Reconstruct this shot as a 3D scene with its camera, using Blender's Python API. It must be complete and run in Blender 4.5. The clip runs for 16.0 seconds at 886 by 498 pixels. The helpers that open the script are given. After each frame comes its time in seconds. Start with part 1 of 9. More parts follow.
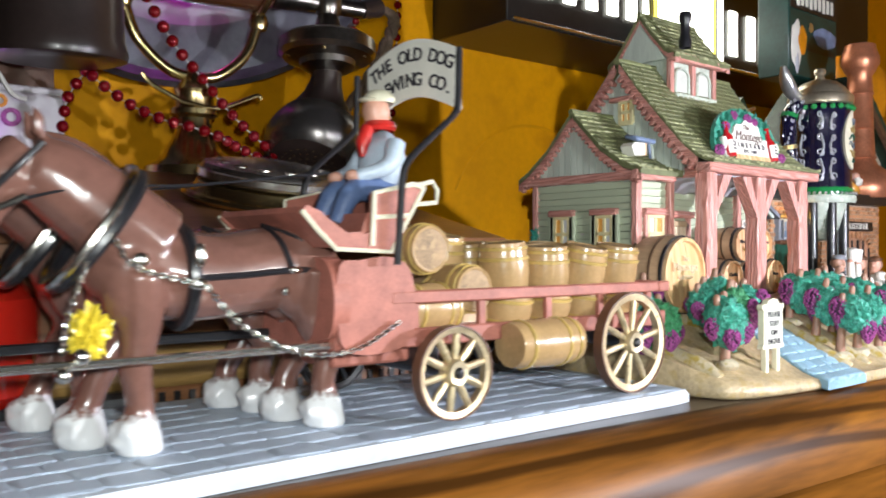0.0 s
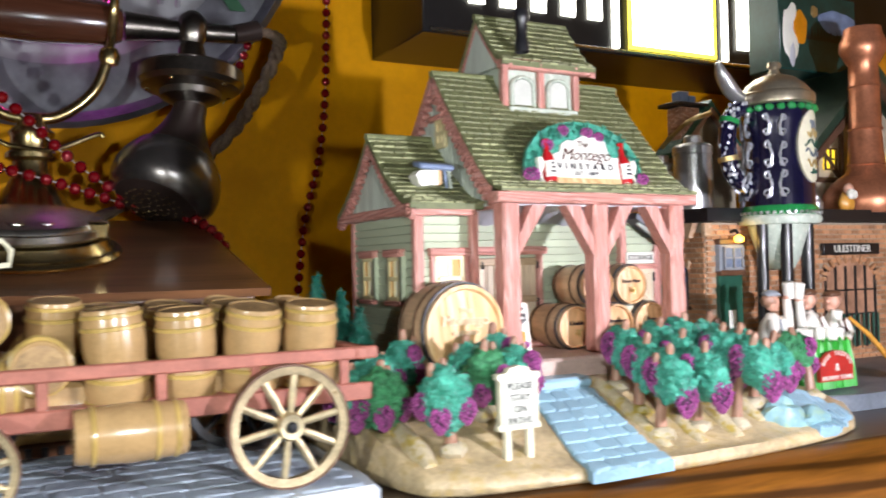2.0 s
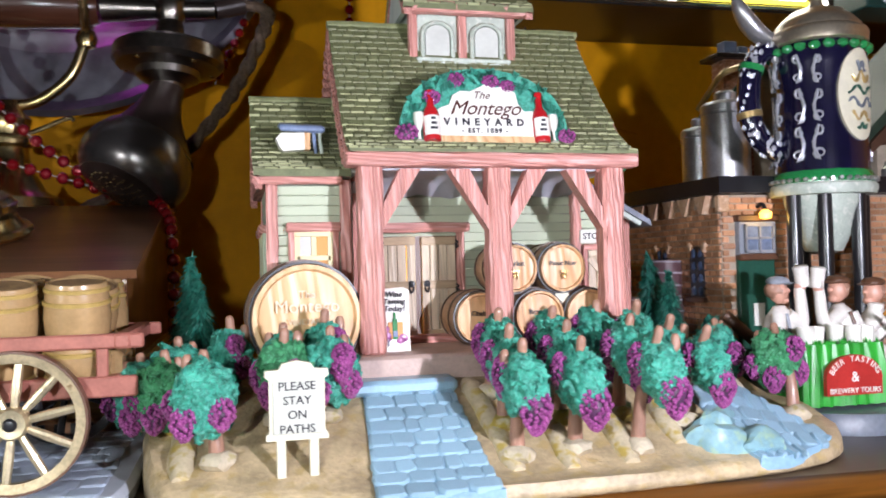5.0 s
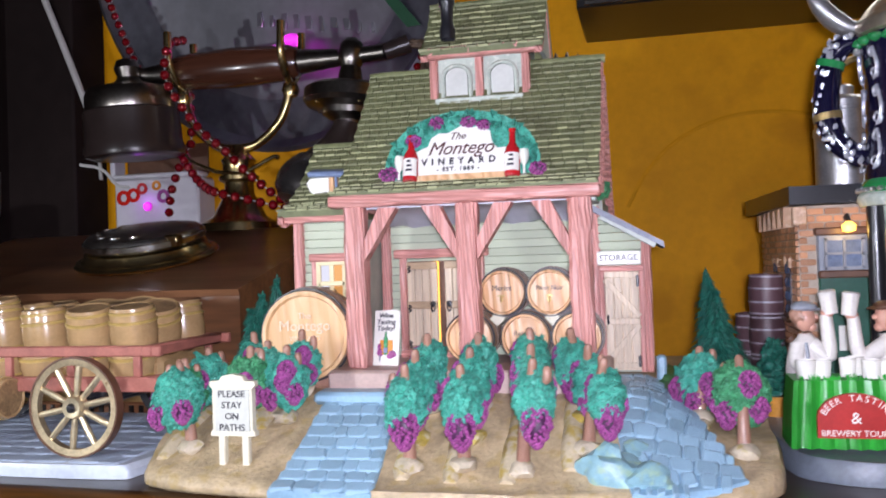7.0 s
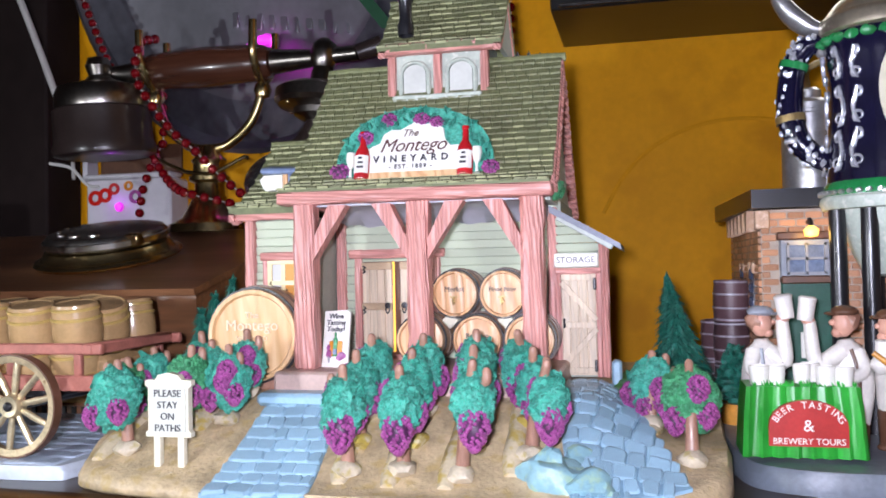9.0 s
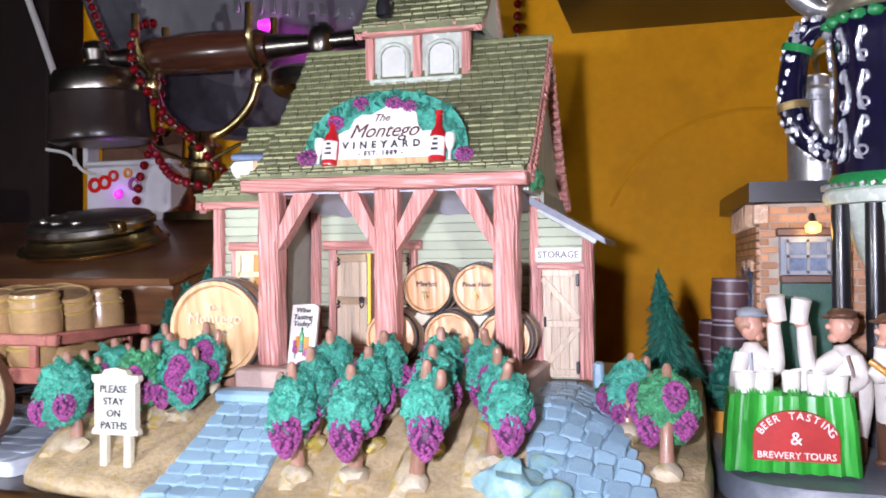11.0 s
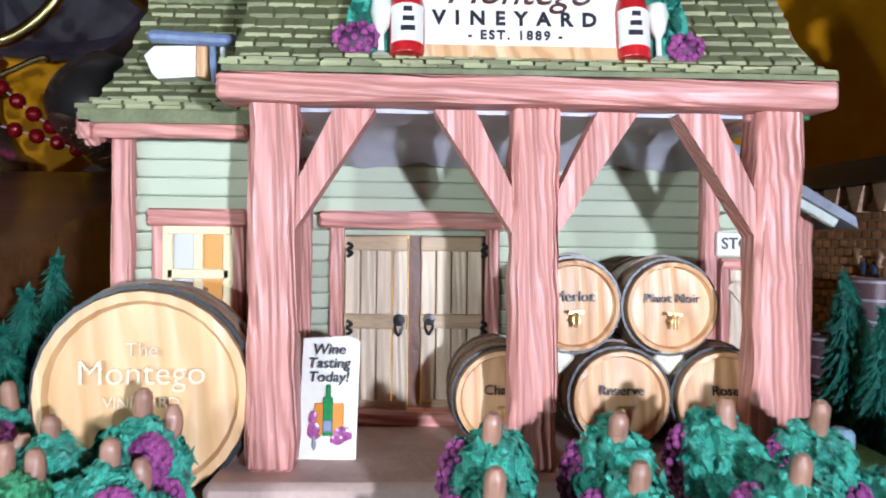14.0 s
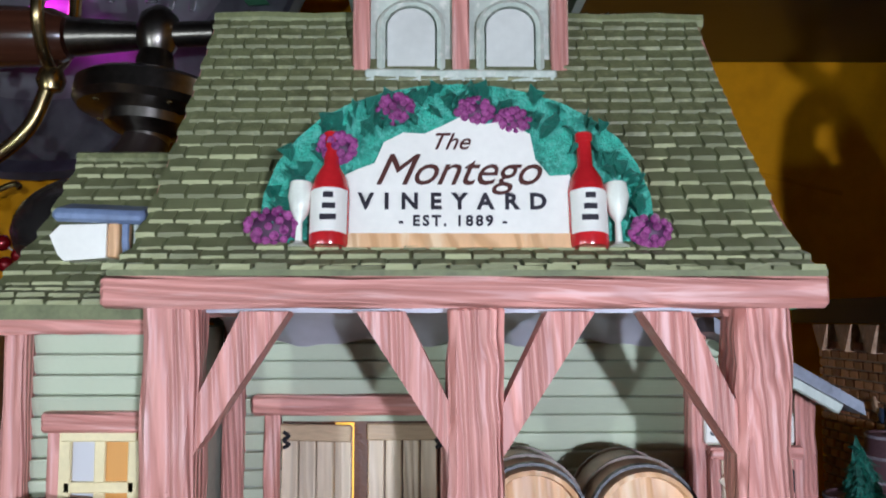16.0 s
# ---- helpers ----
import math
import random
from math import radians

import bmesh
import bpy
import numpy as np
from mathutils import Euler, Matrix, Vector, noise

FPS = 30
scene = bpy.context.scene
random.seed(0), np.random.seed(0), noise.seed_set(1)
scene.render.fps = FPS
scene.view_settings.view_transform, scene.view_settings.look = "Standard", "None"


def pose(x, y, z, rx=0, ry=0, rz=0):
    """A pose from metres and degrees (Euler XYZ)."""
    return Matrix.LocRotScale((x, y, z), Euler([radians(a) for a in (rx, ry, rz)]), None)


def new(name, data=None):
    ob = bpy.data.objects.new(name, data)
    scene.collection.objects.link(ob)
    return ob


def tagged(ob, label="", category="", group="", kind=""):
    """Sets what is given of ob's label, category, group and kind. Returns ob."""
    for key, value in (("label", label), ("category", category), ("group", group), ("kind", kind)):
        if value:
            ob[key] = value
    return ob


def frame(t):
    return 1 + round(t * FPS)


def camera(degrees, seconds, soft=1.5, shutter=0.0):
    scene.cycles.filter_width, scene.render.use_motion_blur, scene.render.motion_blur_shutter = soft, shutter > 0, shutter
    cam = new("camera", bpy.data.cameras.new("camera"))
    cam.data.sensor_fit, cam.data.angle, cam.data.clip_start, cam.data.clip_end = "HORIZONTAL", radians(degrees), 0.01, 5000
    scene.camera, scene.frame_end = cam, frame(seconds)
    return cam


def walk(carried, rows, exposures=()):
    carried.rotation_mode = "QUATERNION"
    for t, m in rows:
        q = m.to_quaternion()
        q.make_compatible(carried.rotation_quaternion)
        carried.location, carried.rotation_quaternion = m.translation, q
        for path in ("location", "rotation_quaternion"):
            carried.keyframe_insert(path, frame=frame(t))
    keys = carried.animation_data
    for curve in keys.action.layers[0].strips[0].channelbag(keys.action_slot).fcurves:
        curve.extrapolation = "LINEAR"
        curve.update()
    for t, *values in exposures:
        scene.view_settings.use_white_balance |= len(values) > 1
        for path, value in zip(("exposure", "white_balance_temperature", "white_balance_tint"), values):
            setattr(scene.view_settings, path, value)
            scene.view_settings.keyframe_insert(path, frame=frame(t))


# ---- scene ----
cam = camera(55.4, 16.0, soft=1.8, shutter=0.5)
METRES, EYE, TILT, LEAN, TURN = 0.9, 0.069, 0.0, 0.0, -39.0
START = (-0.43, -0.235)
ROWS = [
    (0.0, 0.0, 0.0, 0.0, 0.0, 0.0, 0.0),
    (0.5, 0.0554, 0.0248, 0.0027, 3.99, 0.12, 0.49),
    (1.0, 0.1005, 0.0476, 0.0053, 7.38, 0.49, 0.85),
    (1.5, 0.1458, 0.0702, 0.0096, 9.63, 0.31, 0.75),
    (2.0, 0.2013, 0.0883, 0.0159, 11.58, 1.01, 1.29),
    (2.5, 0.2438, 0.103, 0.0139, 13.32, 0.71, 1.54),
    (3.0, 0.2531, 0.1232, 0.0139, 14.55, 0.56, 1.29),
    (3.5, 0.2411, 0.1437, 0.0119, 12.53, 0.35, 1.65),
    (4.0, 0.2464, 0.1665, 0.0031, 14.26, 0.7, 2.07),
    (6.5, 0.4556, 0.2552, 0.0113, 47.82, 0.95, 0.87),
    (7.0, 0.4836, 0.2791, 0.018, 52.46, 0.83, 1.86),
    (7.5, 0.4965, 0.2875, 0.0246, 53.29, 1.78, 1.67),
    (8.0, 0.4934, 0.2867, 0.0179, 52.97, 1.28, 1.15),
    (8.5, 0.4706, 0.2862, 0.0143, 48.4, 1.37, 1.7),
    (9.0, 0.4889, 0.3009, 0.013, 52.28, 1.5, 1.15),
    (11.5, 0.4725, 0.3523, 0.0135, 54.4, 0.94, 0.32),
    (12.0, 0.4176, 0.3491, 0.0148, 51.08, 0.52, 0.27),
    (12.5, 0.3681, 0.3492, 0.0165, 46.65, 0.02, -0.02),
    (13.0, 0.3303, 0.3493, 0.0157, 42.56, -0.41, -0.32),
    (13.5, 0.2999, 0.3536, 0.015, 38.46, -0.63, -0.85),
    (14.0, 0.2811, 0.3678, 0.0167, 36.76, -0.49, -0.59),
    (14.5, 0.276, 0.3805, 0.0228, 37.15, 0.58, -0.29),
    (15.0, 0.2761, 0.393, 0.0318, 37.84, 1.65, -0.03),
    (15.5, 0.2776, 0.3974, 0.0386, 38.0, 3.37, 0.05),
    (16.0, 0.2803, 0.3964, 0.042, 38.19, 4.67, 0.01),
]
walk(cam, [(t, pose(START[0], START[1], EYE, TILT, LEAN, TURN) @ pose(METRES * x, METRES * y, METRES * z, 90 + pitch, roll, yaw)) for t, x, y, z, yaw, pitch, roll in ROWS],
     exposures=[(0.0, 0.58, 6650, 4), (2.0, 0.50, 6800, 5), (4.0, 0.42, 6700, 6), (6.5, 0.02, 6250, 12), (7.5, 0.08, 6250, 13), (8.5, 0.24, 6200, 11), (9.0, 0.20, 6200, 11), (11.5, 0.42, 6350, 13), (13.0, 0.50, 5950, 5),
                (14.0, 0.18, 5950, 2), (14.5, 0.02, 5950, 2), (15.0, -0.06, 5950, 2), (15.5, -0.22, 5950, 2), (16.0, -0.36, 5950, 2)])

# ---- light ----
world = bpy.data.worlds.new("dim_room")
scene.world = world
world.use_nodes = True
world.node_tree.nodes["Background"].inputs[0].default_value = (1.0, 0.82, 0.62, 1)
world.node_tree.nodes["Background"].inputs[1].default_value = 0.004


def point_lamp(name, place, watts, colour, radius):
    lamp = bpy.data.lights.new(name, "POINT")
    lamp.energy, lamp.color, lamp.shadow_soft_size = watts, colour, radius
    ob = new(name, lamp)
    ob.location = place
    return ob


point_lamp("camera_torch", (0.072, -0.322, 0.090), 5.3, (0.97, 0.955, 1.14), 0.006)
point_lamp("camera_torch", (-0.185, -0.312, 0.094), 1.9, (0.93, 0.97, 1.02), 0.006)
point_lamp("camera_torch", (-0.425, -0.258, 0.086), 2.0, (0.93, 0.97, 1.0), 0.006)
point_lamp("party_light_glow", (-0.205, 0.292, 0.262), 0.012, (0.95, 0.06, 0.85), 0.004)
# Added fill, not a fixture: gives the violet glow on the gift box.
point_lamp("gift_box_violet_fill", (-0.3300, 0.2990, 0.1400), 0.003, (0.55, 0.12, 1.0), 0.002)
point_lamp("window_glow", (-0.07, 0.075, 0.085), 0.010, (1.0, 0.72, 0.25), 0.004)
point_lamp("lantern_glow", (0.150, 0.076, 0.092), 0.004, (1.0, 0.6, 0.15), 0.002)


# ---- materials ----
def tone(c, k):
    return (min(c[0] * k, 1), min(c[1] * k, 1), min(c[2] * k, 1), 1)


def paint(name, colour, rough=0.4, var=0.18, scale=160, bump=0.15, metal=0.0, stretch=(1, 1, 1), wear=None, wear_at=0.62, coat=0.0, per_piece=0.0, spec=0.5, fine=6.0, grain=0.0, grain_colour=None, grain_depth=0.6):
    """Painted or glazed surface: two scales of noise in the colour, fine relief, optional worn spots of another colour."""
    m = bpy.data.materials.new(name)
    m.use_nodes = True
    t = m.node_tree
    n, l = t.nodes, t.links
    p = n["Principled BSDF"]
    tc, mp = n.new("ShaderNodeTexCoord"), n.new("ShaderNodeMapping")
    mp.inputs["Scale"].default_value = stretch
    l.new(tc.outputs["Object"], mp.inputs["Vector"])
    big, small = n.new("ShaderNodeTexNoise"), n.new("ShaderNodeTexNoise")
    big.inputs["Scale"].default_value, small.inputs["Scale"].default_value = scale, scale * fine
    big.inputs["Detail"].default_value, small.inputs["Detail"].default_value = 4, 3
    for k in (big, small):
        l.new(mp.outputs[0], k.inputs["Vector"])
    ramp = n.new("ShaderNodeValToRGB")
    ramp.color_ramp.elements[0].position, ramp.color_ramp.elements[1].position = 0.3, 0.7
    ramp.color_ramp.elements[0].color, ramp.color_ramp.elements[1].color = tone(colour, 1 - var), tone(colour, 1 + var)
    add = n.new("ShaderNodeMath")
    add.operation = "MULTIPLY_ADD"
    add.inputs[1].default_value = 0.45
    l.new(small.outputs["Fac"], add.inputs[0])
    half = n.new("ShaderNodeMath")
    half.operation = "MULTIPLY_ADD"
    half.inputs[1].default_value, half.inputs[2].default_value = 0.9, -0.18
    l.new(big.outputs["Fac"], half.inputs[0])
    l.new(half.outputs[0], add.inputs[2])
    last = add
    if per_piece:
        info, pm = n.new("ShaderNodeObjectInfo"), n.new("ShaderNodeMath")
        pm.operation = "MULTIPLY_ADD"
        pm.inputs[1].default_value = per_piece
        l.new(info.outputs["Random"], pm.inputs[0])
        sub = n.new("ShaderNodeMath")
        sub.operation = "SUBTRACT"
        sub.inputs[1].default_value = per_piece / 2
        l.new(add.outputs[0], pm.inputs[2])
        l.new(pm.outputs[0], sub.inputs[0])
        last = sub
    l.new(last.outputs[0], ramp.inputs["Fac"])
    out = ramp.outputs[0]
    if wear:
        wn, wr, mix = n.new("ShaderNodeTexNoise"), n.new("ShaderNodeValToRGB"), n.new("ShaderNodeMixRGB")
        wn.inputs["Scale"].default_value, wn.inputs["Detail"].default_value = scale * 2.3, 6
        l.new(mp.outputs[0], wn.inputs["Vector"])
        wr.color_ramp.elements[0].position, wr.color_ramp.elements[1].position = wear_at - 0.06, wear_at + 0.06
        l.new(wn.outputs["Fac"], wr.inputs["Fac"])
        l.new(wr.outputs[0], mix.inputs["Fac"])
        l.new(out, mix.inputs["Color1"])
        mix.inputs["Color2"].default_value = (*wear, 1)
        out = mix.outputs[0]
    wave = None
    if grain:
        wave, gr, gm = n.new("ShaderNodeTexWave"), n.new("ShaderNodeValToRGB"), n.new("ShaderNodeMixRGB")
        wave.wave_type, wave.bands_direction, wave.wave_profile = "BANDS", "DIAGONAL", "SIN"
        wave.inputs["Scale"].default_value, wave.inputs["Distortion"].default_value = grain, 13.0
        wave.inputs["Detail"].default_value, wave.inputs["Detail Scale"].default_value = 2.5, 0.6
        l.new(mp.outputs[0], wave.inputs["Vector"])
        gr.color_ramp.elements[0].position, gr.color_ramp.elements[1].position = 0.08, 0.42
        gr.color_ramp.elements[0].color, gr.color_ramp.elements[1].color = (grain_depth, grain_depth, grain_depth, 1), (0, 0, 0, 1)
        l.new(wave.outputs["Fac"], gr.inputs["Fac"])
        l.new(gr.outputs[0], gm.inputs["Fac"])
        l.new(out, gm.inputs["Color1"])
        gm.inputs["Color2"].default_value = (*(grain_colour or tuple(c * 0.55 for c in colour)), 1)
        out = gm.outputs[0]
    l.new(out, p.inputs["Base Color"])
    p.inputs["Roughness"].default_value, p.inputs["Metallic"].default_value = rough, metal
    p.inputs["Specular IOR Level"].default_value = spec
    p.inputs["Coat Weight"].default_value, p.inputs["Coat Roughness"].default_value = coat, 0.12
    if bump:
        b = n.new("ShaderNodeBump")
        b.inputs["Strength"].default_value, b.inputs["Distance"].default_value = bump, 0.0006
        l.new((wave if wave else small).outputs["Fac"], b.inputs["Height"])
        l.new(b.outputs[0], p.inputs["Normal"])
    return m


def glow(name, colour, strength):
    m = bpy.data.materials.new(name)
    m.use_nodes = True
    p = m.node_tree.nodes["Principled BSDF"]
    p.inputs["Base Color"].default_value = (*colour, 1)
    p.inputs["Emission Color"].default_value = (*colour, 1)
    p.inputs["Emission Strength"].default_value = strength
    return m


PINK = (0.66, 0.305, 0.258)
m_pink_z = paint("pink_timber_upright", PINK, 0.45, 0.22, 300, 0.7, stretch=(1, 1, 0.07), wear=(0.70, 0.40, 0.36), wear_at=0.62, fine=3, grain=340, grain_colour=(0.40, 0.145, 0.115))
m_pink_x = paint("pink_timber_level", PINK, 0.45, 0.22, 300, 0.7, stretch=(0.07, 1, 1), wear=(0.70, 0.40, 0.36), wear_at=0.62, fine=3, grain=340, grain_colour=(0.40, 0.145, 0.115))
m_pink_y = paint("pink_timber_deep", PINK, 0.45, 0.22, 300, 0.7, stretch=(1, 0.07, 1), wear=(0.70, 0.40, 0.36), wear_at=0.62, fine=3, grain=340, grain_colour=(0.40, 0.145, 0.115))
m_siding = paint("sage_clapboard", (0.49, 0.545, 0.40), 0.5, 0.12, 120, 0.2, stretch=(0.3, 1, 1), per_piece=0.35, wear=(0.62, 0.62, 0.52), wear_at=0.68)
m_cupola_frame = paint("pale_sage_moulding", (0.50, 0.56, 0.48), 0.45, 0.14, 160, 0.3, wear=(0.66, 0.68, 0.60), wear_at=0.6)
# darker than the boards, so shade in the clapboard gaps is painted in
m_wall = paint("sage_wall_gap_shade", (0.34, 0.37, 0.30), 0.55, 0.12, 120, 0.2)
m_grey_board = paint("grey_gable_board", (0.57, 0.63, 0.56), 0.5, 0.12, 140, 0.2, stretch=(1, 1, 0.2), per_piece=0.3)
m_shingle_lip = paint("pale_shingle_edge", (0.300, 0.310, 0.165), 0.5, 0.36, 300, 0.3, per_piece=0.7)
m_shingle = paint("mossy_shingle", (0.190, 0.205, 0.094), 0.5, 0.28, 260, 0.5, per_piece=0.22, wear=(0.28, 0.29, 0.15), wear_at=0.62)
m_roof_bed = paint("roof_bed_dark_green", (0.155, 0.170, 0.078), 0.6, 0.25, 200, 0.3)
m_plank = paint("door_plank", (0.72, 0.59, 0.43), 0.45, 0.12, 260, 0.3, stretch=(1, 1, 0.08), per_piece=0.3, grain=260, grain_depth=0.25)
m_soffit = paint("lavender_soffit", (0.50, 0.50, 0.56), 0.5, 0.12, 40, 0.1)
m_hoop_brown = paint("dark_brown_hoop", (0.13, 0.075, 0.045), 0.4, 0.25, 200, 0.1)
m_script = paint("pale_cask_script", (0.80, 0.66, 0.46), 0.4, 0.1, 150, 0)
m_iron = paint("black_iron", (0.02, 0.02, 0.024), 0.35, 0.3, 200, 0.1)
m_cream = paint("cream_paint", (0.70, 0.66, 0.50), 0.4, 0.08, 150, 0.15, wear=(0.55, 0.47, 0.28), wear_at=0.75)
m_white = paint("white_sign_paint", (0.82, 0.80, 0.72), 0.35, 0.05, 120, 0.1)
m_sign_face = paint("pale_notice_face", (0.56, 0.57, 0.50), 0.4, 0.06, 120, 0.1)
m_ink = paint("black_ink", (0.025, 0.022, 0.03), 0.4, 0.1, 100, 0)
m_red_ink = paint("maroon_script", (0.075, 0.024, 0.018), 0.4, 0.1, 100, 0)
m_barrel_face = paint("barrel_head_wood", (0.72, 0.44, 0.23), 0.42, 0.16, 130, 0.4, stretch=(1, 1, 0.12), wear=(0.78, 0.58, 0.36), wear_at=0.62, grain=130, grain_colour=(0.48, 0.25, 0.10))
m_barrel_side = paint("barrel_stave_wood", (0.52, 0.34, 0.21), 0.45, 0.22, 160, 0.3, stretch=(1, 0.15, 1))
m_tan_barrel = paint("glazed_tan_barrel", (0.42, 0.27, 0.125), 0.26, 0.16, 120, 0.12, coat=0.5)
# lid is a darker, mottled tan than the keg body
m_keg_lid = paint("darker_tan_keg_lid", (0.30, 0.19, 0.09), 0.48, 0.35, 160, 0.2, wear=(0.40, 0.26, 0.12), wear_at=0.60, spec=0.3)
m_hoop_gold = paint("gold_hoop", (0.47, 0.325, 0.10), 0.28, 0.2, 150, 0.1, coat=0.4)
m_soil = paint("tan_ground", (0.46, 0.355, 0.21), 0.42, 0.30, 90, 0.9, wear=(0.42, 0.31, 0.14), wear_at=0.60)
m_soil_pale = paint("pale_mound", (0.50, 0.43, 0.31), 0.4, 0.25, 120, 0.4, wear=(0.42, 0.34, 0.13), wear_at=0.62)
m_ochre = paint("ochre_glazed_mound", (0.40, 0.30, 0.06), 0.35, 0.3, 120, 0.3, wear=(0.55, 0.48, 0.32), wear_at=0.60)
m_furrow = paint("pale_ridge_ochre_wash", (0.50, 0.42, 0.28), 0.38, 0.22, 110, 0.4, wear=(0.42, 0.31, 0.08), wear_at=0.56)
m_stone = paint("blue_path_stone", (0.29, 0.46, 0.57), 0.34, 0.18, 130, 0.4, per_piece=0.45, wear=(0.42, 0.56, 0.62), wear_at=0.64)
m_stone_bed = paint("blue_path_joint", (0.24, 0.40, 0.52), 0.5, 0.2, 130, 0.3)
m_foliage = paint("teal_foliage", (0.055, 0.36, 0.255), 0.34, 0.5, 420, 1.0, wear=(0.12, 0.49, 0.37), wear_at=0.56)
m_foliage2 = paint("green_foliage", (0.05, 0.27, 0.11), 0.5, 0.5, 420, 1.0, wear=(0.12, 0.42, 0.22), wear_at=0.60)
m_grape_core = paint("grape_gap_shade", (0.055, 0.012, 0.05), 0.5, 0.3, 300, 0.1)
m_grape = paint("purple_grape", (0.34, 0.085, 0.26), 0.24, 0.40, 420, 0.1, spec=0.5, coat=0.3, wear=(0.16, 0.025, 0.13), wear_at=0.60)
m_trunk = paint("vine_trunk", (0.34, 0.18, 0.122), 0.4, 0.25, 200, 0.3, stretch=(1, 1, 0.3), coat=0.2)
m_pine = paint("pine_green", (0.012, 0.115, 0.078), 0.4, 0.55, 350, 0.9, wear=(0.03, 0.22, 0.16), wear_at=0.58)
m_grass = paint("grass_green", (0.06, 0.22, 0.05), 0.5, 0.3, 300, 0.6)
m_lit_pane = glow("lit_window_pane", (0.66, 0.44, 0.16), 0.20)
m_pane_pale = glow("pale_lit_pane", (0.52, 0.52, 0.54), 0.10)
m_window_cream = paint("yellow_cream_sash", (0.76, 0.66, 0.38), 0.4, 0.08, 150, 0.15)
m_pane_amber = glow("amber_lit_pane", (0.56, 0.27, 0.06), 0.20)
m_lit_door = glow("lit_door_gap", (1.0, 0.58, 0.08), 1.2)
m_pane = paint("pale_window_pane", (0.62, 0.63, 0.58), 0.2, 0.08, 80, 0.05)
m_base_slab = paint("blue_grey_cobble_slab", (0.45, 0.53, 0.65), 0.35, 0.16, 90, 0.4, per_piece=0.3, wear=(0.66, 0.70, 0.75), wear_at=0.62)
m_slab_side = paint("pale_slab_edge", (0.52, 0.57, 0.64), 0.35, 0.14, 70, 0.25)
m_wagon = paint("brick_red_wagon_paint", (0.37, 0.135, 0.10), 0.48, 0.2, 140, 0.12, coat=0.04, spec=0.3)
m_gold = paint("old_gold_rim", (0.55, 0.40, 0.17), 0.3, 0.2, 200, 0.1, metal=0.7)
m_rim = paint("bronze_wheel_rim", (0.62, 0.50, 0.31), 0.34, 0.3, 160, 0.15, metal=0.75, wear=(0.40, 0.26, 0.13), wear_at=0.70)
m_spoke = paint("wheel_cream_gold", (0.70, 0.59, 0.38), 0.34, 0.25, 200, 0.15, metal=0.75, wear=(0.40, 0.27, 0.14), wear_at=0.70)
m_horse = paint("glazed_brown_horse", (0.185, 0.088, 0.068), 0.24, 0.16, 60, 0.06, coat=0.5)


def hoof_band(m, low, high, white):
    """Paints the feet of the horse figures white, with a ragged edge up the leg."""
    t = m.node_tree
    n, l = t.nodes, t.links
    p = n["Principled BSDF"]
    old = p.inputs["Base Color"].links[0].from_socket
    tc, sep, nz, ad, mr, mix = n.new("ShaderNodeTexCoord"), n.new("ShaderNodeSeparateXYZ"), n.new("ShaderNodeTexNoise"), n.new("ShaderNodeMath"), n.new("ShaderNodeMapRange"), n.new("ShaderNodeMixRGB")
    nz.inputs["Scale"].default_value = 500
    ad.operation = "MULTIPLY_ADD"
    ad.inputs[1].default_value = 0.006
    l.new(tc.outputs["Object"], sep.inputs[0])
    l.new(tc.outputs["Object"], nz.inputs["Vector"])
    l.new(nz.outputs["Fac"], ad.inputs[0])
    l.new(sep.outputs["Z"], ad.inputs[2])
    mr.inputs["From Min"].default_value, mr.inputs["From Max"].default_value = low, high
    l.new(ad.outputs[0], mr.inputs["Value"])
    l.new(mr.outputs[0], mix.inputs["Fac"])
    mix.inputs["Color1"].default_value = (*white, 1)
    l.new(old, mix.inputs["Color2"])
    l.new(mix.outputs[0], p.inputs["Base Color"])


hoof_band(m_horse, 0.0235, 0.0260, (0.74, 0.74, 0.75))
m_chrome = paint("bright_chain_metal", (0.70, 0.68, 0.62), 0.22, 0.2, 300, 0.1, metal=1.0)
m_shirt = paint("pale_blue_shirt", (0.45, 0.53, 0.62), 0.4, 0.12, 200, 0.2)
m_jeans = paint("denim_blue", (0.10, 0.15, 0.29), 0.4, 0.2, 200, 0.2)
m_skin = paint("painted_figure_pink", (0.62, 0.33, 0.24), 0.4, 0.1, 150, 0.1)
m_scarf = paint("red_glaze", (0.55, 0.025, 0.02), 0.3, 0.15, 150, 0.1, coat=0.4)
m_figure_white = paint("white_glazed_figure", (0.74, 0.70, 0.64), 0.35, 0.12, 150, 0.2)
m_brown = paint("brown_leather_paint", (0.12, 0.055, 0.03), 0.4, 0.2, 150, 0.2)
m_grey = paint("grey_hat_paint", (0.28, 0.30, 0.34), 0.4, 0.15, 150, 0.1)
m_yellow_wall = paint("mustard_plaster", (0.74, 0.325, 0.002), 0.6, 0.10, 9, 0.12, wear=(0.64, 0.27, 0.002), wear_at=0.62, fine=20, spec=0.15)
m_shelf = paint("dark_varnished_shelf", (0.045, 0.028, 0.018), 0.3, 0.3, 14, 0.1, stretch=(0.15, 1, 1), fine=14)
m_shelf_edge = paint("golden_oak_edge", (0.15, 0.055, 0.008), 0.42, 0.6, 45, 0.25, stretch=(0.10, 1, 1), wear=(0.21, 0.080, 0.009), wear_at=0.63, spec=0.15, fine=7, grain=26, grain_colour=(0.018, 0.006, 0.001), grain_depth=0.8)
m_phone_wood = paint("walnut_phone_case", (0.175, 0.076, 0.033), 0.32, 0.45, 40, 0.1, stretch=(0.12, 1, 1), coat=0.2, fine=8)
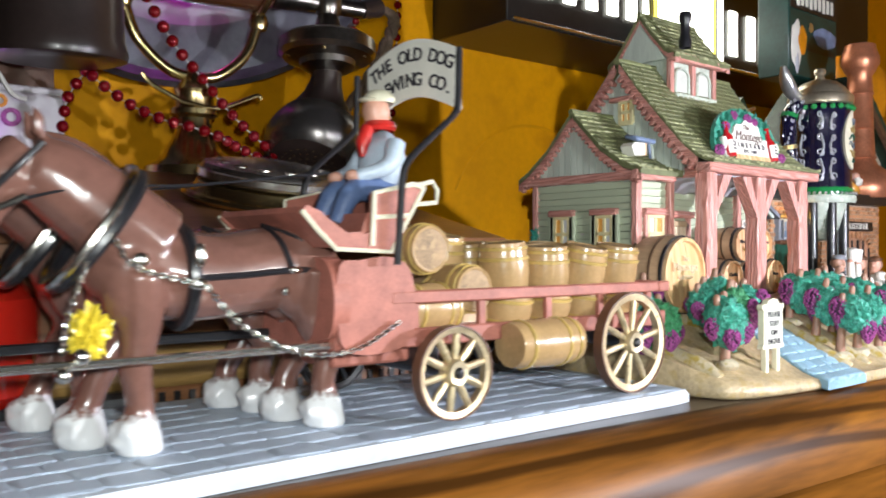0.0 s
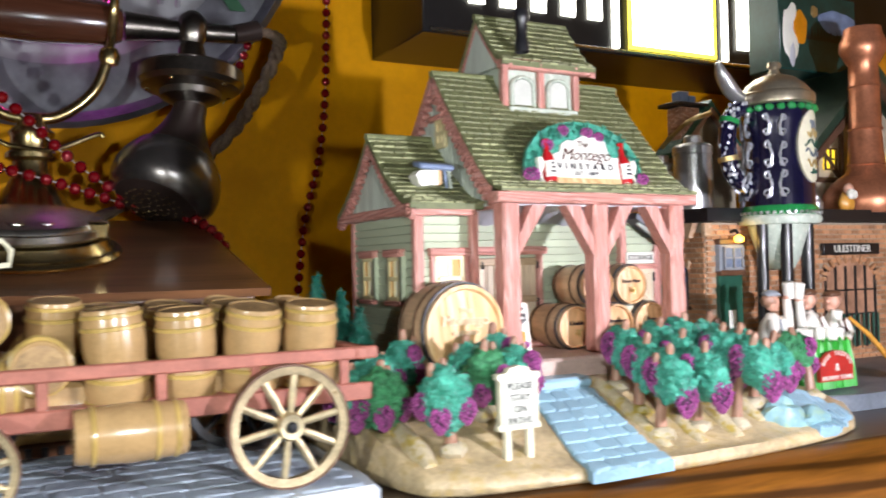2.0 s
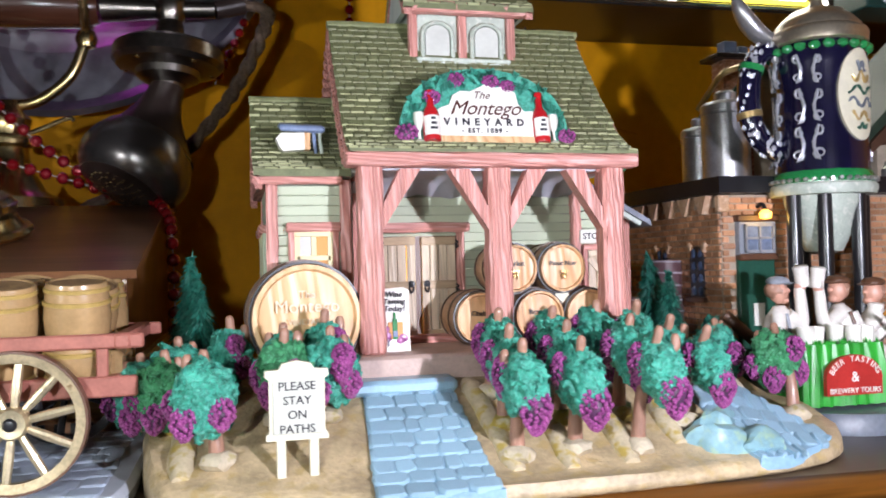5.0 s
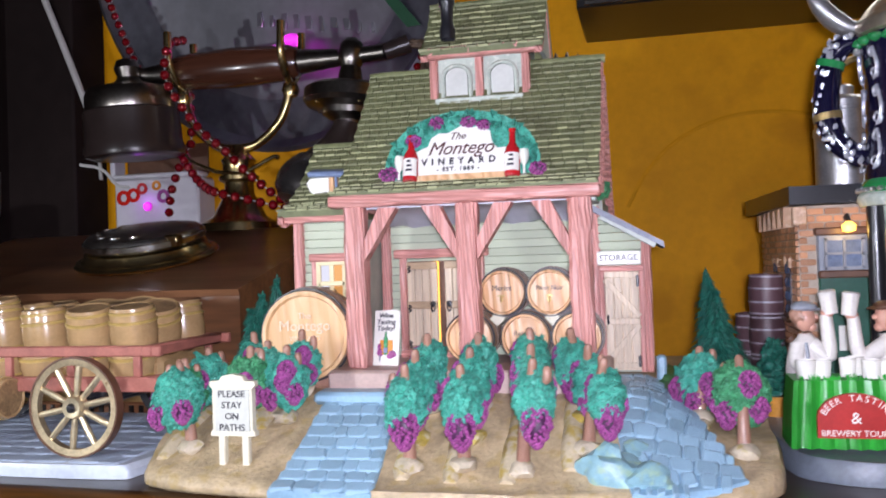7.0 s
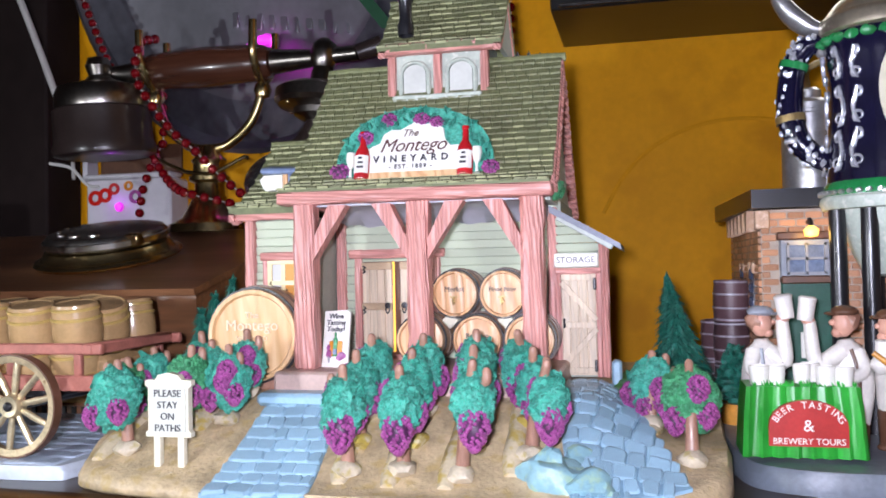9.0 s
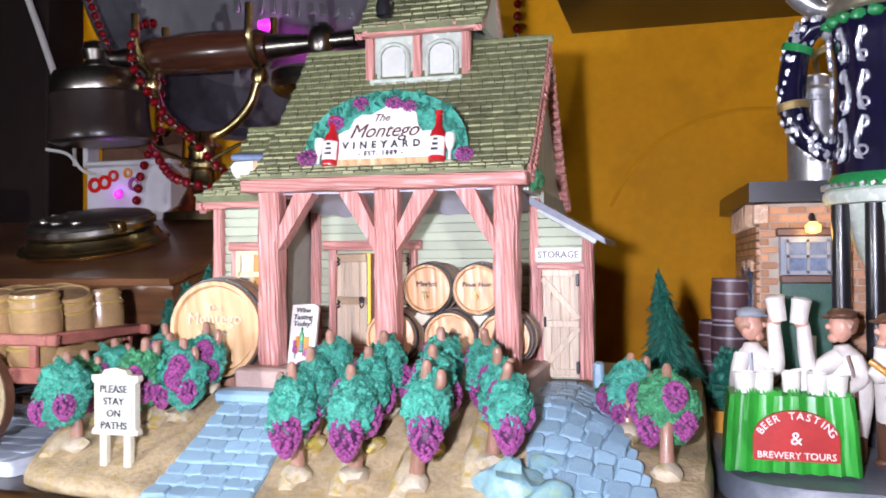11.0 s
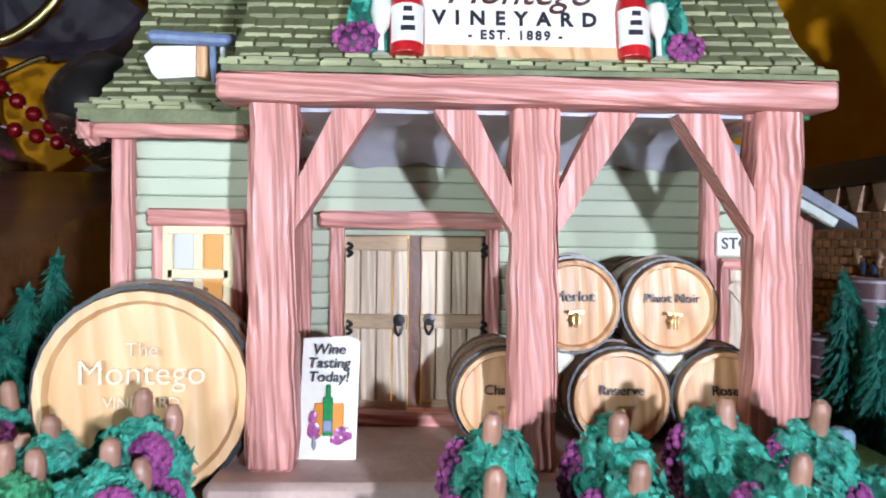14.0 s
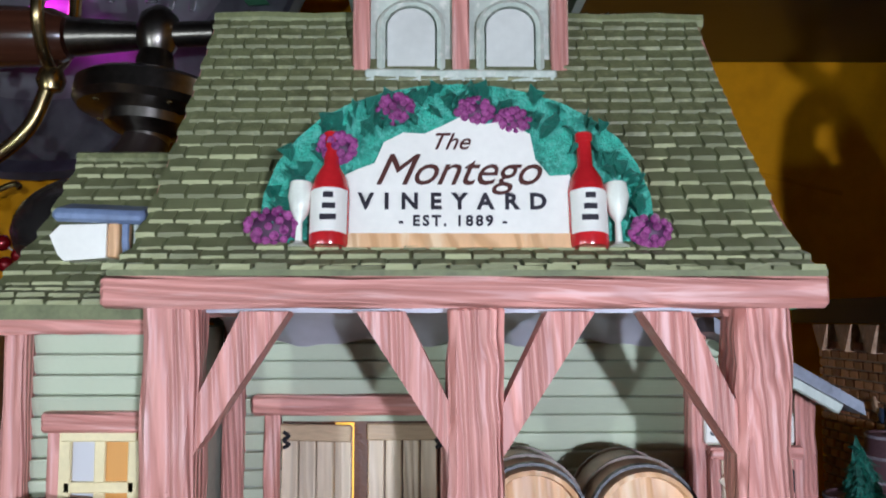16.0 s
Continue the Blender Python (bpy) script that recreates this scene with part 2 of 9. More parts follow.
m_phone_trim = paint("pale_oak_trim", (0.40, 0.24, 0.08), 0.35, 0.3, 40, 0.1, stretch=(0.12, 1, 1), fine=8)
m_brass = paint("aged_brass", (0.55, 0.42, 0.20), 0.24, 0.25, 60, 0.05, metal=1.0)
m_nickel = paint("dull_nickel", (0.27, 0.245, 0.22), 0.28, 0.25, 60, 0.05, metal=1.0)
m_bakelite = paint("dark_bakelite", (0.030, 0.020, 0.018), 0.30, 0.2, 60, 0.03, coat=0.1)
m_bead = paint("ruby_bead", (0.30, 0.004, 0.010), 0.12, 0.1, 60, 0, metal=0.55, coat=1.0)
m_dark_tray = paint("black_tray_enamel", (0.34, 0.34, 0.40), 0.30, 0.3, 20, 0.03, metal=0.9)
m_tray_face = paint("steel_tray_face", (0.55, 0.55, 0.60), 0.40, 0.15, 20, 0.03, metal=0.95)
m_black_box = paint("black_cabinet", (0.012, 0.011, 0.011), 0.35, 0.3, 30, 0.05)
m_dark_wall = paint("dark_brown_side_wall", (0.018, 0.012, 0.011), 0.7, 0.2, 12, 0.1, spec=0.08)
m_panel_light = glow("white_light_panel", (1.0, 0.97, 0.90), 5.0)
m_panel_yellow = glow("yellow_light_edge", (1.0, 0.85, 0.10), 1.6)
m_brick = paint("glazed_tan_brick", (0.50, 0.245, 0.125), 0.32, 0.28, 160, 0.3, per_piece=1.1, wear=(0.60, 0.36, 0.21), wear_at=0.62)
m_chimney = paint("mottled_chimney_brick", (0.44, 0.20, 0.12), 0.4, 0.4, 180, 0.5, stretch=(0.6, 0.6, 1.4), wear=(0.62, 0.38, 0.28), wear_at=0.55)
m_mortar = paint("pale_mortar", (0.42, 0.34, 0.26), 0.5, 0.15, 160, 0.3)
m_green_ribbon = paint("dark_green_ribbon", (0.012, 0.075, 0.030), 0.5, 0.15, 60, 0.1)
m_black_gloss = paint("black_gloss_paint", (0.014, 0.014, 0.017), 0.32, 0.2, 100, 0.05, coat=0.15)
m_green_door = paint("dark_green_door", (0.018, 0.085, 0.055), 0.35, 0.2, 150, 0.2)
m_blue_pane = paint("blue_grey_pane", (0.17, 0.22, 0.33), 0.2, 0.25, 300, 0.1)
m_cobalt = paint("cobalt_stein_glaze", (0.007, 0.006, 0.024), 0.15, 0.3, 120, 0.1, coat=0.8)
m_silver = paint("silver_paint", (0.52, 0.52, 0.53), 0.3, 0.2, 120, 0.15, metal=0.8)
m_silver_relief = paint("silver_scroll", (0.66, 0.67, 0.72), 0.25, 0.15, 200, 0.15, metal=0.6)
m_green_glaze = paint("emerald_glaze", (0.02, 0.22, 0.06), 0.2, 0.25, 140, 0.15, coat=0.5)
m_green_cloth = paint("bright_green_cloth", (0.03, 0.32, 0.035), 0.35, 0.3, 120, 0.2, stretch=(1, 1, 0.2))
m_pewter = paint("pewter_lid", (0.62, 0.54, 0.40), 0.28, 0.2, 80, 0.1, metal=0.85)
m_copper = paint("copper_still", (0.50, 0.19, 0.10), 0.34, 0.25, 80, 0.1, metal=0.6)
m_slate_base = paint("slate_blue_base", (0.13, 0.15, 0.18), 0.4, 0.2, 100, 0.3)
m_corbel = paint("pale_tan_corbel", (0.56, 0.36, 0.23), 0.4, 0.2, 180, 0.3, wear=(0.68, 0.50, 0.36), wear_at=0.6)
m_keg_hoop = paint("pale_lavender_hoop", (0.36, 0.33, 0.37), 0.4, 0.35, 220, 0.2)
m_night_pane = paint("dark_glazed_pane", (0.06, 0.085, 0.15), 0.10, 0.2, 200, 0.1, coat=0.6)
m_dark_brick = paint("dark_barrel_stack", (0.105, 0.055, 0.062), 0.4, 0.25, 200, 0.3, per_piece=0.6)
m_timber_dark = paint("dark_chalet_timber", (0.10, 0.05, 0.03), 0.45, 0.25, 150, 0.3)
m_chalet = paint("cream_chalet_plaster", (0.52, 0.44, 0.33), 0.5, 0.15, 120, 0.3)
m_chalet_roof = paint("green_chalet_roof", (0.022, 0.045, 0.028), 0.5, 0.3, 200, 0.5)
m_red_sign = paint("red_arch_sign", (0.42, 0.03, 0.025), 0.35, 0.15, 150, 0.1)
m_horn = paint("golden_horn", (0.60, 0.28, 0.05), 0.25, 0.2, 120, 0.1, coat=0.5)
m_blue_trim = paint("blue_slate_trim", (0.18, 0.24, 0.38), 0.4, 0.2, 150, 0.3)
m_slate_roof = paint("grey_slate_lean_to", (0.20, 0.22, 0.27), 0.45, 0.25, 150, 0.3)
m_red_gloss = paint("red_gloss_toy", (0.60, 0.02, 0.012), 0.15, 0.1, 40, 0.02, coat=0.8)
m_bottle = paint("red_wine_bottle", (0.48, 0.015, 0.02), 0.18, 0.15, 150, 0.05, coat=0.6)
m_glass_paint = paint("white_goblet_paint", (0.74, 0.76, 0.66), 0.3, 0.12, 150, 0.1)
m_cable = paint("white_cable", (0.55, 0.53, 0.50), 0.45, 0.1, 60, 0.05)
m_braid = paint("braided_brown_cord", (0.13, 0.085, 0.055), 0.6, 0.4, 500, 0.8)
m_card = paint("white_gift_card", (0.62, 0.60, 0.62), 0.5, 0.06, 40, 0.05)
m_orange = paint("orange_glaze", (0.65, 0.24, 0.01), 0.35, 0.15, 60, 0.1)
m_violet = glow("violet_party_light", (0.80, 0.05, 0.75), 0.6)


# ---- mesh tools ----
def solid(bm, verts, faces, mi=0):
    vs = [bm.verts.new(v) for v in verts]
    made = []
    for f in faces:
        try:
            g = bm.faces.new([vs[i] for i in f])
            g.material_index = mi
            made.append(g)
        except ValueError:
            pass
    return vs, made


BOX_FACES = ((0, 1, 3, 2), (4, 6, 7, 5), (0, 4, 5, 1), (2, 3, 7, 6), (0, 2, 6, 4), (1, 5, 7, 3))


def box(bm, c, s, m=None, bev=0.0, mi=0):
    """A box with centre c and size s, turned by m, with chamfered edges."""
    vs = []
    for i in (-0.5, 0.5):
        for j in (-0.5, 0.5):
            for k in (-0.5, 0.5):
                v = Vector((i * s[0], j * s[1], k * s[2]))
                vs.append(Vector(c) + (m.to_3x3() @ v if m else v))
    verts, made = solid(bm, vs, BOX_FACES, mi)
    if bev:
        edges = list({e for f in made for e in f.edges})
        r = bmesh.ops.bevel(bm, geom=edges, offset=bev, segments=1, affect="EDGES")
        for f in r["faces"]:
            f.material_index = mi
    return made


def lathe(bm, prof, seg=24, m=None, mi=0, arc=1.0):
    """Turns the profile [(radius, height)...] about z."""
    m = m or Matrix()
    rings = []
    n = seg if arc == 1.0 else seg + 1
    for r, z in prof:
        if r < 1e-6:
            rings.append([bm.verts.new(m @ Vector((0, 0, z)))])
        else:
            rings.append([bm.verts.new(m @ Vector((r * math.cos(2 * math.pi * arc * i / seg), r * math.sin(2 * math.pi * arc * i / seg), z))) for i in range(n)])
    for a, b in zip(rings, rings[1:]):
        for i in range(seg):
            j = (i + 1) % n
            q = [a[0]] if len(a) == 1 else [a[i], a[j]]
            q += [b[0]] if len(b) == 1 else [b[j], b[i]]
            if len(q) > 2:
                try:
                    bm.faces.new(q).material_index = mi
                except ValueError:
                    pass


def tube(bm, pts, r, seg=8, mi=0):
    """A round rod along points; r is one radius or one for each point."""
    pts = [Vector(p) for p in pts]
    rs = r if isinstance(r, (list, tuple)) else [r] * len(pts)
    rings, a = [], None
    for i, p in enumerate(pts):
        d = (pts[min(i + 1, len(pts) - 1)] - pts[max(i - 1, 0)]).normalized()
        if a is None:
            a = d.cross(Vector((0.0, 0.0, 1.0)) if abs(d.z) < 0.95 else Vector((1.0, 0.0, 0.0)))
        a = (a - d * a.dot(d)).normalized()
        b = d.cross(a)
        rings.append([bm.verts.new(p + (a * math.cos(2 * math.pi * k / seg) + b * math.sin(2 * math.pi * k / seg)) * rs[i]) for k in range(seg)])
    for s, e in zip(rings, rings[1:]):
        for k in range(seg):
            bm.faces.new((s[k], s[(k + 1) % seg], e[(k + 1) % seg], e[k])).material_index = mi
    bm.faces.new(rings[0]).material_index = mi
    bm.faces.new(rings[-1][::-1]).material_index = mi


def prism(bm, poly, a, b, to, mi=0):
    """A flat outline given as (u, v), drawn out from a to b; to(u, v, w) gives the place."""
    lo = [bm.verts.new(to(u, v, a)) for u, v in poly]
    hi = [bm.verts.new(to(u, v, b)) for u, v in poly]
    k = len(poly)
    made = [bm.faces.new(lo), bm.faces.new(hi[::-1])]
    for i in range(k):
        made.append(bm.faces.new((lo[i], hi[i], hi[(i + 1) % k], lo[(i + 1) % k])))
    for f in made:
        f.material_index = mi


def blob(bm, c, rad, amp=0.2, freq=1.0, sub=3, seed=0, mi=0, m=None):
    """An uneven lump: a sphere pushed in and out by noise."""
    r = bmesh.ops.create_icosphere(bm, subdivisions=sub, radius=1.0)
    for v in r["verts"]:
        k = 1 + amp * noise.noise(v.co * freq + Vector((seed * 7.3, seed * 3.1, seed)))
        v.co = Vector((v.co.x * rad[0], v.co.y * rad[1], v.co.z * rad[2])) * k
        if m:
            v.co = m.to_3x3() @ v.co
        v.co += Vector(c)
    for f in {f for v in r["verts"] for f in v.link_faces}:
        f.material_index = mi


def smooth_loop(pts, n=6):
    """A closed Catmull-Rom curve through plan points."""
    out, k = [], len(pts)
    for i in range(k):
        p0, p1, p2, p3 = (Vector(pts[(i + j) % k]) for j in (-1, 0, 1, 2))
        for s in range(n):
            t = s / n
            out.append(0.5 * (2 * p1 + (p2 - p0) * t + (2 * p0 - 5 * p1 + 4 * p2 - p3) * t * t + (3 * p1 - p0 - 3 * p2 + p3) * t ** 3))
    return out


def curve(pts, n=6):
    """An open Catmull-Rom curve through points in space."""
    pts = [Vector(p) for p in pts]
    ext, out = [2 * pts[0] - pts[1], *pts, 2 * pts[-1] - pts[-2]], []
    for i in range(1, len(ext) - 2):
        p0, p1, p2, p3 = ext[i - 1:i + 3]
        for s in range(n):
            t = s / n
            out.append(0.5 * (2 * p1 + (p2 - p0) * t + (2 * p0 - 5 * p1 + 4 * p2 - p3) * t * t + (3 * p1 - p0 - 3 * p2 + p3) * t ** 3))
    return out + [pts[-1]]


def finish(bm, mats, angle=38):
    me = bpy.data.meshes.new("mesh")
    bmesh.ops.recalc_face_normals(bm, faces=bm.faces)
    bm.to_mesh(me)
    bm.free()
    for m in mats if isinstance(mats, (list, tuple)) else [mats]:
        me.materials.append(m)
    if angle:
        me.polygons.foreach_set("use_smooth", [True] * len(me.polygons))
        me.set_sharp_from_angle(angle=radians(angle))
    return me


def part(name, bm, mats, parent=None, label="", angle=38):
    """Links a bmesh as one mesh object under a thing or under a part."""
    ob = new(name, finish(bm, mats, angle))
    return hang(ob, parent, label)


def hang(ob, parent, label=""):
    if parent is not None:
        ob.parent = parent
        if parent.parent is None:
            ob.matrix_parent_inverse = parent.matrix_basis.inverted()
    if label:
        ob["label"] = label
    return ob


def piece(name, me, parent, m):
    """One of many alike pieces on a shared mesh."""
    ob = new(name, me)
    hang(ob, parent)
    ob.matrix_basis = m
    return ob


def thing(name, place, label, category, group=""):
    ob = new(name)
    ob.empty_display_size = 0.01
    ob.location = place
    ob.matrix_basis = Matrix.Translation(place)
    return tagged(ob, label, category, group)


def lettering(name, text, size, m, mat, parent, thick=0.0002, shear=0.0, spread=1.0, weight=0.0):
    """Words in the built-in font, as a mesh, centred on the pose m (x along the line, y up, z out)."""
    cu = bpy.data.curves.new("text", "FONT")
    cu.body, cu.size, cu.align_x, cu.align_y = text, size, "CENTER", "CENTER"
    cu.extrude, cu.shear, cu.space_character, cu.resolution_u = thick, shear, spread, 3
    cu.offset = weight
    ob = new("text", cu)
    bpy.context.view_layer.update()
    me = bpy.data.meshes.new_from_object(ob.evaluated_get(bpy.context.evaluated_depsgraph_get()))
    bpy.data.objects.remove(ob)
    me.transform(m)
    me.materials.clear()
    me.materials.append(mat)
    return hang(new(name, me), parent)


def upright(x, y, z, lean=0.0, turn=0.0):
    """A pose whose x runs along a wall that faces -y and whose y points up it."""
    return pose(x, y, z, 90 - lean, 0, turn)


def unit_box_mesh(mat, bev=0.06):
    bm = bmesh.new()
    box(bm, (0, 0, 0), (1, 1, 1), bev=bev)
    return finish(bm, mat, 0)


def sized(x, y, z, sx, sy, sz, rx=0, ry=0, rz=0):
    return pose(x, y, z, rx, ry, rz) @ Matrix.Diagonal((sx, sy, sz, 1))


# ---- room ----
def slab(name, c, s, mat, label, category="wall"):
    bm = bmesh.new()
    box(bm, c, s, bev=min(s) * 0.04)
    ob = part(name, bm, mat)
    return tagged(ob, label, category, kind="structure")


slab("wall_north", (0.25, 0.372, 0.25), (1.42, 0.05, 1.3), m_yellow_wall, "mustard yellow plastered wall behind the display")
slab("wall_west", (-0.52, -0.1, 0.25), (0.12, 1.9, 1.3), m_dark_wall, "dark brown side wall beside the shelf")
slab("side_panel", (-0.4600, 0.3240, 0.28), (0.130, 0.045, 0.55), m_dark_wall, "dark brown cupboard side against the yellow wall", "panel")
slab("wall_east", (1.02, -0.3, 0.25), (0.12, 1.5, 1.3), m_yellow_wall, "mustard yellow plastered side wall")
slab("wall_south", (0.2, -1.05, 0.25), (1.6, 0.05, 1.3), m_dark_wall, "dark brown wall behind the camera")
slab("ceiling", (0.2, -0.3, 0.93), (1.8, 1.6, 0.05), m_dark_wall, "dark ceiling over the bar", "ceiling")
slab("floor", (0.2, -0.3, -0.42), (1.8, 1.6, 0.05), m_dark_wall, "dark floor in front of the shelf", "floor")
SHELF = 0.0054
skew = pose(0, -0.0465, 0, 0, 0, -2.6)
bm = bmesh.new()
box(bm, skew @ Vector((0.25, 0.210, SHELF - 0.0125)), (1.5, 0.42, 0.025), skew, 0.0008)
tagged(part("shelf_top", bm, m_shelf), "dark varnished wooden shelf that carries the models", "shelf", kind="structure")
bm = bmesh.new()
nose = [(0.0, SHELF + 0.0002), (-0.006, SHELF - 0.0004), (-0.014, SHELF - 0.0035), (-0.021, SHELF - 0.0100), (-0.025, SHELF - 0.0190), (-0.026, SHELF - 0.030), (-0.022, SHELF - 0.036), (-0.022, SHELF - 0.070), (0.0, SHELF - 0.070)]
prism(bm, nose, -0.5, 1.0, lambda u, v, w: skew @ Vector((w, u, v)))
tagged(part("trim", bm, m_shelf_edge), "golden oak rounded front edge of the shelf", "trim", kind="structure")


# ---- vineyard model ----
vineyard = thing("vineyard_model", (0, 0.04, 0), "glazed model winery with green shingle roof and pink timber porch", "model building")


def ground_z(x, y):
    """Height of the model's garden: low at the front, rising to the porch."""
    k = min(max((y + 0.046) / 0.050, 0), 1)
    z = 0.0105 + 0.0235 * (0.55 * k + 0.45 * k * k * (3 - 2 * k)) * (1 - 0.42 * min(max((-0.085 - x) / 0.03, 0), 1)) * (1 - 0.62 * min(max((x - 0.064) / 0.030, 0), 1) * min(max((0.075 - y) / 0.05, 0), 1))
    return z + 0.0006 * noise.noise(Vector((x * 90, y * 90, 0)))


BASE = smooth_loop([(-0.121, -0.024), (-0.108, -0.040), (-0.066, -0.047), (-0.022, -0.051), (0.03, -0.050), (0.078, -0.044), (0.103, -0.030), (0.110, -0.008), (0.111, 0.05), (0.108, 0.11), (0.08, 0.128),
                    (-0.02, 0.130), (-0.10, 0.126), (-0.121, 0.10), (-0.127, 0.03)], 7)
bm = bmesh.new()
n, mid = len(BASE), Vector((-0.005, 0.035))
rings = []
for k, (f, z) in enumerate(((0.985, 0.0056), (1.0, 0.0070), (0.998, 0.0090), (0.985, None), (0.95, None), (0.9, None), (0.85, None), (0.78, None), (0.7, None), (0.6, None), (0.48, None), (0.34, None), (0.18, None))):
    ring = []
    for i, p in enumerate(BASE):
        q = mid + (p - mid) * (f * (1 + (0.006 * noise.noise(Vector((i * 0.7, k * 3.0, 2))) if k < 4 else 0)))
        h = ground_z(q.x, q.y)
        ring.append(bm.verts.new((q.x, q.y, h if z is None else z * h / 0.0115 if k == 2 else z)))
    rings.append(ring)
for a, b in zip(rings, rings[1:]):
    for i in range(n):
        bm.faces.new((a[i], a[(i + 1) % n], b[(i + 1) % n], b[i]))
bm.faces.new(rings[-1])
bm.faces.new(rings[0][::-1])
base = part("base", bm, m_soil, vineyard, "tan glazed garden base with rounded worn edge", 60)

# long furrow mounds under the vine rows
for i, (x0, y0, x1, y1, w) in enumerate(((-0.016, -0.040, -0.020, 0.002, 0.0055), (0.001, -0.041, 0.001, 0.002, 0.0055), (0.020, -0.041, 0.022, 0.002, 0.0060), (0.040, -0.034, 0.040, 0.006, 0.0055),
                                      (-0.112, -0.030, -0.112, 0.02, 0.006), (-0.078, -0.018, -0.086, 0.03, 0.006), (0.084, 0.0, 0.088, 0.05, 0.005))):
    bm = bmesh.new()
    pts = [(x0 + (x1 - x0) * t, y0 + (y1 - y0) * t, ground_z(x0, y0 + (y1 - y0) * t) - 0.0010) for t in [k / 8 for k in range(9)]]
    tube(bm, pts, [w * (0.45 if k in (0, 8) else 0.72 + 0.06 * math.sin(k * 2.1 + i)) for k in range(9)], 10)
    part("furrow", bm, m_furrow, base)

# stepping paths
def path_bed(rows_):
    bm = bmesh.new()
    vs = [[bm.verts.new((xa + (xb - xa) * t, y, min(z, ground_z(xa + (xb - xa) * t, y) + 0.0010))) for t in (0, 0.33, 0.66, 1)] for xa, xb, y, z in rows_]
    lo = [[bm.verts.new((v.co.x, v.co.y, v.co.z - 0.004)) for v in r] for r in vs]
    for a, b in zip(vs, vs[1:]):
        for i in range(3):
            bm.faces.new((a[i], a[i + 1], b[i + 1], b[i]))
    for g in (0, 3):
        for k in range(len(vs) - 1):
            bm.faces.new((vs[k][g], vs[k + 1][g], lo[k + 1][g], lo[k][g]))
    for i in range(3):
        bm.faces.new((vs[0][i], vs[0][i + 1], lo[0][i + 1], lo[0][i]))
    return part("path_bed", bm, m_stone_bed, base)


def stone_mesh(seed):
    bm = bmesh.new()
    random.seed(seed)
    pts = [(x + random.uniform(-0.05, 0.05), y + random.uniform(-0.05, 0.05)) for x, y in ((0.5, -0.34), (0.5, 0.34), (0.36, 0.5), (-0.36, 0.5), (-0.5, 0.34), (-0.5, -0.34), (-0.36, -0.5), (0.36, -0.5))]
    lo = [bm.verts.new((x, y, -0.5)) for x, y in pts]
    up = [bm.verts.new((x * 1.0, y * 1.0, 0.25)) for x, y in pts]
    top = [bm.verts.new((x * 0.84, y * 0.80, 0.45 + 0.12 * random.random())) for x, y in pts]
    for a, b in ((lo, up), (up, top)):
        for i in range(8):
            bm.faces.new((a[i], a[(i + 1) % 8], b[(i + 1) % 8], b[i]))
    bm.faces.new(top)
    return finish(bm, m_stone, 50)


STONES = [stone_mesh(k) for k in range(6)]


def lay_path(rows_, across, parent):
    for k, ((xa, xb, ya, za), (xc, xd, yb, zb)) in enumerate(zip(rows_, rows_[1:])):
        wa, depth = (xb - xa), math.hypot(yb - ya, zb - za)
        tilt = math.degrees(math.atan2(zb - za, yb - ya))
        cuts = [0.0]
        while cuts[-1] < 1:
            cuts.append(cuts[-1] + (1 / across) * random.uniform(0.75, 1.3))
        cuts = [c / cuts[-1] for c in cuts]
        off = 0.5 / across if k % 2 else 0
        for a, b in zip(cuts, cuts[1:]):
            a, b = min(a + off * (a > 0), 1), min(b + off * (b < 0.999), 1)
            mx = ((xa + xc) + (a + b) * (wa + xd - xc) / 2) / 2
            my, half = (ya + yb) / 2, (b - a) * wa / 2
            zl, zr = (min((za + zb) / 2, ground_z(mx + q, my) + 0.0010) for q in (-half, half))
            m = sized(mx, my, (zl + zr) / 2 + 0.0002, (b - a) * wa * 0.99, depth * 0.99, 0.0016, rx=tilt, ry=-math.degrees(math.atan2(zr - zl, 2 * half)), rz=random.uniform(-4, 4))
            piece("path_stone", STONES[random.randrange(6)], parent, m)


random.seed(5)
left_path = [(-0.0600 + 0.0035 * k / 9, -0.0235 - 0.0035 * k / 9, -0.0500 + 0.0054 * k, ground_z(-0.04, -0.0500 + 0.0054 * k) + 0.0008) for k in range(10)]
left_path[0] = (-0.0600, -0.0235, -0.0510, 0.0100)
right_path = [(0.060 - 0.016 * (k / 14) ** 1.0, min(0.100 - 0.031 * (k / 14), 0.070 + 0.0066 * k * 2.4), -0.0470 + 0.0066 * k, ground_z(0.06, -0.047 + 0.0066 * k) + 0.0010) for k in range(15)]
path_bed(left_path)
path_bed(right_path)
lay_path(left_path, 4.2, base)
lay_path(right_path, 4.6, base)

# mossy rocks at the foot of the steps, grass by the shed, stone cheeks of the porch steps
for c, r, s in (((0.053, -0.034, 0.0150), (0.0098, 0.0070, 0.0086), 1), ((0.065, -0.038, 0.0120), (0.0090, 0.0062, 0.0058), 2), ((0.061, -0.024, 0.0165), (0.0075, 0.0070, 0.0060), 3)):
    bm = bmesh.new()
    blob(bm, c, r, 0.5, 1.6, 3, s)
    part("rock", bm, paint("mossy_blue_rock", (0.20, 0.35, 0.39), 0.4, 0.2, 120, 0.3, wear=(0.27, 0.40, 0.30), wear_at=0.57) if s == 1 else bpy.data.materials["mossy_blue_rock"], base)
bm = bmesh.new()
blob(bm, (0.078, 0.055, 0.033), (0.008, 0.030, 0.004), 0.5, 3, 3, 4)
part("grass_bank", bm, m_grass, base)
bm = bmesh.new()
box(bm, (0.0715, 0.047, 0.0385), (0.004, 0.006, 0.010), bev=0.001)
part("step_cheek", bm, m_stone, base)

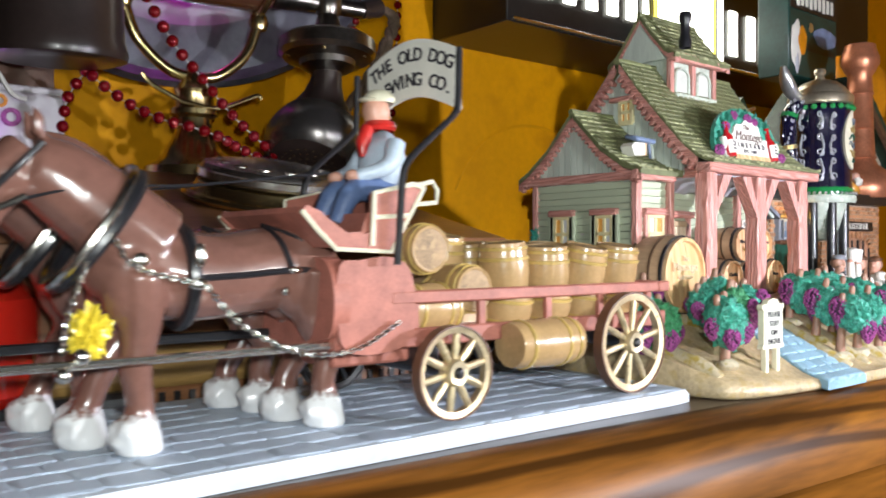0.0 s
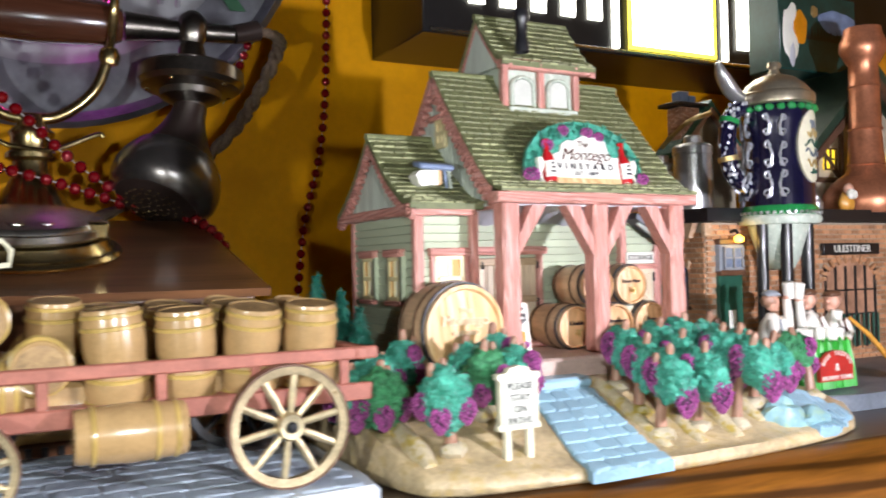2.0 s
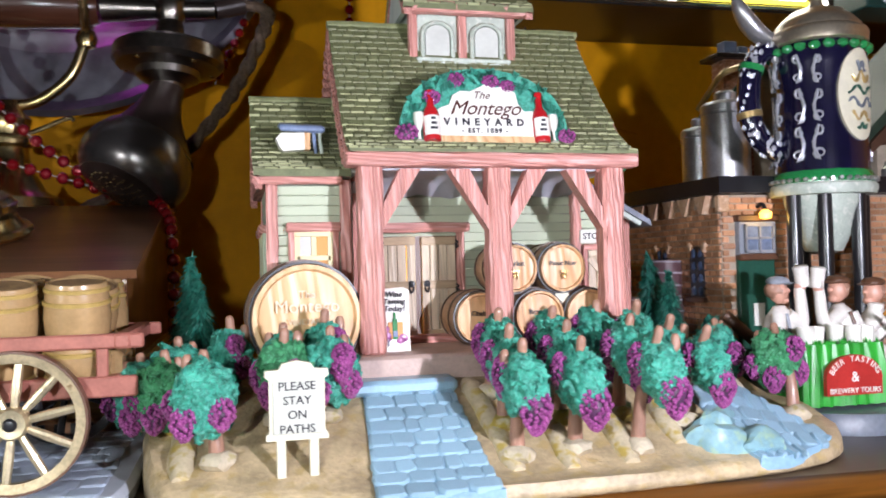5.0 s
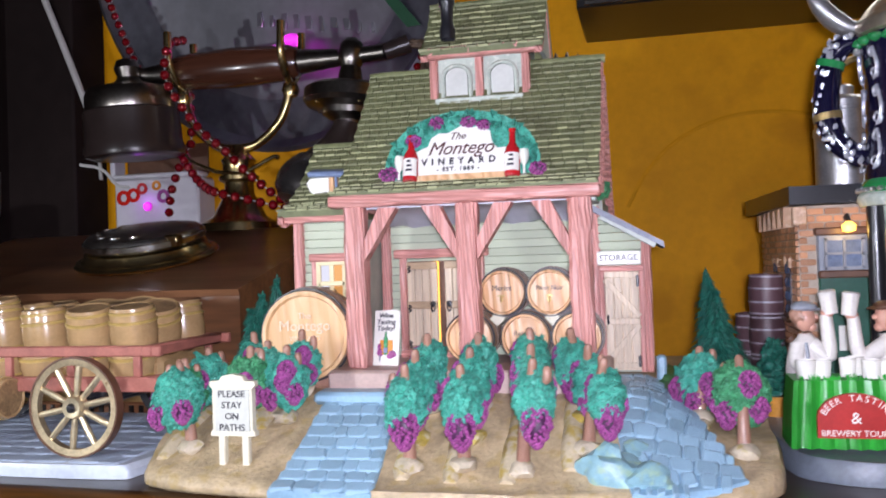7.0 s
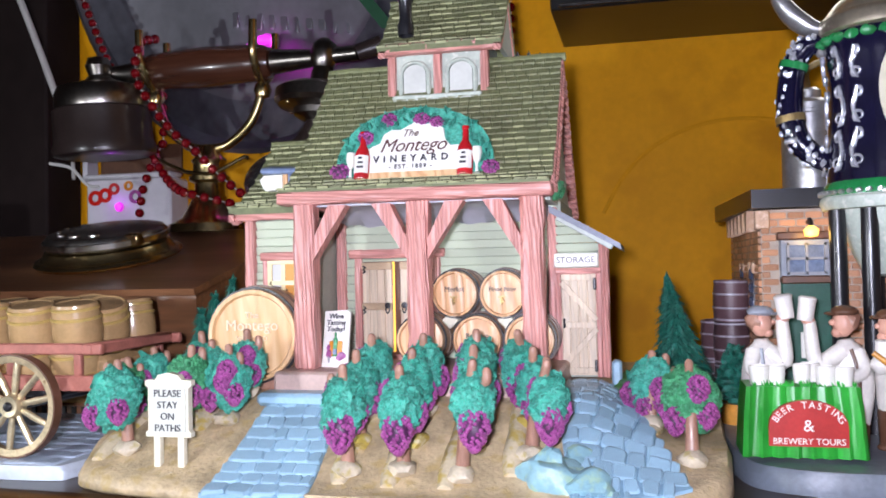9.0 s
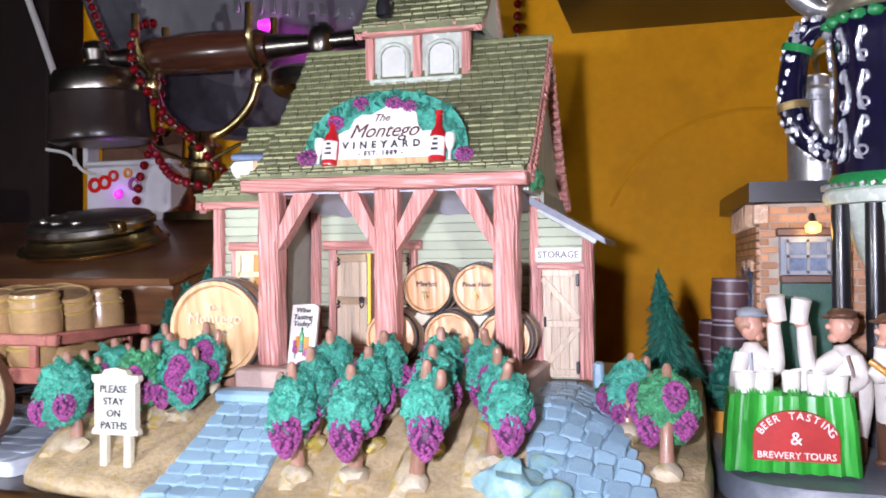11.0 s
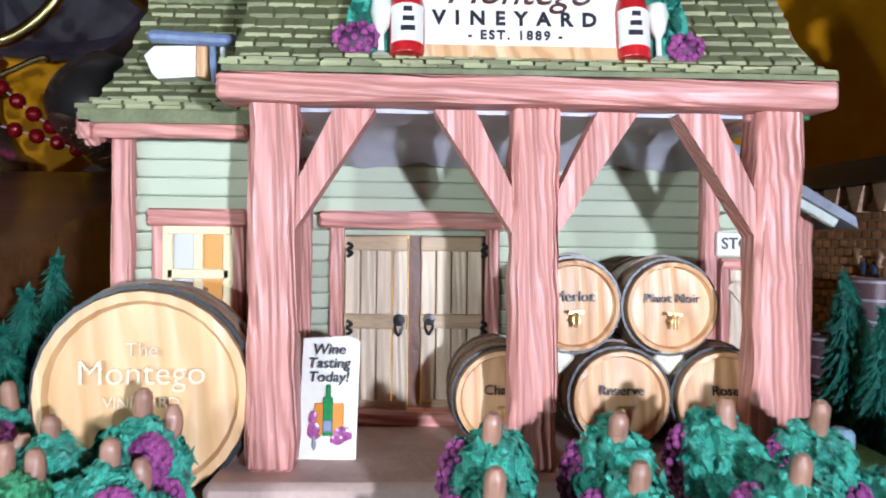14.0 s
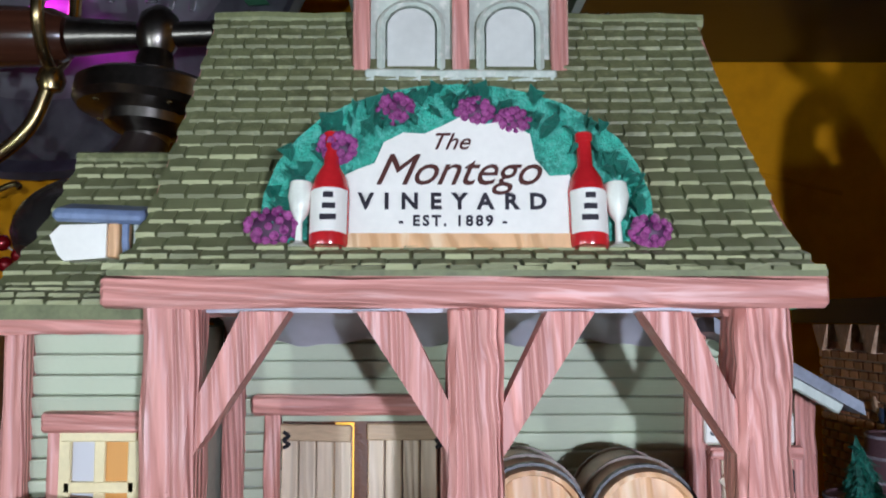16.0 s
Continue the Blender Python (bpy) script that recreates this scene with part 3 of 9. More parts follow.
# porch floor
bm = bmesh.new()
box(bm, (-0.004, 0.036, 0.0370), (0.112, 0.058, 0.0110), bev=0.0012)
porch = part("porch_floor", bm, paint("pink_grey_porch_stone", (0.55, 0.40, 0.34), 0.5, 0.15, 120, 0.3), vineyard, "pinkish stone porch floor")
bm = bmesh.new()
box(bm, (-0.043, -0.0005, 0.0335), (0.036, 0.012, 0.005), bev=0.0015)
part("porch_step", bm, m_stone, porch)

# ---- house walls ----
FRONT, FLOOR = 0.062, 0.0425


def wall_block(name, c, s, mat=None):
    bm = bmesh.new()
    box(bm, c, s)
    return part(name, bm, mat or m_wall, vineyard)


body = wall_block("house_wall", (-0.003, 0.0945, 0.075), (0.104, 0.065, 0.070))
wing = wall_block("wing_wall", (-0.068, 0.073, 0.0720), (0.030, 0.068, 0.066))
shed = wall_block("shed_wall", (0.0560, 0.0830, 0.0630), (0.018, 0.048, 0.056))
CLAP = unit_box_mesh(m_siding, 0.10)


def clapboards(parent, x0, x1, y, z0, z1, step=0.0037, face="front", top=None):
    """Overlapping boards; top(z) may narrow the run under a sloping roof."""
    k, z = 0, z0
    while z < z1 - 0.001:
        a, b = x0, x1
        if top:
            a, b = top(z + step / 2, x0, x1)
        if b - a > 0.002:
            if face == "front":
                piece("clapboard", CLAP, parent, sized((a + b) / 2, y - 0.0003, z + step / 2, b - a, 0.0014, step * 0.93, rx=13))
            else:
                piece("clapboard", CLAP, parent, sized(y - 0.0003, (a + b) / 2, z + step / 2, 0.0014, b - a, step * 0.93, ry=-13))
        z += step
        k += 1


clapboards(body, -0.052, 0.047, FRONT, FLOOR, 0.1075)
clapboards(wing, -0.0825, -0.054, 0.0385, 0.0375, 0.1045)
clapboards(wing, 0.040, 0.1065, -0.0835, 0.0375, 0.1045, face="side")
clapboards(shed, 0.0470, 0.0650, 0.0585, 0.036, 0.1045, top=lambda z, a, b: (a, min(b, 0.048 + (0.1045 - z) * 1.75)))


def timber(name, c, s, mat, parent, m=None, label=""):
    """A carved beam with slightly wavy, chamfered edges."""
    bm = bmesh.new()
    box(bm, c, s, m, bev=min(s) * 0.14)
    if max(s) > 0.03:
        long = [e for e in bm.edges if e.calc_length() > 0.6 * max(s)]
        bmesh.ops.subdivide_edges(bm, edges=long, cuts=14, use_grid_fill=True)
        for v in bm.verts:
            v.co += Vector((noise.noise(v.co * 160), noise.noise(v.co * 160 + Vector((7, 3, 1))), noise.noise(v.co * 160 + Vector((2, 9, 5))))) * min(s) * 0.075
    return part(name, bm, mat, parent, label)


# corner boards
for x, y, z0, z1, w, par in ((-0.0830, 0.0368, 0.036, 0.106, 0.0042, wing), (-0.0830, 0.1075, 0.036, 0.106, 0.0042, wing), (-0.0500, 0.0605, 0.0425, 0.107, 0.0042, body), (-0.0560, 0.0365, 0.037, 0.106, 0.0040, wing),
                             (0.0455, 0.0600, 0.0425, 0.107, 0.0044, body), (0.0668, 0.0580, 0.035, 0.0915, 0.0042, shed)):
    timber("corner_board", (x, y, (z0 + z1) / 2), (w, w, z1 - z0), m_pink_z, par)

# porch posts, beam and braces
for x in (-0.0497, -0.0024, 0.0423):
    timber("porch_post", (x, 0.0185, 0.0757), (0.0087, 0.0090, 0.0674), m_pink_z, vineyard, label="pink carved timber porch post")
beam = timber("porch_beam", (-0.0040, 0.0143, 0.1108), (0.1095, 0.0094, 0.0050), m_pink_x, vineyard, label="long pink timber beam under the eave")
timber("beam_end", (0.0395, 0.040, 0.1095), (0.005, 0.046, 0.005), m_pink_y, vineyard)
timber("beam_end", (-0.0490, 0.040, 0.1095), (0.005, 0.046, 0.005), m_pink_y, vineyard)
for x0, sgn in ((-0.0460, 1), (-0.0065, -1), (0.0017, 1), (0.0380, -1)):
    bm = bmesh.new()
    u = 0.0125
    poly = [(0, 0.0855), (0, 0.0935), (sgn * (u - 0.0055), 0.1078), (sgn * (u + 0.0020), 0.1078)]
    prism(bm, [(x0 + a, b) for a, b in poly], 0.0150, 0.0215, lambda p, q, w: (p, w, q))
    part("brace", bm, m_pink_z, vineyard, "slanting pink timber brace")
bm = bmesh.new()
cove = []
for k in range(49):
    x = -0.0510 + 0.0950 * k / 48
    wave = 0.0006 * math.sin(k * 0.55) + 0.0003 * math.sin(k * 1.37 + 1)
    cove.append([bm.verts.new(p) for p in ((x, 0.0190, 0.1076), (x, 0.0440, 0.1082), (x, 0.0535, 0.1062 + wave * 0.4), (x, 0.0598, 0.1016 + wave), (x, 0.0606, 0.1018 + wave), (x, 0.0606, 0.1096), (x, 0.0190, 0.1096))])
for a, b in zip(cove, cove[1:]):
    for i in range(7):
        bm.faces.new((a[i], a[(i + 1) % 7], b[(i + 1) % 7], b[i]))
bm.faces.new(cove[0])
bm.faces.new(cove[-1][::-1])
part("porch_ceiling", bm, m_soffit, vineyard, "pale lavender coved porch ceiling with a wavy edge", 50)

# ---- roofs ----
PROFILE = [(0.0088, 0.1142), (0.0135, 0.1152), (0.0190, 0.1178), (0.0280, 0.1255), (0.0420, 0.1408), (0.0560, 0.1568), (0.0690, 0.1735)]
BACK = [(0.0720, 0.1735), (0.095, 0.147), (0.118, 0.122), (0.132, 0.114)]


def along(prof, s):
    for (a, b), (c, d) in zip(prof, prof[1:]):
        k = math.hypot(c - a, d - b)
        if s <= k:
            return a + (c - a) * s / k, b + (d - b) * s / k, math.degrees(math.atan2(d - b, c - a))
        s -= k
    (a, b), (c, d) = prof[-2:]
    return c, d, math.degrees(math.atan2(d - b, c - a))


def roof_slab(name, x0, x1, prof, thick, label, mat):
    bm = bmesh.new()
    outer = prof
    poly = outer + [(y, z - thick) for y, z in outer[::-1]]
    prism(bm, poly, x0, x1, lambda u, v, w: (w, u, v))
    return part(name, bm, mat, vineyard, label, 30)


def shingle_mesh():
    bm = bmesh.new()
    vs = [(-0.5, -0.5, 0), (0.5, -0.5, 0), (0.5, 0.5, 0), (-0.5, 0.5, 0), (-0.47, -0.44, 1.0), (0.47, -0.40, 0.92), (0.48, 0.5, 0.25), (-0.48, 0.5, 0.25)]
    solid(bm, vs, ((1, 2, 6, 5), (2, 3, 7, 6), (3, 0, 4, 7), (4, 5, 6, 7)))
    solid(bm, vs, ((0, 1, 5, 4),), 1)
    return finish(bm, [m_shingle, m_shingle_lip], 0)


SHINGLE = shingle_mesh()


def shingle_roof(parent, x0, x1, prof, step, width, single_rows=99, skip=None):
    """Rows of overlapping shingles up the slope; those past single_rows are joined into one part."""
    total = sum(math.hypot(c - a, d - b) for (a, b), (c, d) in zip(prof, prof[1:]))
    rest = bmesh.new()
    s, k = step * 0.4, 0
    while s < total + step * 0.3:
        y, z, ang = along(prof, s)
        x = x0 + (k % 2) * width * 0.5 - width * 0.25 + random.uniform(-0.1, 0.1) * width
        while x < x1:
            w = width * random.uniform(0.86, 1.14)
            a, b = max(x, x0), min(x + w, x1)
            if b - a > width * 0.25 and not (skip and skip((a + b) / 2, y, z)):
                m = sized((a + b) / 2, y, z - 0.0002, (b - a) * 0.91, step * 1.35, 0.00075 * random.uniform(0.7, 1.35), rx=ang - 2, rz=random.uniform(-2.5, 2.5))
                if k < single_rows:
                    piece("shingle", SHINGLE, parent, m)
                else:
                    vs = [m @ v.co for v in SHINGLE.vertices]
                    for p in SHINGLE.polygons:
                        solid(rest, [vs[i] for i in p.vertices], (tuple(range(len(p.vertices))),), p.material_index)
            x += w
        s += step
        k += 1
    if len(rest.verts):
        ob = part("upper_shingles", rest, [m_shingle, m_shingle_lip], parent, angle=0)
        ob["kind"] = "stuff"
    else:
        rest.free()


random.seed(11)
roof = roof_slab("main_roof", -0.0575, 0.0500, PROFILE, 0.0012, "mossy green shingle roof with flared eave", m_roof_bed)
roof_back = roof_slab("rear_roof", -0.0575, 0.0500, BACK, 0.0035, "", m_shingle)
shingle_roof(roof, -0.0580, 0.0505, PROFILE, 0.0038, 0.0047, single_rows=12, skip=lambda x, y, z: -0.0255 < x < 0.0185 and y > 0.0585)
bm = bmesh.new()
tube(bm, [(-0.058 + 0.011 * k, 0.0702, 0.1738 + 0.0004 * (k % 2)) for k in range(11)], 0.0019, 8)
part("ridge_cap", bm, m_shingle, roof)

# main gable walls, rake boards with dentils
for x, sgn in ((-0.0530, -1), (0.0460, 1)):
    bm = bmesh.new()
    poly = [(0.0640, 0.108), (0.130, 0.108), (0.0705, 0.1685), (0.0430, 0.1390), (0.0300, 0.1255), (0.0300, 0.108)]
    prism(bm, poly, x - 0.001, x + 0.001, lambda u, v, w: (w, u, v))
    gable = part("gable_wall", bm, m_grey_board, vineyard, "pale grey boarded gable")
    for y in [0.034 + 0.0048 * k for k in range(19)]:
        top = 0.1655 - abs(y - 0.0705) * 1.02
        if top > 0.110:
            bm = bmesh.new()
            box(bm, (x + sgn * 0.0013, y, (0.108 + top) / 2), (0.0010, 0.0042, top - 0.108))
            part("gable_board", bm, m_grey_board, gable)
    for prof in (PROFILE[2:], BACK):
        bm = bmesh.new()
        low = [(y, z - 0.0012) for y, z in prof]
        lower = [(y, z - 0.0062) for y, z in prof]
        prism(bm, low + lower[::-1], x + sgn * 0.0030, x + sgn * 0.0050, lambda u, v, w: (w, u, v))
        part("rake_board", bm, m_pink_y, gable)
        total = sum(math.hypot(c - a, d - b) for (a, b), (c, d) in zip(prof, prof[1:]))
        k = 0.004
        while k < total:
            y, z, ang = along(prof, k)
            bm = bmesh.new()
            box(bm, (x + sgn * 0.0036, y, z - 0.0082), (0.0044, 0.0024, 0.0044), pose(0, 0, 0, ang), 0.0004)
            part("dentil", bm, m_pink_y, gable)
            k += 0.0043


def lit_window(x, y, z, w, h, face, parent, cols=2, rows=2, pane=None, hood=True):
    """A small framed window with cream muntins and lit panes. face: front looks to -y, side to -x."""
    def at(u, d, v):
        return (x + u, y - d, z + v) if face == "front" else (x - d, y + u, z + v)

    def dim(a, b, c):
        return (a, b, c) if face == "front" else (b, a, c)
    bm = bmesh.new()
    box(bm, at(0, 0.0010, 0), dim(w, 0.0012, h))
    win = part("window", bm, pane or m_lit_pane, parent, "small lit window with cream muntins")
    for u, v, a, c in ((-w / 2, 0, 0.0015, h), (w / 2, 0, 0.0015, h), (0, -h / 2, w, 0.0015), (0, h / 2, w, 0.0015)):
        bm = bmesh.new()
        box(bm, at(u, 0.0018 if u else 0.0021, v), dim(a + 0.0010, 0.0018, c + 0.0010), bev=0.0002)
        part("frame_bar", bm, m_window_cream, win)
    if pane is None:
        for k in range(cols * rows):
            bm = bmesh.new()
            box(bm, at(-w / 2 + w * (k % cols + 0.5) / cols, 0.0013, -h / 2 + h * (k // cols + 0.5) / rows), dim(w / cols * 0.9, 0.0012, h / rows * 0.9))
            part("pane", bm, (m_pane_pale, m_pane_amber)[k % cols % 2], win)
    for k in range(1, cols):
        bm = bmesh.new()
        box(bm, at(-w / 2 + w * k / cols, 0.0018, 0), dim(0.0020, 0.0014, h), bev=0.0002)
        part("muntin", bm, m_window_cream, win)
    for k in range(1, rows):
        bm = bmesh.new()
        box(bm, at(0, 0.0020, -h / 2 + h * k / rows), dim(w, 0.0014, 0.0020), bev=0.0002)
        part("muntin", bm, m_window_cream, win)
    if hood:
        for u in (-w / 2 - 0.0018, w / 2 + 0.0018):
            bm = bmesh.new()
            box(bm, at(u, 0.0016, -0.0004), dim(0.0024, 0.0024, h + 0.002), bev=0.0003)
            part("casing", bm, m_pink_z, win)
        bm = bmesh.new()
        box(bm, at(0, 0.0022, h / 2 + 0.0022), dim(w + 0.0075, 0.0038, 0.0036), bev=0.0005)
        part("head_board", bm, m_pink_x if face == "front" else m_pink_y, win)
        bm = bmesh.new()
        box(bm, at(0, 0.0022, -h / 2 - 0.0016), dim(w + 0.0060, 0.0036, 0.0022), bev=0.0004)
        part("sill", bm, m_pink_x if face == "front" else m_pink_y, win)
    return win


lit_window(-0.0680, 0.0385, 0.0770, 0.0125, 0.0185, "front", wing)
lit_window(-0.0835, 0.0560, 0.0770, 0.0105, 0.0185, "side", wing)
lit_window(-0.0835, 0.0860, 0.0770, 0.0105, 0.0185, "side", wing)
lit_window(-0.0538, 0.0655, 0.1450, 0.0078, 0.0120, "side", vineyard, 2, 2, m_pane_amber, False)
bm = bmesh.new()
box(bm, (-0.0553, 0.0720, 0.1446), (0.0018, 0.0044, 0.0128), bev=0.0003)
part("shutter", bm, m_grey_board, vineyard)
bm = bmesh.new()
box(bm, (-0.0560, 0.0690, 0.1526), (0.0034, 0.0150, 0.0028), bev=0.0005)
part("head_board", bm, m_pink_y, vineyard)
for y in (0.0485, 0.0635, 0.0785, 0.0935):
    bm = bmesh.new()
    box(bm, (-0.0852, y, 0.077), (0.0022, 0.0040, 0.0200), bev=0.0004)
    shut = part("shutter", bm, m_siding, wing)

# wing roof: ridge along x, gable to the side
WING = [(0.0290, 0.1095), (0.0400, 0.1130), (0.0560, 0.1235), (0.0750, 0.1425)]
WINGB = [(0.0760, 0.1425), (0.0940, 0.1235), (0.1080, 0.1130), (0.1160, 0.1085)]
wing_roof = roof_slab("wing_roof", -0.0895, -0.0545, WING, 0.0030, "mossy green shingle roof of the side wing", m_roof_bed)
roof_slab("wing_rear_roof", -0.0895, -0.0545, WINGB, 0.0030, "", m_shingle)
random.seed(13)
shingle_roof(wing_roof, -0.0900, -0.0540, WING, 0.0040, 0.0058)
bm = bmesh.new()
tube(bm, [(-0.090 + 0.009 * k, 0.0755, 0.1430) for k in range(5)], 0.0017, 8)
part("ridge_cap", bm, m_shingle, wing_roof)
bm = bmesh.new()
prism(bm, [(0.038, 0.104), (0.1085, 0.104), (0.1085, 0.1085), (0.0755, 0.1385), (0.038, 0.1085)], -0.0845, -0.0815, lambda u, v, w: (w, u, v))
wgable = part("wing_gable", bm, m_grey_board, vineyard, "pale grey boarded gable of the wing")
for y in [0.042 + 0.0044 * k for k in range(15)]:
    top = 0.1380 - abs(y - 0.0750) * 0.86
    bm = bmesh.new()
    box(bm, (-0.0851, y, (0.108 + top) / 2), (0.0010, 0.0039, top - 0.108))
    part("gable_board", bm, m_grey_board, wgable)
timber("eave_board", (-0.0740, 0.0325, 0.1065), (0.0330, 0.0040, 0.0050), m_pink_x, wing, label="pink timber eave board")
timber("gable_beam", (-0.0865, 0.0735, 0.1065), (0.0050, 0.0800, 0.0045), m_pink_y, wing)
for prof in (WING, WINGB):
    bm = bmesh.new()
    prism(bm, [(y, z - 0.0025) for y, z in prof] + [(y, z - 0.0062) for y, z in prof[::-1]], -0.0895, -0.0872, lambda u, v, w: (w, u, v))
    part("rake_board", bm, m_pink_y, wgable)
    total = sum(math.hypot(c - a, d - b) for (a, b), (c, d) in zip(prof, prof[1:]))
    k = 0.003
    while k < total:
        y, z, ang = along(prof, k)
        bm = bmesh.new()
        box(bm, (-0.0878, y, z - 0.0066), (0.0028, 0.0018, 0.0032), pose(0, 0, 0, ang), 0.0003)
        part("dentil", bm, m_pink_y, wgable)
        k += 0.0034

# small vent on the wing roof: white box with a tan cheek, two posts and a blue lid
bm = bmesh.new()
prism(bm, [(-0.0792, 0.1186), (-0.0808, 0.1222), (-0.0788, 0.1242), (-0.0702, 0.1244), (-0.0702, 0.1180), (-0.0780, 0.1174)], 0.0415, 0.0490, lambda u, v, w: (u, w, v))
dormer = part("roof_vent", bm, m_white, vineyard, "small white roof vent with a blue lid")
bm = bmesh.new()
box(bm, (-0.0691, 0.0455, 0.1216), (0.0022, 0.0074, 0.0072), bev=0.0004)
part("vent_cheek", bm, m_barrel_face, dormer)
for k, (px, mat) in enumerate(((-0.0668, m_blue_trim), (-0.0646, m_grey_board))):
    bm = bmesh.new()
    tube(bm, [(px + 0.0008, 0.0412, 0.1165), (px + 0.0002, 0.0414, 0.1210), (px, 0.0420, 0.1262)], 0.0007, 8)
    part("vent_post", bm, mat, dormer)
bm = bmesh.new()
box(bm, (-0.0712, 0.0436, 0.1265), (0.0172, 0.0088, 0.0026), pose(0, 0, 0, 14, 2, 2), bev=0.0009)
part("vent_lid", bm, m_blue_trim, dormer)

# lean-to shed roof with a blue slate edge
bm = bmesh.new()
prism(bm, [(0.0455, 0.1070), (0.0740, 0.0905), (0.0745, 0.0880), (0.0455, 0.1040)], 0.0470, 0.106, lambda u, v, w: (u, w, v))
shed_roof = part("shed_roof", bm, m_slate_roof, vineyard, "blue-grey slate lean-to roof")
timber("shed_plate", (0.0595, 0.0500, 0.0955), (0.026, 0.002, 0.0022), m_grey_board, shed, pose(0, 0, 0, 0, 30, 0))

# ---- cupola ----
bm = bmesh.new()
box(bm, (-0.0032, 0.0765, 0.1690), (0.0420, 0.0330, 0.0300))
cupola = part("cupola_wall", bm, m_cupola_frame, vineyard, "sage walls of the roof cupola")
for x in (-0.0242, -0.0032, 0.0178):
    timber("cupola_post", (x, 0.0590, 0.1680), (0.0036, 0.0034, 0.0250), m_pink_z, cupola)
timber("cupola_post", (-0.0246, 0.0930, 0.1720), (0.0030, 0.0034, 0.0200), m_pink_z, cupola)
timber("cupola_sill", (-0.0032, 0.0574, 0.1568), (0.0400, 0.0046, 0.0030), m_cupola_frame, cupola)
for x in (-0.0137, 0.0073):
    bm = bmesh.new()
    w, h, z0 = 0.0072, 0.0098, 0.1584

    def arch(q):
        return [(x - q, z0), (x + q, z0)] + [(x + q * math.cos(a), z0 + h + q * 0.85 * math.sin(a)) for a in [math.pi * k / 14 for k in range(15)]]
    prism(bm, arch(w * 0.70), 0.0584, 0.0600, lambda u, v, q: (u, q, v))
    blind = part("arched_panel", bm, m_pane, cupola, "plain white arched cupola panel")
    outer, inner = arch(w), arch(w * 0.76)
    bm = bmesh.new()
    rings = [[bm.verts.new((a, y, b)) for a, b in ring] for ring, y in ((outer, 0.0600), (outer, 0.0580), (arch(w * 0.88), 0.0573), (inner, 0.0579), (inner, 0.0600))]
    for ra, rb in zip(rings, rings[1:]):
        for k in range(1, len(ra)):
            j = (k + 1) % len(ra)
            bm.faces.new((ra[k], ra[j], rb[j], rb[k]))
    part("panel_frame", bm, m_cupola_frame, blind)
CUP = [(0.0525, 0.1800), (0.0600, 0.1850), (0.0700, 0.1965), (0.0770, 0.2060)]
CUPB = [(0.0780, 0.2060), (0.0850, 0.1965), (0.0940, 0.1850), (0.1010, 0.1800)]
cup_roof = roof_slab("cupola_roof", -0.0290, 0.0262, CUP, 0.0026, "mossy green shingle cupola roof", m_roof_bed)
roof_slab("cupola_rear_roof", -0.0290, 0.0262, CUPB, 0.0026, "", m_shingle)
random.seed(17)
shingle_roof(cup_roof, -0.0295, 0.0267, CUP, 0.0038, 0.0056)
bm = bmesh.new()
tube(bm, [(-0.0295 + 0.011 * k, 0.0775, 0.2065) for k in range(6)], 0.0016, 8)
part("ridge_cap", bm, m_shingle, cup_roof)
timber("cupola_eave", (-0.0014, 0.0552, 0.1786), (0.0550, 0.0052, 0.0046), m_pink_x, cupola)
for x in (-0.0270, 0.0243):
    bm = bmesh.new()
    prism(bm, [(0.060, 0.178), (0.094, 0.178), (0.0775, 0.2035)], x - 0.001, x + 0.001, lambda u, v, w: (w, u, v))
    part("cupola_gable", bm, m_grey_board, cupola)
    for prof in (CUP, CUPB):
        bm = bmesh.new()
        prism(bm, [(y, z - 0.002) for y, z in prof] + [(y, z - 0.0052) for y, z in prof[::-1]], x - 0.0016, x + 0.0016, lambda u, v, w: (w, u, v))
        part("rake_board", bm, m_pink_y, cupola)
bm = bmesh.new()
lathe(bm, [(0.0034, 0.1845), (0.0036, 0.1885), (0.0031, 0.1905), (0.0027, 0.1920), (0.0028, 0.1990), (0.0036, 0.2005), (0.0037, 0.2035), (0.0031, 0.2052), (0, 0.2054)], 18, Matrix.Translation((-0.0163, 0.0545, 0)))
part("stove_pipe", bm, m_black_gloss, vineyard, "black glossy stove pipe on the cupola roof")

# dark cresting behind the ridge
for k in range(3):
    bm = bmesh.new()
    lathe(bm, [(0.0030, 0.0), (0.0022, 0.003), (0, 0.0085)], 6, Matrix.Translation((0.0339 + 0.0052 * (k - 1), 0.0850, 0.1735 - 0.0012 * (k == 2))))
    part("roof_spike", bm, m_iron, roof_back)

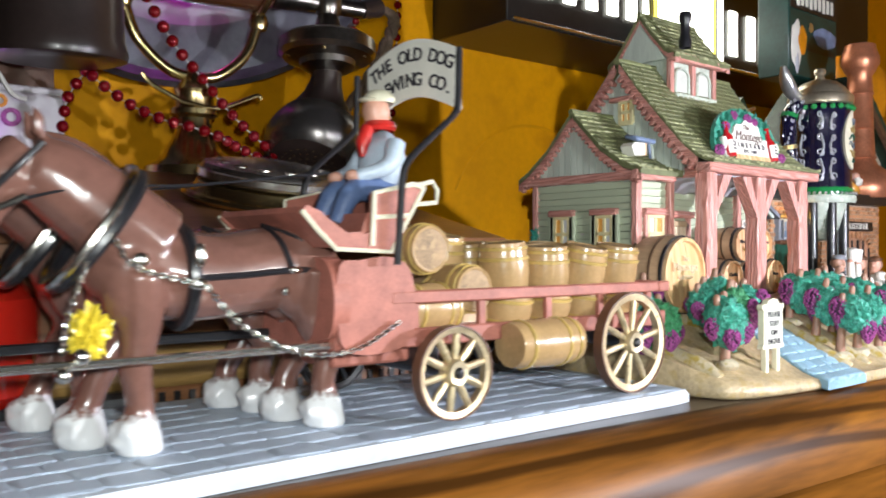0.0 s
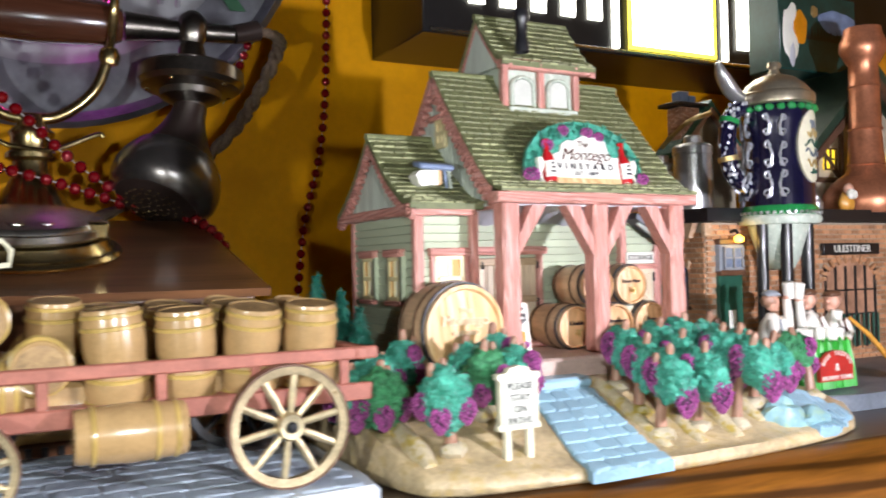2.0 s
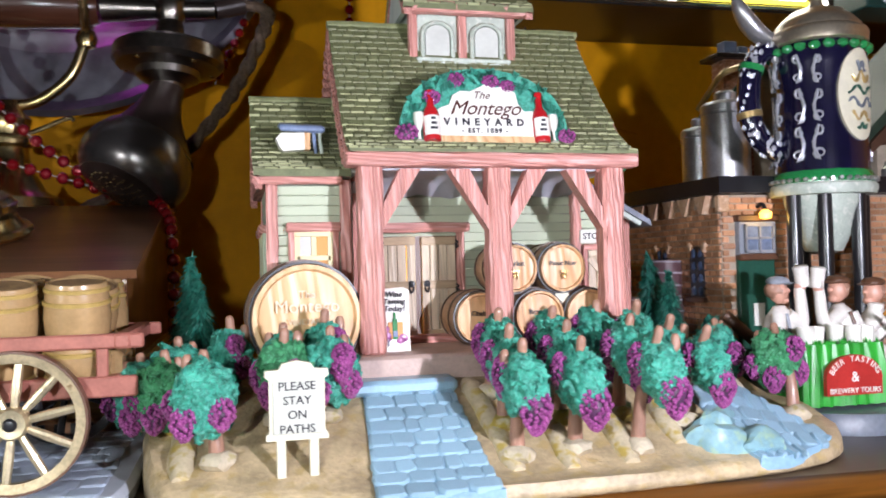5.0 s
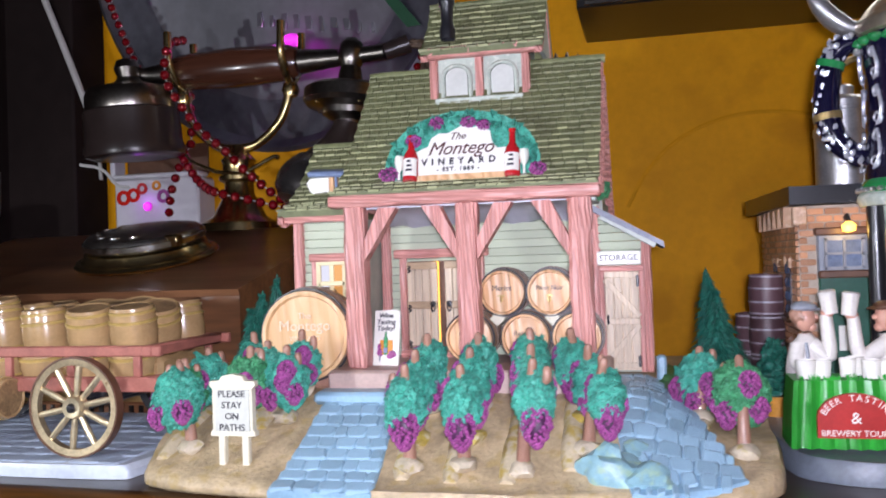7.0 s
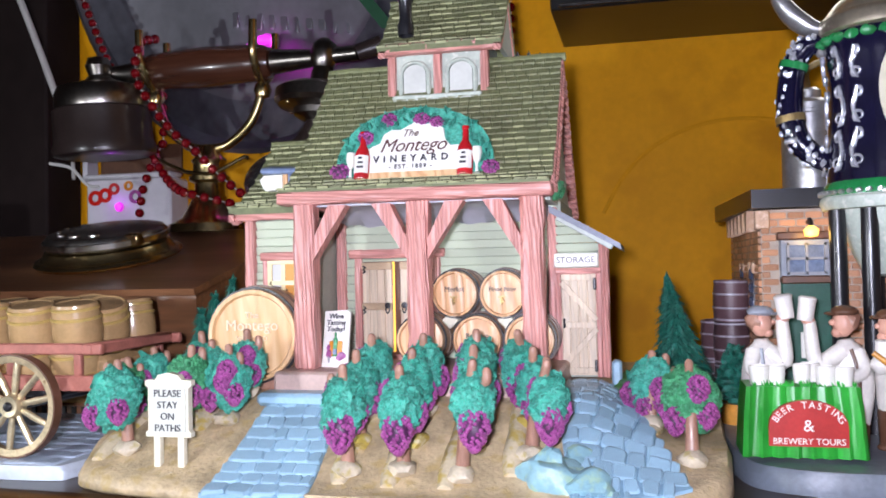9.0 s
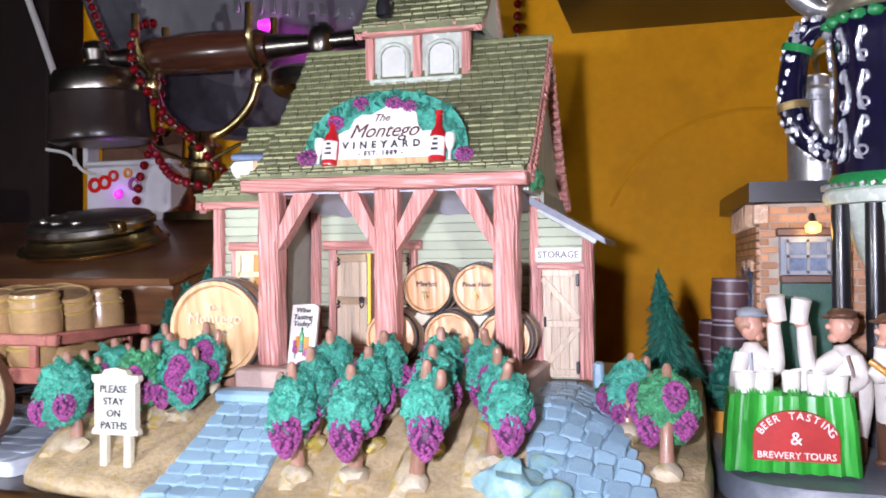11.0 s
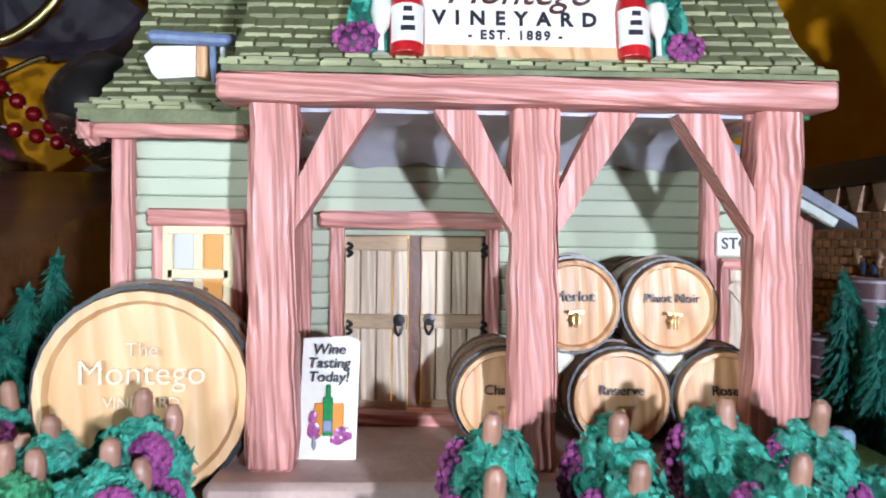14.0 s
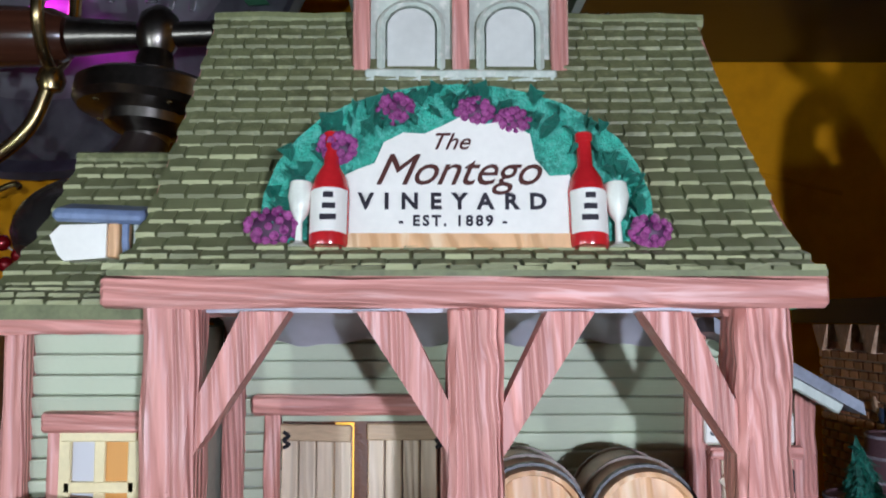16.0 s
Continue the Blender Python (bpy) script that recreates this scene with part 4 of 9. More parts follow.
# ---- double door ----
bm = bmesh.new()
box(bm, (-0.0235, 0.0615, 0.0640), (0.0330, 0.0016, 0.0430))
door_back = part("double_door", bm, m_brown, vineyard, "pale plank double door, one leaf ajar with light behind it")
for a, b in ((-0.0400, -0.0250), (-0.0225, -0.0080)):
    w = (b - a) / 4
    ajar = (pose(-0.0400, 0.0605, 0, 0, 0, -11) @ pose(0.0400, -0.0605, 0)) if a < -0.03 else Matrix()
    for k in range(4):
        bm = bmesh.new()
        box(bm, (a + w * (k + 0.5), 0.0603, 0.0640), (w * 0.93, 0.0016, 0.0420), bev=0.0003)
        bm.transform(ajar)
        part("plank", bm, m_plank, door_back)
    for z in (0.0455, 0.0655, 0.0835):
        bm = bmesh.new()
        box(bm, ((a + b) / 2, 0.0595, z), (b - a, 0.0014, 0.0034), bev=0.0003)
        bm.transform(ajar)
        part("ledge", bm, paint("door_ledge", (0.52, 0.38, 0.24), 0.45, 0.22, 260, 0.5, stretch=(0.1, 1, 1)) if "door_ledge" not in bpy.data.materials else bpy.data.materials["door_ledge"], door_back)
for x, z in ((-0.0395, 0.0820), (-0.0395, 0.0640), (-0.0395, 0.0475), (-0.0084, 0.0820), (-0.0084, 0.0640)):
    bm = bmesh.new()
    tube(bm, curve([(x, 0.0585, z - 0.0016), (x + 0.0012, 0.0584, z - 0.0008), (x, 0.0584, z), (x + 0.0012, 0.0584, z + 0.0008), (x, 0.0585, z + 0.0016)], 3), 0.0004, 5)
    part("hinge", bm, m_iron, door_back)
for x in (-0.0268, -0.0205):
    bm = bmesh.new()
    lathe(bm, [(0.0004, 0), (0.0014, 0.0002), (0.0014, 0.0008), (0.0004, 0.001)], 12, pose(x, 0.0592, 0.0660, 90))
    bm.transform(pose(0, 0, 0))
    tube(bm, curve([(x, 0.0588, 0.0662), (x + 0.0009, 0.0585, 0.0645), (x, 0.0584, 0.0625), (x - 0.0009, 0.0585, 0.0645), (x, 0.0588, 0.0662)], 3), 0.00035, 5)
    if x < -0.025:
        bm.transform(pose(-0.0400, 0.0605, 0, 0, 0, -11) @ pose(0.0400, -0.0605, 0))
    part("ring_handle", bm, m_iron, door_back)
bm = bmesh.new()
box(bm, (-0.0272, 0.0606, 0.0650), (0.0038, 0.0008, 0.0405))
part("light_gap", bm, m_lit_door, door_back, "strip of warm light between the door leaves")
timber("door_casing", (-0.0420, 0.0602, 0.0650), (0.0032, 0.0030, 0.0460), m_pink_z, door_back)
timber("door_casing", (-0.0058, 0.0602, 0.0650), (0.0032, 0.0030, 0.0460), m_pink_z, door_back)
timber("door_head", (-0.0240, 0.0595, 0.0890), (0.0440, 0.0040, 0.0040), m_pink_x, door_back)
timber("threshold", (-0.0240, 0.0560, 0.0440), (0.0360, 0.0080, 0.0030), m_pink_x, door_back)

# shed door and its signboard
DX, DY = 0.0562, 0.0585
bm = bmesh.new()
box(bm, (DX, DY - 0.0013, 0.0575), (0.0150, 0.0016, 0.0430))
shed_door = part("shed_door", bm, m_plank, vineyard, "pale braced plank shed door")
for k in range(4):
    bm = bmesh.new()
    box(bm, (DX - 0.0054 + 0.0036 * k, DY - 0.0022, 0.0575), (0.0033, 0.0014, 0.0420), bev=0.0003)
    part("plank", bm, m_plank, shed_door)
for z, w, d, h, r in ((0.0570, 0.0145, 0.0029, 0.0026, 0), (0.0380, 0.0145, 0.0029, 0.0026, 0), (0.0770, 0.0145, 0.0029, 0.0026, 0), (0.0475, 0.0215, 0.0030, 0.0024, -48), (0.0670, 0.0215, 0.0030, 0.0024, 48)):
    bm = bmesh.new()
    box(bm, (DX, DY - d, z), (w, 0.0011, h), pose(0, 0, 0, 0, r, 0), 0.0002)
    part("ledge", bm, m_plank, shed_door)
for z in (0.0400, 0.0742):
    bm = bmesh.new()
    box(bm, (DX + 0.0067, DY - 0.0035, z), (0.0013, 0.0010, 0.0050), bev=0.0004)
    part("hinge", bm, m_iron, shed_door)
bm = bmesh.new()
tube(bm, curve([(DX - 0.0061, DY - 0.0035, 0.0595), (DX - 0.0061, DY - 0.0047, 0.0585), (DX - 0.0061, DY - 0.0035, 0.0560)], 4), 0.0005, 6)
part("handle", bm, m_iron, shed_door)
for x in (DX - 0.0083, DX + 0.0083):
    timber("door_casing", (x, DY - 0.0020, 0.0572), (0.0022, 0.0026, 0.0440), m_pink_z, shed_door)
timber("door_head", (DX, DY - 0.0025, 0.0797), (0.0188, 0.0030, 0.0026), m_pink_x, shed_door)
bm = bmesh.new()
box(bm, (0.0553, DY - 0.0016, 0.0842), (0.0184, 0.0014, 0.0058), bev=0.0004)
sboard = part("storage_sign", bm, m_white, vineyard, "white board lettered in black over the shed door")
lettering("storage_letters", "STORAGE", 0.0037, upright(0.0552, DY - 0.0024, 0.0842), m_ink, sboard, weight=0.00006)


# ---- barrels of the winery ----
def wine_barrel(c, r, depth, mats, turn=0.0, bulge=0.10, tap=False, words=(), parent=None, label=""):
    """A barrel lying with its head to the viewer: staves, recessed head, dark hoops, tap and lettering."""
    m = pose(*c, 90, 0, turn)
    bm = bmesh.new()
    prof = [(r * 0.90, 0.0), (r * 0.985, 0.0006), (r * (1 + bulge * 0.4), depth * 0.25), (r * (1 + bulge), depth * 0.5), (r * (1 + bulge * 0.4), depth * 0.75), (r * 0.98, depth), (r * 0.88, depth - 0.001), (0, depth - 0.001)]
    lathe(bm, [(a, -b) for a, b in prof], 28, m)
    brl = part("barrel", bm, mats[1], parent or vineyard, label)
    bm = bmesh.new()
    lathe(bm, [(r * 0.985, -0.0008), (r * 0.985, 0.0004), (r * 0.90, 0.0006), (r * 0.86, -0.0010), (r * 0.5, -0.0008), (0, -0.0006)], 28, m)
    part("head", bm, mats[0], brl)
    for k, (a, w) in enumerate(((0.10, 0.0016), (0.90, 0.0010), (0.36, 0.0009))):
        bm = bmesh.new()
        rr = r * (1 + bulge * math.sin(math.pi * a)) + 0.0003
        lathe(bm, [(rr * 0.97, -depth * a + w / 2), (rr + 0.0002, -depth * a + w / 2), (rr + 0.0002, -depth * a - w / 2), (rr * 0.97, -depth * a - w / 2)], 28, m)
        part("hoop", bm, m_hoop_brown if k else mats[2], brl)
    if tap:
        bm = bmesh.new()
        o = m @ Vector((0, -r * 0.30, 0))
        tube(bm, [o, o + Vector((0, -0.0022, 0))], 0.0008, 8)
        tube(bm, [o + Vector((0, -0.0020, 0.0016)), o + Vector((0, -0.0022, -0.0014))], [0.0006, 0.0004], 8)
        box(bm, o + Vector((0, -0.0018, 0.0016)), (0.0030, 0.0006, 0.0006))
        part("tap", bm, m_gold, brl)
    for text, dy, size, mat in words:
        lettering("barrel_letters", text, size, m @ pose(0, dy, 0.0002), mat, brl, 0.00025)
    return brl


wood3 = (m_barrel_face, m_barrel_side, m_iron)
wine_barrel((0.0280, 0.0315, 0.0712), 0.0093, 0.024, wood3, tap=True, words=(("Pinot Noir", 0.0018, 0.0026, m_ink),), label="oak wine barrel with black hoops and brass tap")
wine_barrel((0.0082, 0.0320, 0.0714), 0.0093, 0.024, wood3, tap=True, words=(("Merlot", 0.0018, 0.0030, m_ink),), label="oak wine barrel with black hoops and brass tap")
for x, w in ((-0.0060, "Chablis"), (0.0175, "Reserve"), (0.0385, "Rose")):
    wine_barrel((x, 0.0300, 0.0528), 0.0098, 0.026, wood3, tap=True, words=((w, 0.0018, 0.0028, m_ink),), label="oak wine barrel with black hoops and brass tap")
for x in (0.0055, 0.0285):
    bm = bmesh.new()
    box(bm, (x, 0.0430, 0.0605), (0.0052, 0.0170, 0.0052), pose(0, 0, 0, 0, 45, 0), 0.0005)
    part("barrel_chock", bm, m_cream, vineyard)
m_head_big = paint("golden_barrel_head", (0.74, 0.465, 0.23), 0.4, 0.14, 60, 0.4, stretch=(1, 1, 0.12), wear=(0.78, 0.55, 0.30), wear_at=0.60, grain=110, grain_colour=(0.60, 0.34, 0.13), grain_depth=0.45)
big = wine_barrel((-0.0725, 0.0150, 0.0560), 0.0190, 0.024, (m_head_big, m_barrel_side, m_iron), turn=4, bulge=0.06, label="huge golden oak cask standing on its side by the porch",
                  words=(("The", 0.0082, 0.0036, m_script), ("Montego", 0.0040, 0.0062, m_script), ("VINEYARD", -0.0012, 0.0028, m_script)))
bm = bmesh.new()
box(bm, (-0.0725, 0.027, 0.0365), (0.030, 0.018, 0.006), bev=0.001)
part("cask_cradle", bm, m_trunk, vineyard)

# tasting board on the porch
bm = bmesh.new()
prism(bm, [(-0.0460, 0.0425), (-0.0350, 0.0425), (-0.0345, 0.0645), (-0.0365, 0.0655), (-0.0455, 0.0650)], 0.0235, 0.0250, lambda u, v, w: (u, w + (v - 0.0425) * 0.18, v))
board = part("tasting_board", bm, m_white, vineyard, "white tasting notice board leaning on the porch")
for k, txt in enumerate(("Wine", "Tasting", "Today!")):
    lettering("board_letters", txt, 0.0028, upright(-0.0404, 0.0264 - 0.00045 * k, 0.0630 - 0.0026 * k, 10), m_ink, board, shear=0.15, weight=0.00004)
for u, h, w, v, d, mat in ((-0.0402, 0.0500, 0.0056, 0.0060, 0.0003, m_orange), (-0.0404, 0.0505, 0.0019, 0.0074, 0.0006, m_green_glaze), (-0.0404, 0.0488, 0.0017, 0.0022, 0.0009, m_blue_trim), (-0.0404, 0.0552, 0.0009, 0.0026, 0.0006, m_green_glaze)):
    bm = bmesh.new()
    box(bm, (u, 0.0235 + (h - 0.0425) * 0.18 - d, h), (w, 0.0006, v), pose(0, 0, 0, -10), 0.0002)
    part("painted_picture", bm, mat, board)
for u, h, w, v, mat in ((-0.0430, 0.0478, 0.0013, 0.0018, m_grape), (-0.0376, 0.0472, 0.0019, 0.0015, m_grape), (-0.0386, 0.0462, 0.0014, 0.0011, m_grape), (-0.0432, 0.0502, 0.0009, 0.0014, m_grape), (-0.0430, 0.0456, 0.0004, 0.0014, m_grey)):
    bm = bmesh.new()
    blob(bm, (u, 0.0231 + (h - 0.0425) * 0.18, h), (w, 0.0004, v), 0.2, 3, 2)
    part("painted_motif", bm, mat, board)


# ---- arched roof sign ----
def on_sign(u, v, w=0.0):
    """u across, v up the leaning board, w out of it."""
    a = radians(12)
    u, v = u * 0.94, v * 0.99
    return Vector((-0.0049 + u, 0.0196 + v * math.sin(a) - w * math.cos(a), 0.1176 + v * math.cos(a) + w * math.sin(a)))


sign_pose = Matrix.Translation(on_sign(0, 0)) @ pose(0, 0, 0, 78)
random.seed(21)
bm = bmesh.new()
arch = [(-0.0345, 0)] + [(-0.0345 * math.cos(a) ** 1.0, 0.0015 + 0.0290 * math.sin(a) ** 0.75) for a in [math.pi * k / 16 for k in range(17)]] + [(0.0345, 0)]
prism(bm, [(u * (1 + 0.02 * random.random()), v) for u, v in arch], -0.0030, -0.0004, lambda u, v, w: on_sign(u, v, w))
sign = part("arched_sign", bm, m_foliage, vineyard, "arched white roof sign wreathed in vine leaves, grapes, bottles and goblets")
bm = bmesh.new()
edge = [(-0.0200, 0.0026), (-0.0200, 0.0128), (-0.0178, 0.0139), (-0.0148, 0.0150), (-0.0132, 0.0188), (-0.0098, 0.0206), (-0.0060, 0.0204), (-0.0034, 0.0216), (0.0006, 0.0236), (0.0046, 0.0222), (0.0084, 0.0228), (0.0128, 0.0204), (0.0136, 0.0158), (0.0160, 0.0128), (0.0196, 0.0130), (0.0200, 0.0026)]
prism(bm, edge, -0.0010, 0.0010, lambda u, v, w: on_sign(u, v, w))
plate = part("sign_plate", bm, m_white, sign)
lettering("sign_letters", "The", 0.0042, sign_pose @ pose(-0.0016, 0.0186, 0.0011), m_red_ink, plate, shear=0.42)
lettering("sign_letters", "Montego", 0.0078, sign_pose @ pose(-0.0004, 0.0134, 0.0011), m_red_ink, plate, shear=0.42, spread=0.96)
lettering("sign_letters", "VINEYARD", 0.0038, sign_pose @ pose(-0.0010, 0.0080, 0.0011), m_ink, plate, spread=1.95, weight=0.00012)
lettering("sign_letters", "- EST. 1889 -", 0.0025, sign_pose @ pose(-0.0010, 0.0047, 0.0011), m_ink, plate, spread=1.3, weight=0.00006)
bm = bmesh.new()
prism(bm, [(-0.0195, 0.0002), (0.0195, 0.0002), (0.0195, 0.0026), (-0.0195, 0.0026)], -0.0012, 0.0014, lambda u, v, w: on_sign(u, v, w))
part("sign_ledge", bm, m_barrel_face, sign)
for sx in (-1, 1):
    bm = bmesh.new()
    lathe(bm, [(0, 0), (0.0031, 0.0), (0.0033, 0.0006), (0.0033, 0.0095), (0.0028, 0.0118), (0.0014, 0.0142), (0.0012, 0.0185), (0.0015, 0.0187), (0.0015, 0.0200), (0, 0.0202)], 16, Matrix.Translation(on_sign(sx * 0.0224, 0.0002, 0.0006)) @ pose(0, 0, 0, -12))
    bot = part("bottle", bm, m_bottle, sign, "red wine bottle with a cream label")
    bm = bmesh.new()
    wrap = [(0.00350 * math.sin(a), 0.0006 + 0.00350 * math.cos(a)) for a in [radians(-64 + 16 * k) for k in range(9)]] + [(0.0026 * math.sin(a), 0.0006 + 0.0026 * math.cos(a)) for a in [radians(64 - 16 * k) for k in range(9)]]
    prism(bm, wrap, 0.0022, 0.0096, lambda u, w, v: on_sign(sx * 0.0224 + u, v, w))
    part("bottle_label", bm, m_white, bot)
    for k in range(3):
        bm = bmesh.new()
        box(bm, on_sign(sx * 0.0224 + random.uniform(-0.0003, 0.0003), 0.0045 + 0.0019 * k, 0.0041), (0.0026 - 0.0005 * k, 0.0003, 0.0009), pose(0, 0, 0, -12))
        part("label_bar", bm, m_ink, bot)
    bm = bmesh.new()
    lathe(bm, [(0, 0), (0.0017, 0.0), (0.0006, 0.0008), (0.0005, 0.0042), (0.0014, 0.0056), (0.0021, 0.0085), (0.0018, 0.0108), (0, 0.0104)], 14, Matrix.Translation(on_sign(sx * 0.0275, 0.0004, 0.0010)) @ pose(0, 0, 0, -12))
    part("goblet", bm, m_glass_paint, sign, "pale painted wine goblet")


def grapes(centre, size, count, parent, name="grape_cluster", taper=True):
    """A hanging bunch: many small berries, wide above and pointed below."""
    vs, fs = [], []
    c = Vector(centre)
    unit = [Vector(v) for v in ((1, 0, 0), (-1, 0, 0), (0, 1, 0), (0, -1, 0), (0, 0, 1), (0, 0, -1))]
    mids = [(unit[a] + unit[b]).normalized() for a, b in ((0, 2), (0, 3), (0, 4), (0, 5), (1, 2), (1, 3), (1, 4), (1, 5), (2, 4), (2, 5), (3, 4), (3, 5))]
    ball = unit + mids
    tris = []
    for sx, ex in ((0, (6, 7, 8, 9)), (1, (10, 11, 12, 13))):
        y0, y1, z0, z1 = ex
        for yv, ym, a in ((2, y0, 14), (3, y1, 16)):
            for zv, zm, yz in ((4, z0, a), (5, z1, a + 1)):
                tris += [(sx, ym, zm), (ym, yv, yz), (zm, yz, zv), (ym, yz, zm)]
    for k in range(count):
        h = 1 - 2 * (k + 0.5) / count
        a = k * 2.39996 + random.uniform(-0.25, 0.25)
        wide = math.sqrt(max(1 - h * h, 0)) * (1.0 if h > 0 or not taper else 1 - 0.42 * -h)
        rr = random.uniform(0.90, 1.04)
        p = c + Vector((math.cos(a) * wide * size[0] * rr, math.sin(a) * wide * size[1] * rr, h * size[2] * 0.5))
        r, base_i = random.uniform(0.00064, 0.00086), len(vs)
        vs += [p + v * r for v in ball]
        fs += [tuple(base_i + i for i in t) for t in tris]
    me = bpy.data.meshes.new("mesh")
    me.from_pydata(vs, [], fs)
    bm = bmesh.new()
    bm.from_mesh(me)
    bpy.data.meshes.remove(me)
    # near-black purple core paints in the shade between the berries
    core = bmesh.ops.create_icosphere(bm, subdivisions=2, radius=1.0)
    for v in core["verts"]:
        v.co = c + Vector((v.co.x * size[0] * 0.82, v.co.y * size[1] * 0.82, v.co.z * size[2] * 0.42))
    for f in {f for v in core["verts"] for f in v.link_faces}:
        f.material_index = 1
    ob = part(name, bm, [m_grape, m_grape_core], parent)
    ob["kind"] = "stuff"
    return ob


for u, v, sz in ((-0.0322, 0.0036, 0.0042), (0.0332, 0.0030, 0.0034), (-0.0112, 0.0252, 0.0030), (0.0030, 0.0246, 0.0030), (0.0098, 0.0228, 0.0028), (-0.0215, 0.0178, 0.0032)):
    grapes(on_sign(u, v, 0.0006), (sz, 0.0012, sz * 1.5), 34, sign)
LEAF = []
for s in range(4):
    bm = bmesh.new()
    random.seed(40 + s)
    for k in range(7):
        a = k / 7 * 6.283
        r = 1.0 if k % 2 else 0.55
        bm.verts.new((math.cos(a) * r * random.uniform(0.8, 1.1), math.sin(a) * r, random.uniform(-0.15, 0.15)))
    c = bm.verts.new((0, 0, 0.30))
    bm.verts.ensure_lookup_table()
    for k in range(7):
        bm.faces.new((bm.verts[k], bm.verts[(k + 1) % 7], c))
    LEAF.append(finish(bm, m_foliage, 0))
random.seed(22)
for k in range(110):
    a = math.pi * random.random()
    q = random.uniform(0.80, 1.0)
    u, v = -0.0345 * math.cos(a) * q, 0.0290 * math.sin(a) ** 0.75 * q
    if abs(u) < 0.0190 and v < 0.020:
        continue
    piece("vine_leaf", LEAF[k % 4], sign, Matrix.Translation(on_sign(u, v + 0.001, 0.0004)) @ pose(0, 0, 0, 70 + random.uniform(-25, 25), random.uniform(-25, 25), random.uniform(0, 360)) @ Matrix.Diagonal((0.0021, 0.0021, 0.0021, 1)))


# ---- vines ----
def vine(foot, top, seed, hedge=True, green=None, size=1.0):
    """A vine: a leafy mass round a leaning trunk whose cut end stands out above, a stone foot, hanging grapes.
    In the hedge rows the leaves run deep from front to back and droop to the front; elsewhere the crown is round."""
    random.seed(seed)
    x, y = foot
    z, tx, ty, tz = ground_z(x, y), *top
    mat = green or m_foliage
    rad = Vector((0.0066, 0.0106, 0.0098) if hedge else (0.0090, 0.0086, 0.0108)) * size
    c = Vector((tx, ty + (0.0010 if hedge else -0.0012), tz - (0.0130 if hedge else 0.0138)))
    droop = 0.34 if hedge else 0.08

    def at(d, k=1.0):
        lump = 0.98 + 0.26 * noise.noise(d * 2.3 + Vector((seed * 1.7, 0, seed))) + 0.14 * noise.noise(d * 5.5 + Vector((0, seed, 3)))
        p = Vector((d.x * rad.x, d.y * rad.y, d.z * rad.z)) * (k * lump)
        return c + p + Vector((0, 0, p.y * droop))
    bm = bmesh.new()
    ball = bmesh.ops.create_icosphere(bm, subdivisions=4, radius=1.0)
    for v in ball["verts"]:
        d = v.co.normalized()
        p = at(d)
        v.co = p + d * (0.00075 * noise.noise(p * 620) + 0.00045 * noise.noise(p * 1500))
    for k in range(430):
        a, e = random.random() * 6.283, random.uniform(-0.9, 1)
        d = Vector((math.cos(a) * math.sqrt(1 - e * e), math.sin(a) * math.sqrt(1 - e * e), e))
        m = Matrix.Translation(at(d, 1.0)) @ d.to_track_quat("Z", "Y").to_matrix().to_4x4() @ pose(0, 0, 0, random.uniform(-42, 42), random.uniform(-42, 42), random.uniform(0, 360))
        s = random.uniform(0.0009, 0.0019)
        solid(bm, [m @ Vector(q) for q in ((s * 1.2, 0, -0.0001), (0.2 * s, s * 0.8, 0), (-s, 0.1 * s, -0.0003), (0.1 * s, -s * 0.8, 0), (0.1 * s, 0, 0.00055))], ((0, 1, 4), (1, 2, 4), (2, 3, 4), (3, 0, 4)))
    ob = part("vine", bm, mat, vineyard, "stubby vine with teal leaves and purple grapes", 40)
    ends = [(tx, ty, tz)]
    if not hedge or random.random() < 0.35:
        ends.append((tx + random.choice((-1, 1)) * random.uniform(0.0034, 0.0050), ty + random.uniform(-0.002, 0.003), tz - random.uniform(0.0010, 0.0035)))
    for k, (ex, ey, ez) in enumerate(ends):
        bm = bmesh.new()
        low = (x, y, z - 0.001) if k == 0 else (c.x, c.y, c.z)
        mid = (x + (ex - x) * 0.25, y + (ey - y) * 0.2, z + (ez - z) * 0.45) if k == 0 else ((c.x + ex) / 2, (c.y + ey) / 2, (c.z + ez) / 2)
        tube(bm, curve([low, mid, (x + (ex - x) * 0.85, y + (ey - y) * 0.85, z + (ez - z) * 0.86) if k == 0 else (ex, ey, ez - 0.004), (ex, ey, ez)], 4),
             [0.0026, 0.0024, 0.0022, 0.0020, 0.0019, 0.0018, 0.0017, 0.0016, 0.0016, 0.0015, 0.0015, 0.0014, 0.0008], 10)
        part("trunk", bm, m_trunk, ob)
    bm = bmesh.new()
    blob(bm, (x, y - 0.0008, z + 0.0010), (0.0050, 0.0056, 0.0030), 0.35, 1.5, 2, seed)
    part("stone_foot", bm, m_ochre if seed % 3 == 2 else m_soil_pale, ob)
    if hedge:
        hang_at = [((0.0012, -0.0082, -0.0082), (0.0050, 0.0036, 0.0138), 140), ((-0.0052, 0.0040, 0.0012), (0.0030, 0.0046, 0.0130), 110)]
        if seed % 2:
            hang_at.append(((0.0052, 0.0035, -0.0040), (0.0028, 0.0040, 0.0105), 90))
    else:
        t = random.uniform(-0.4, 0.4)
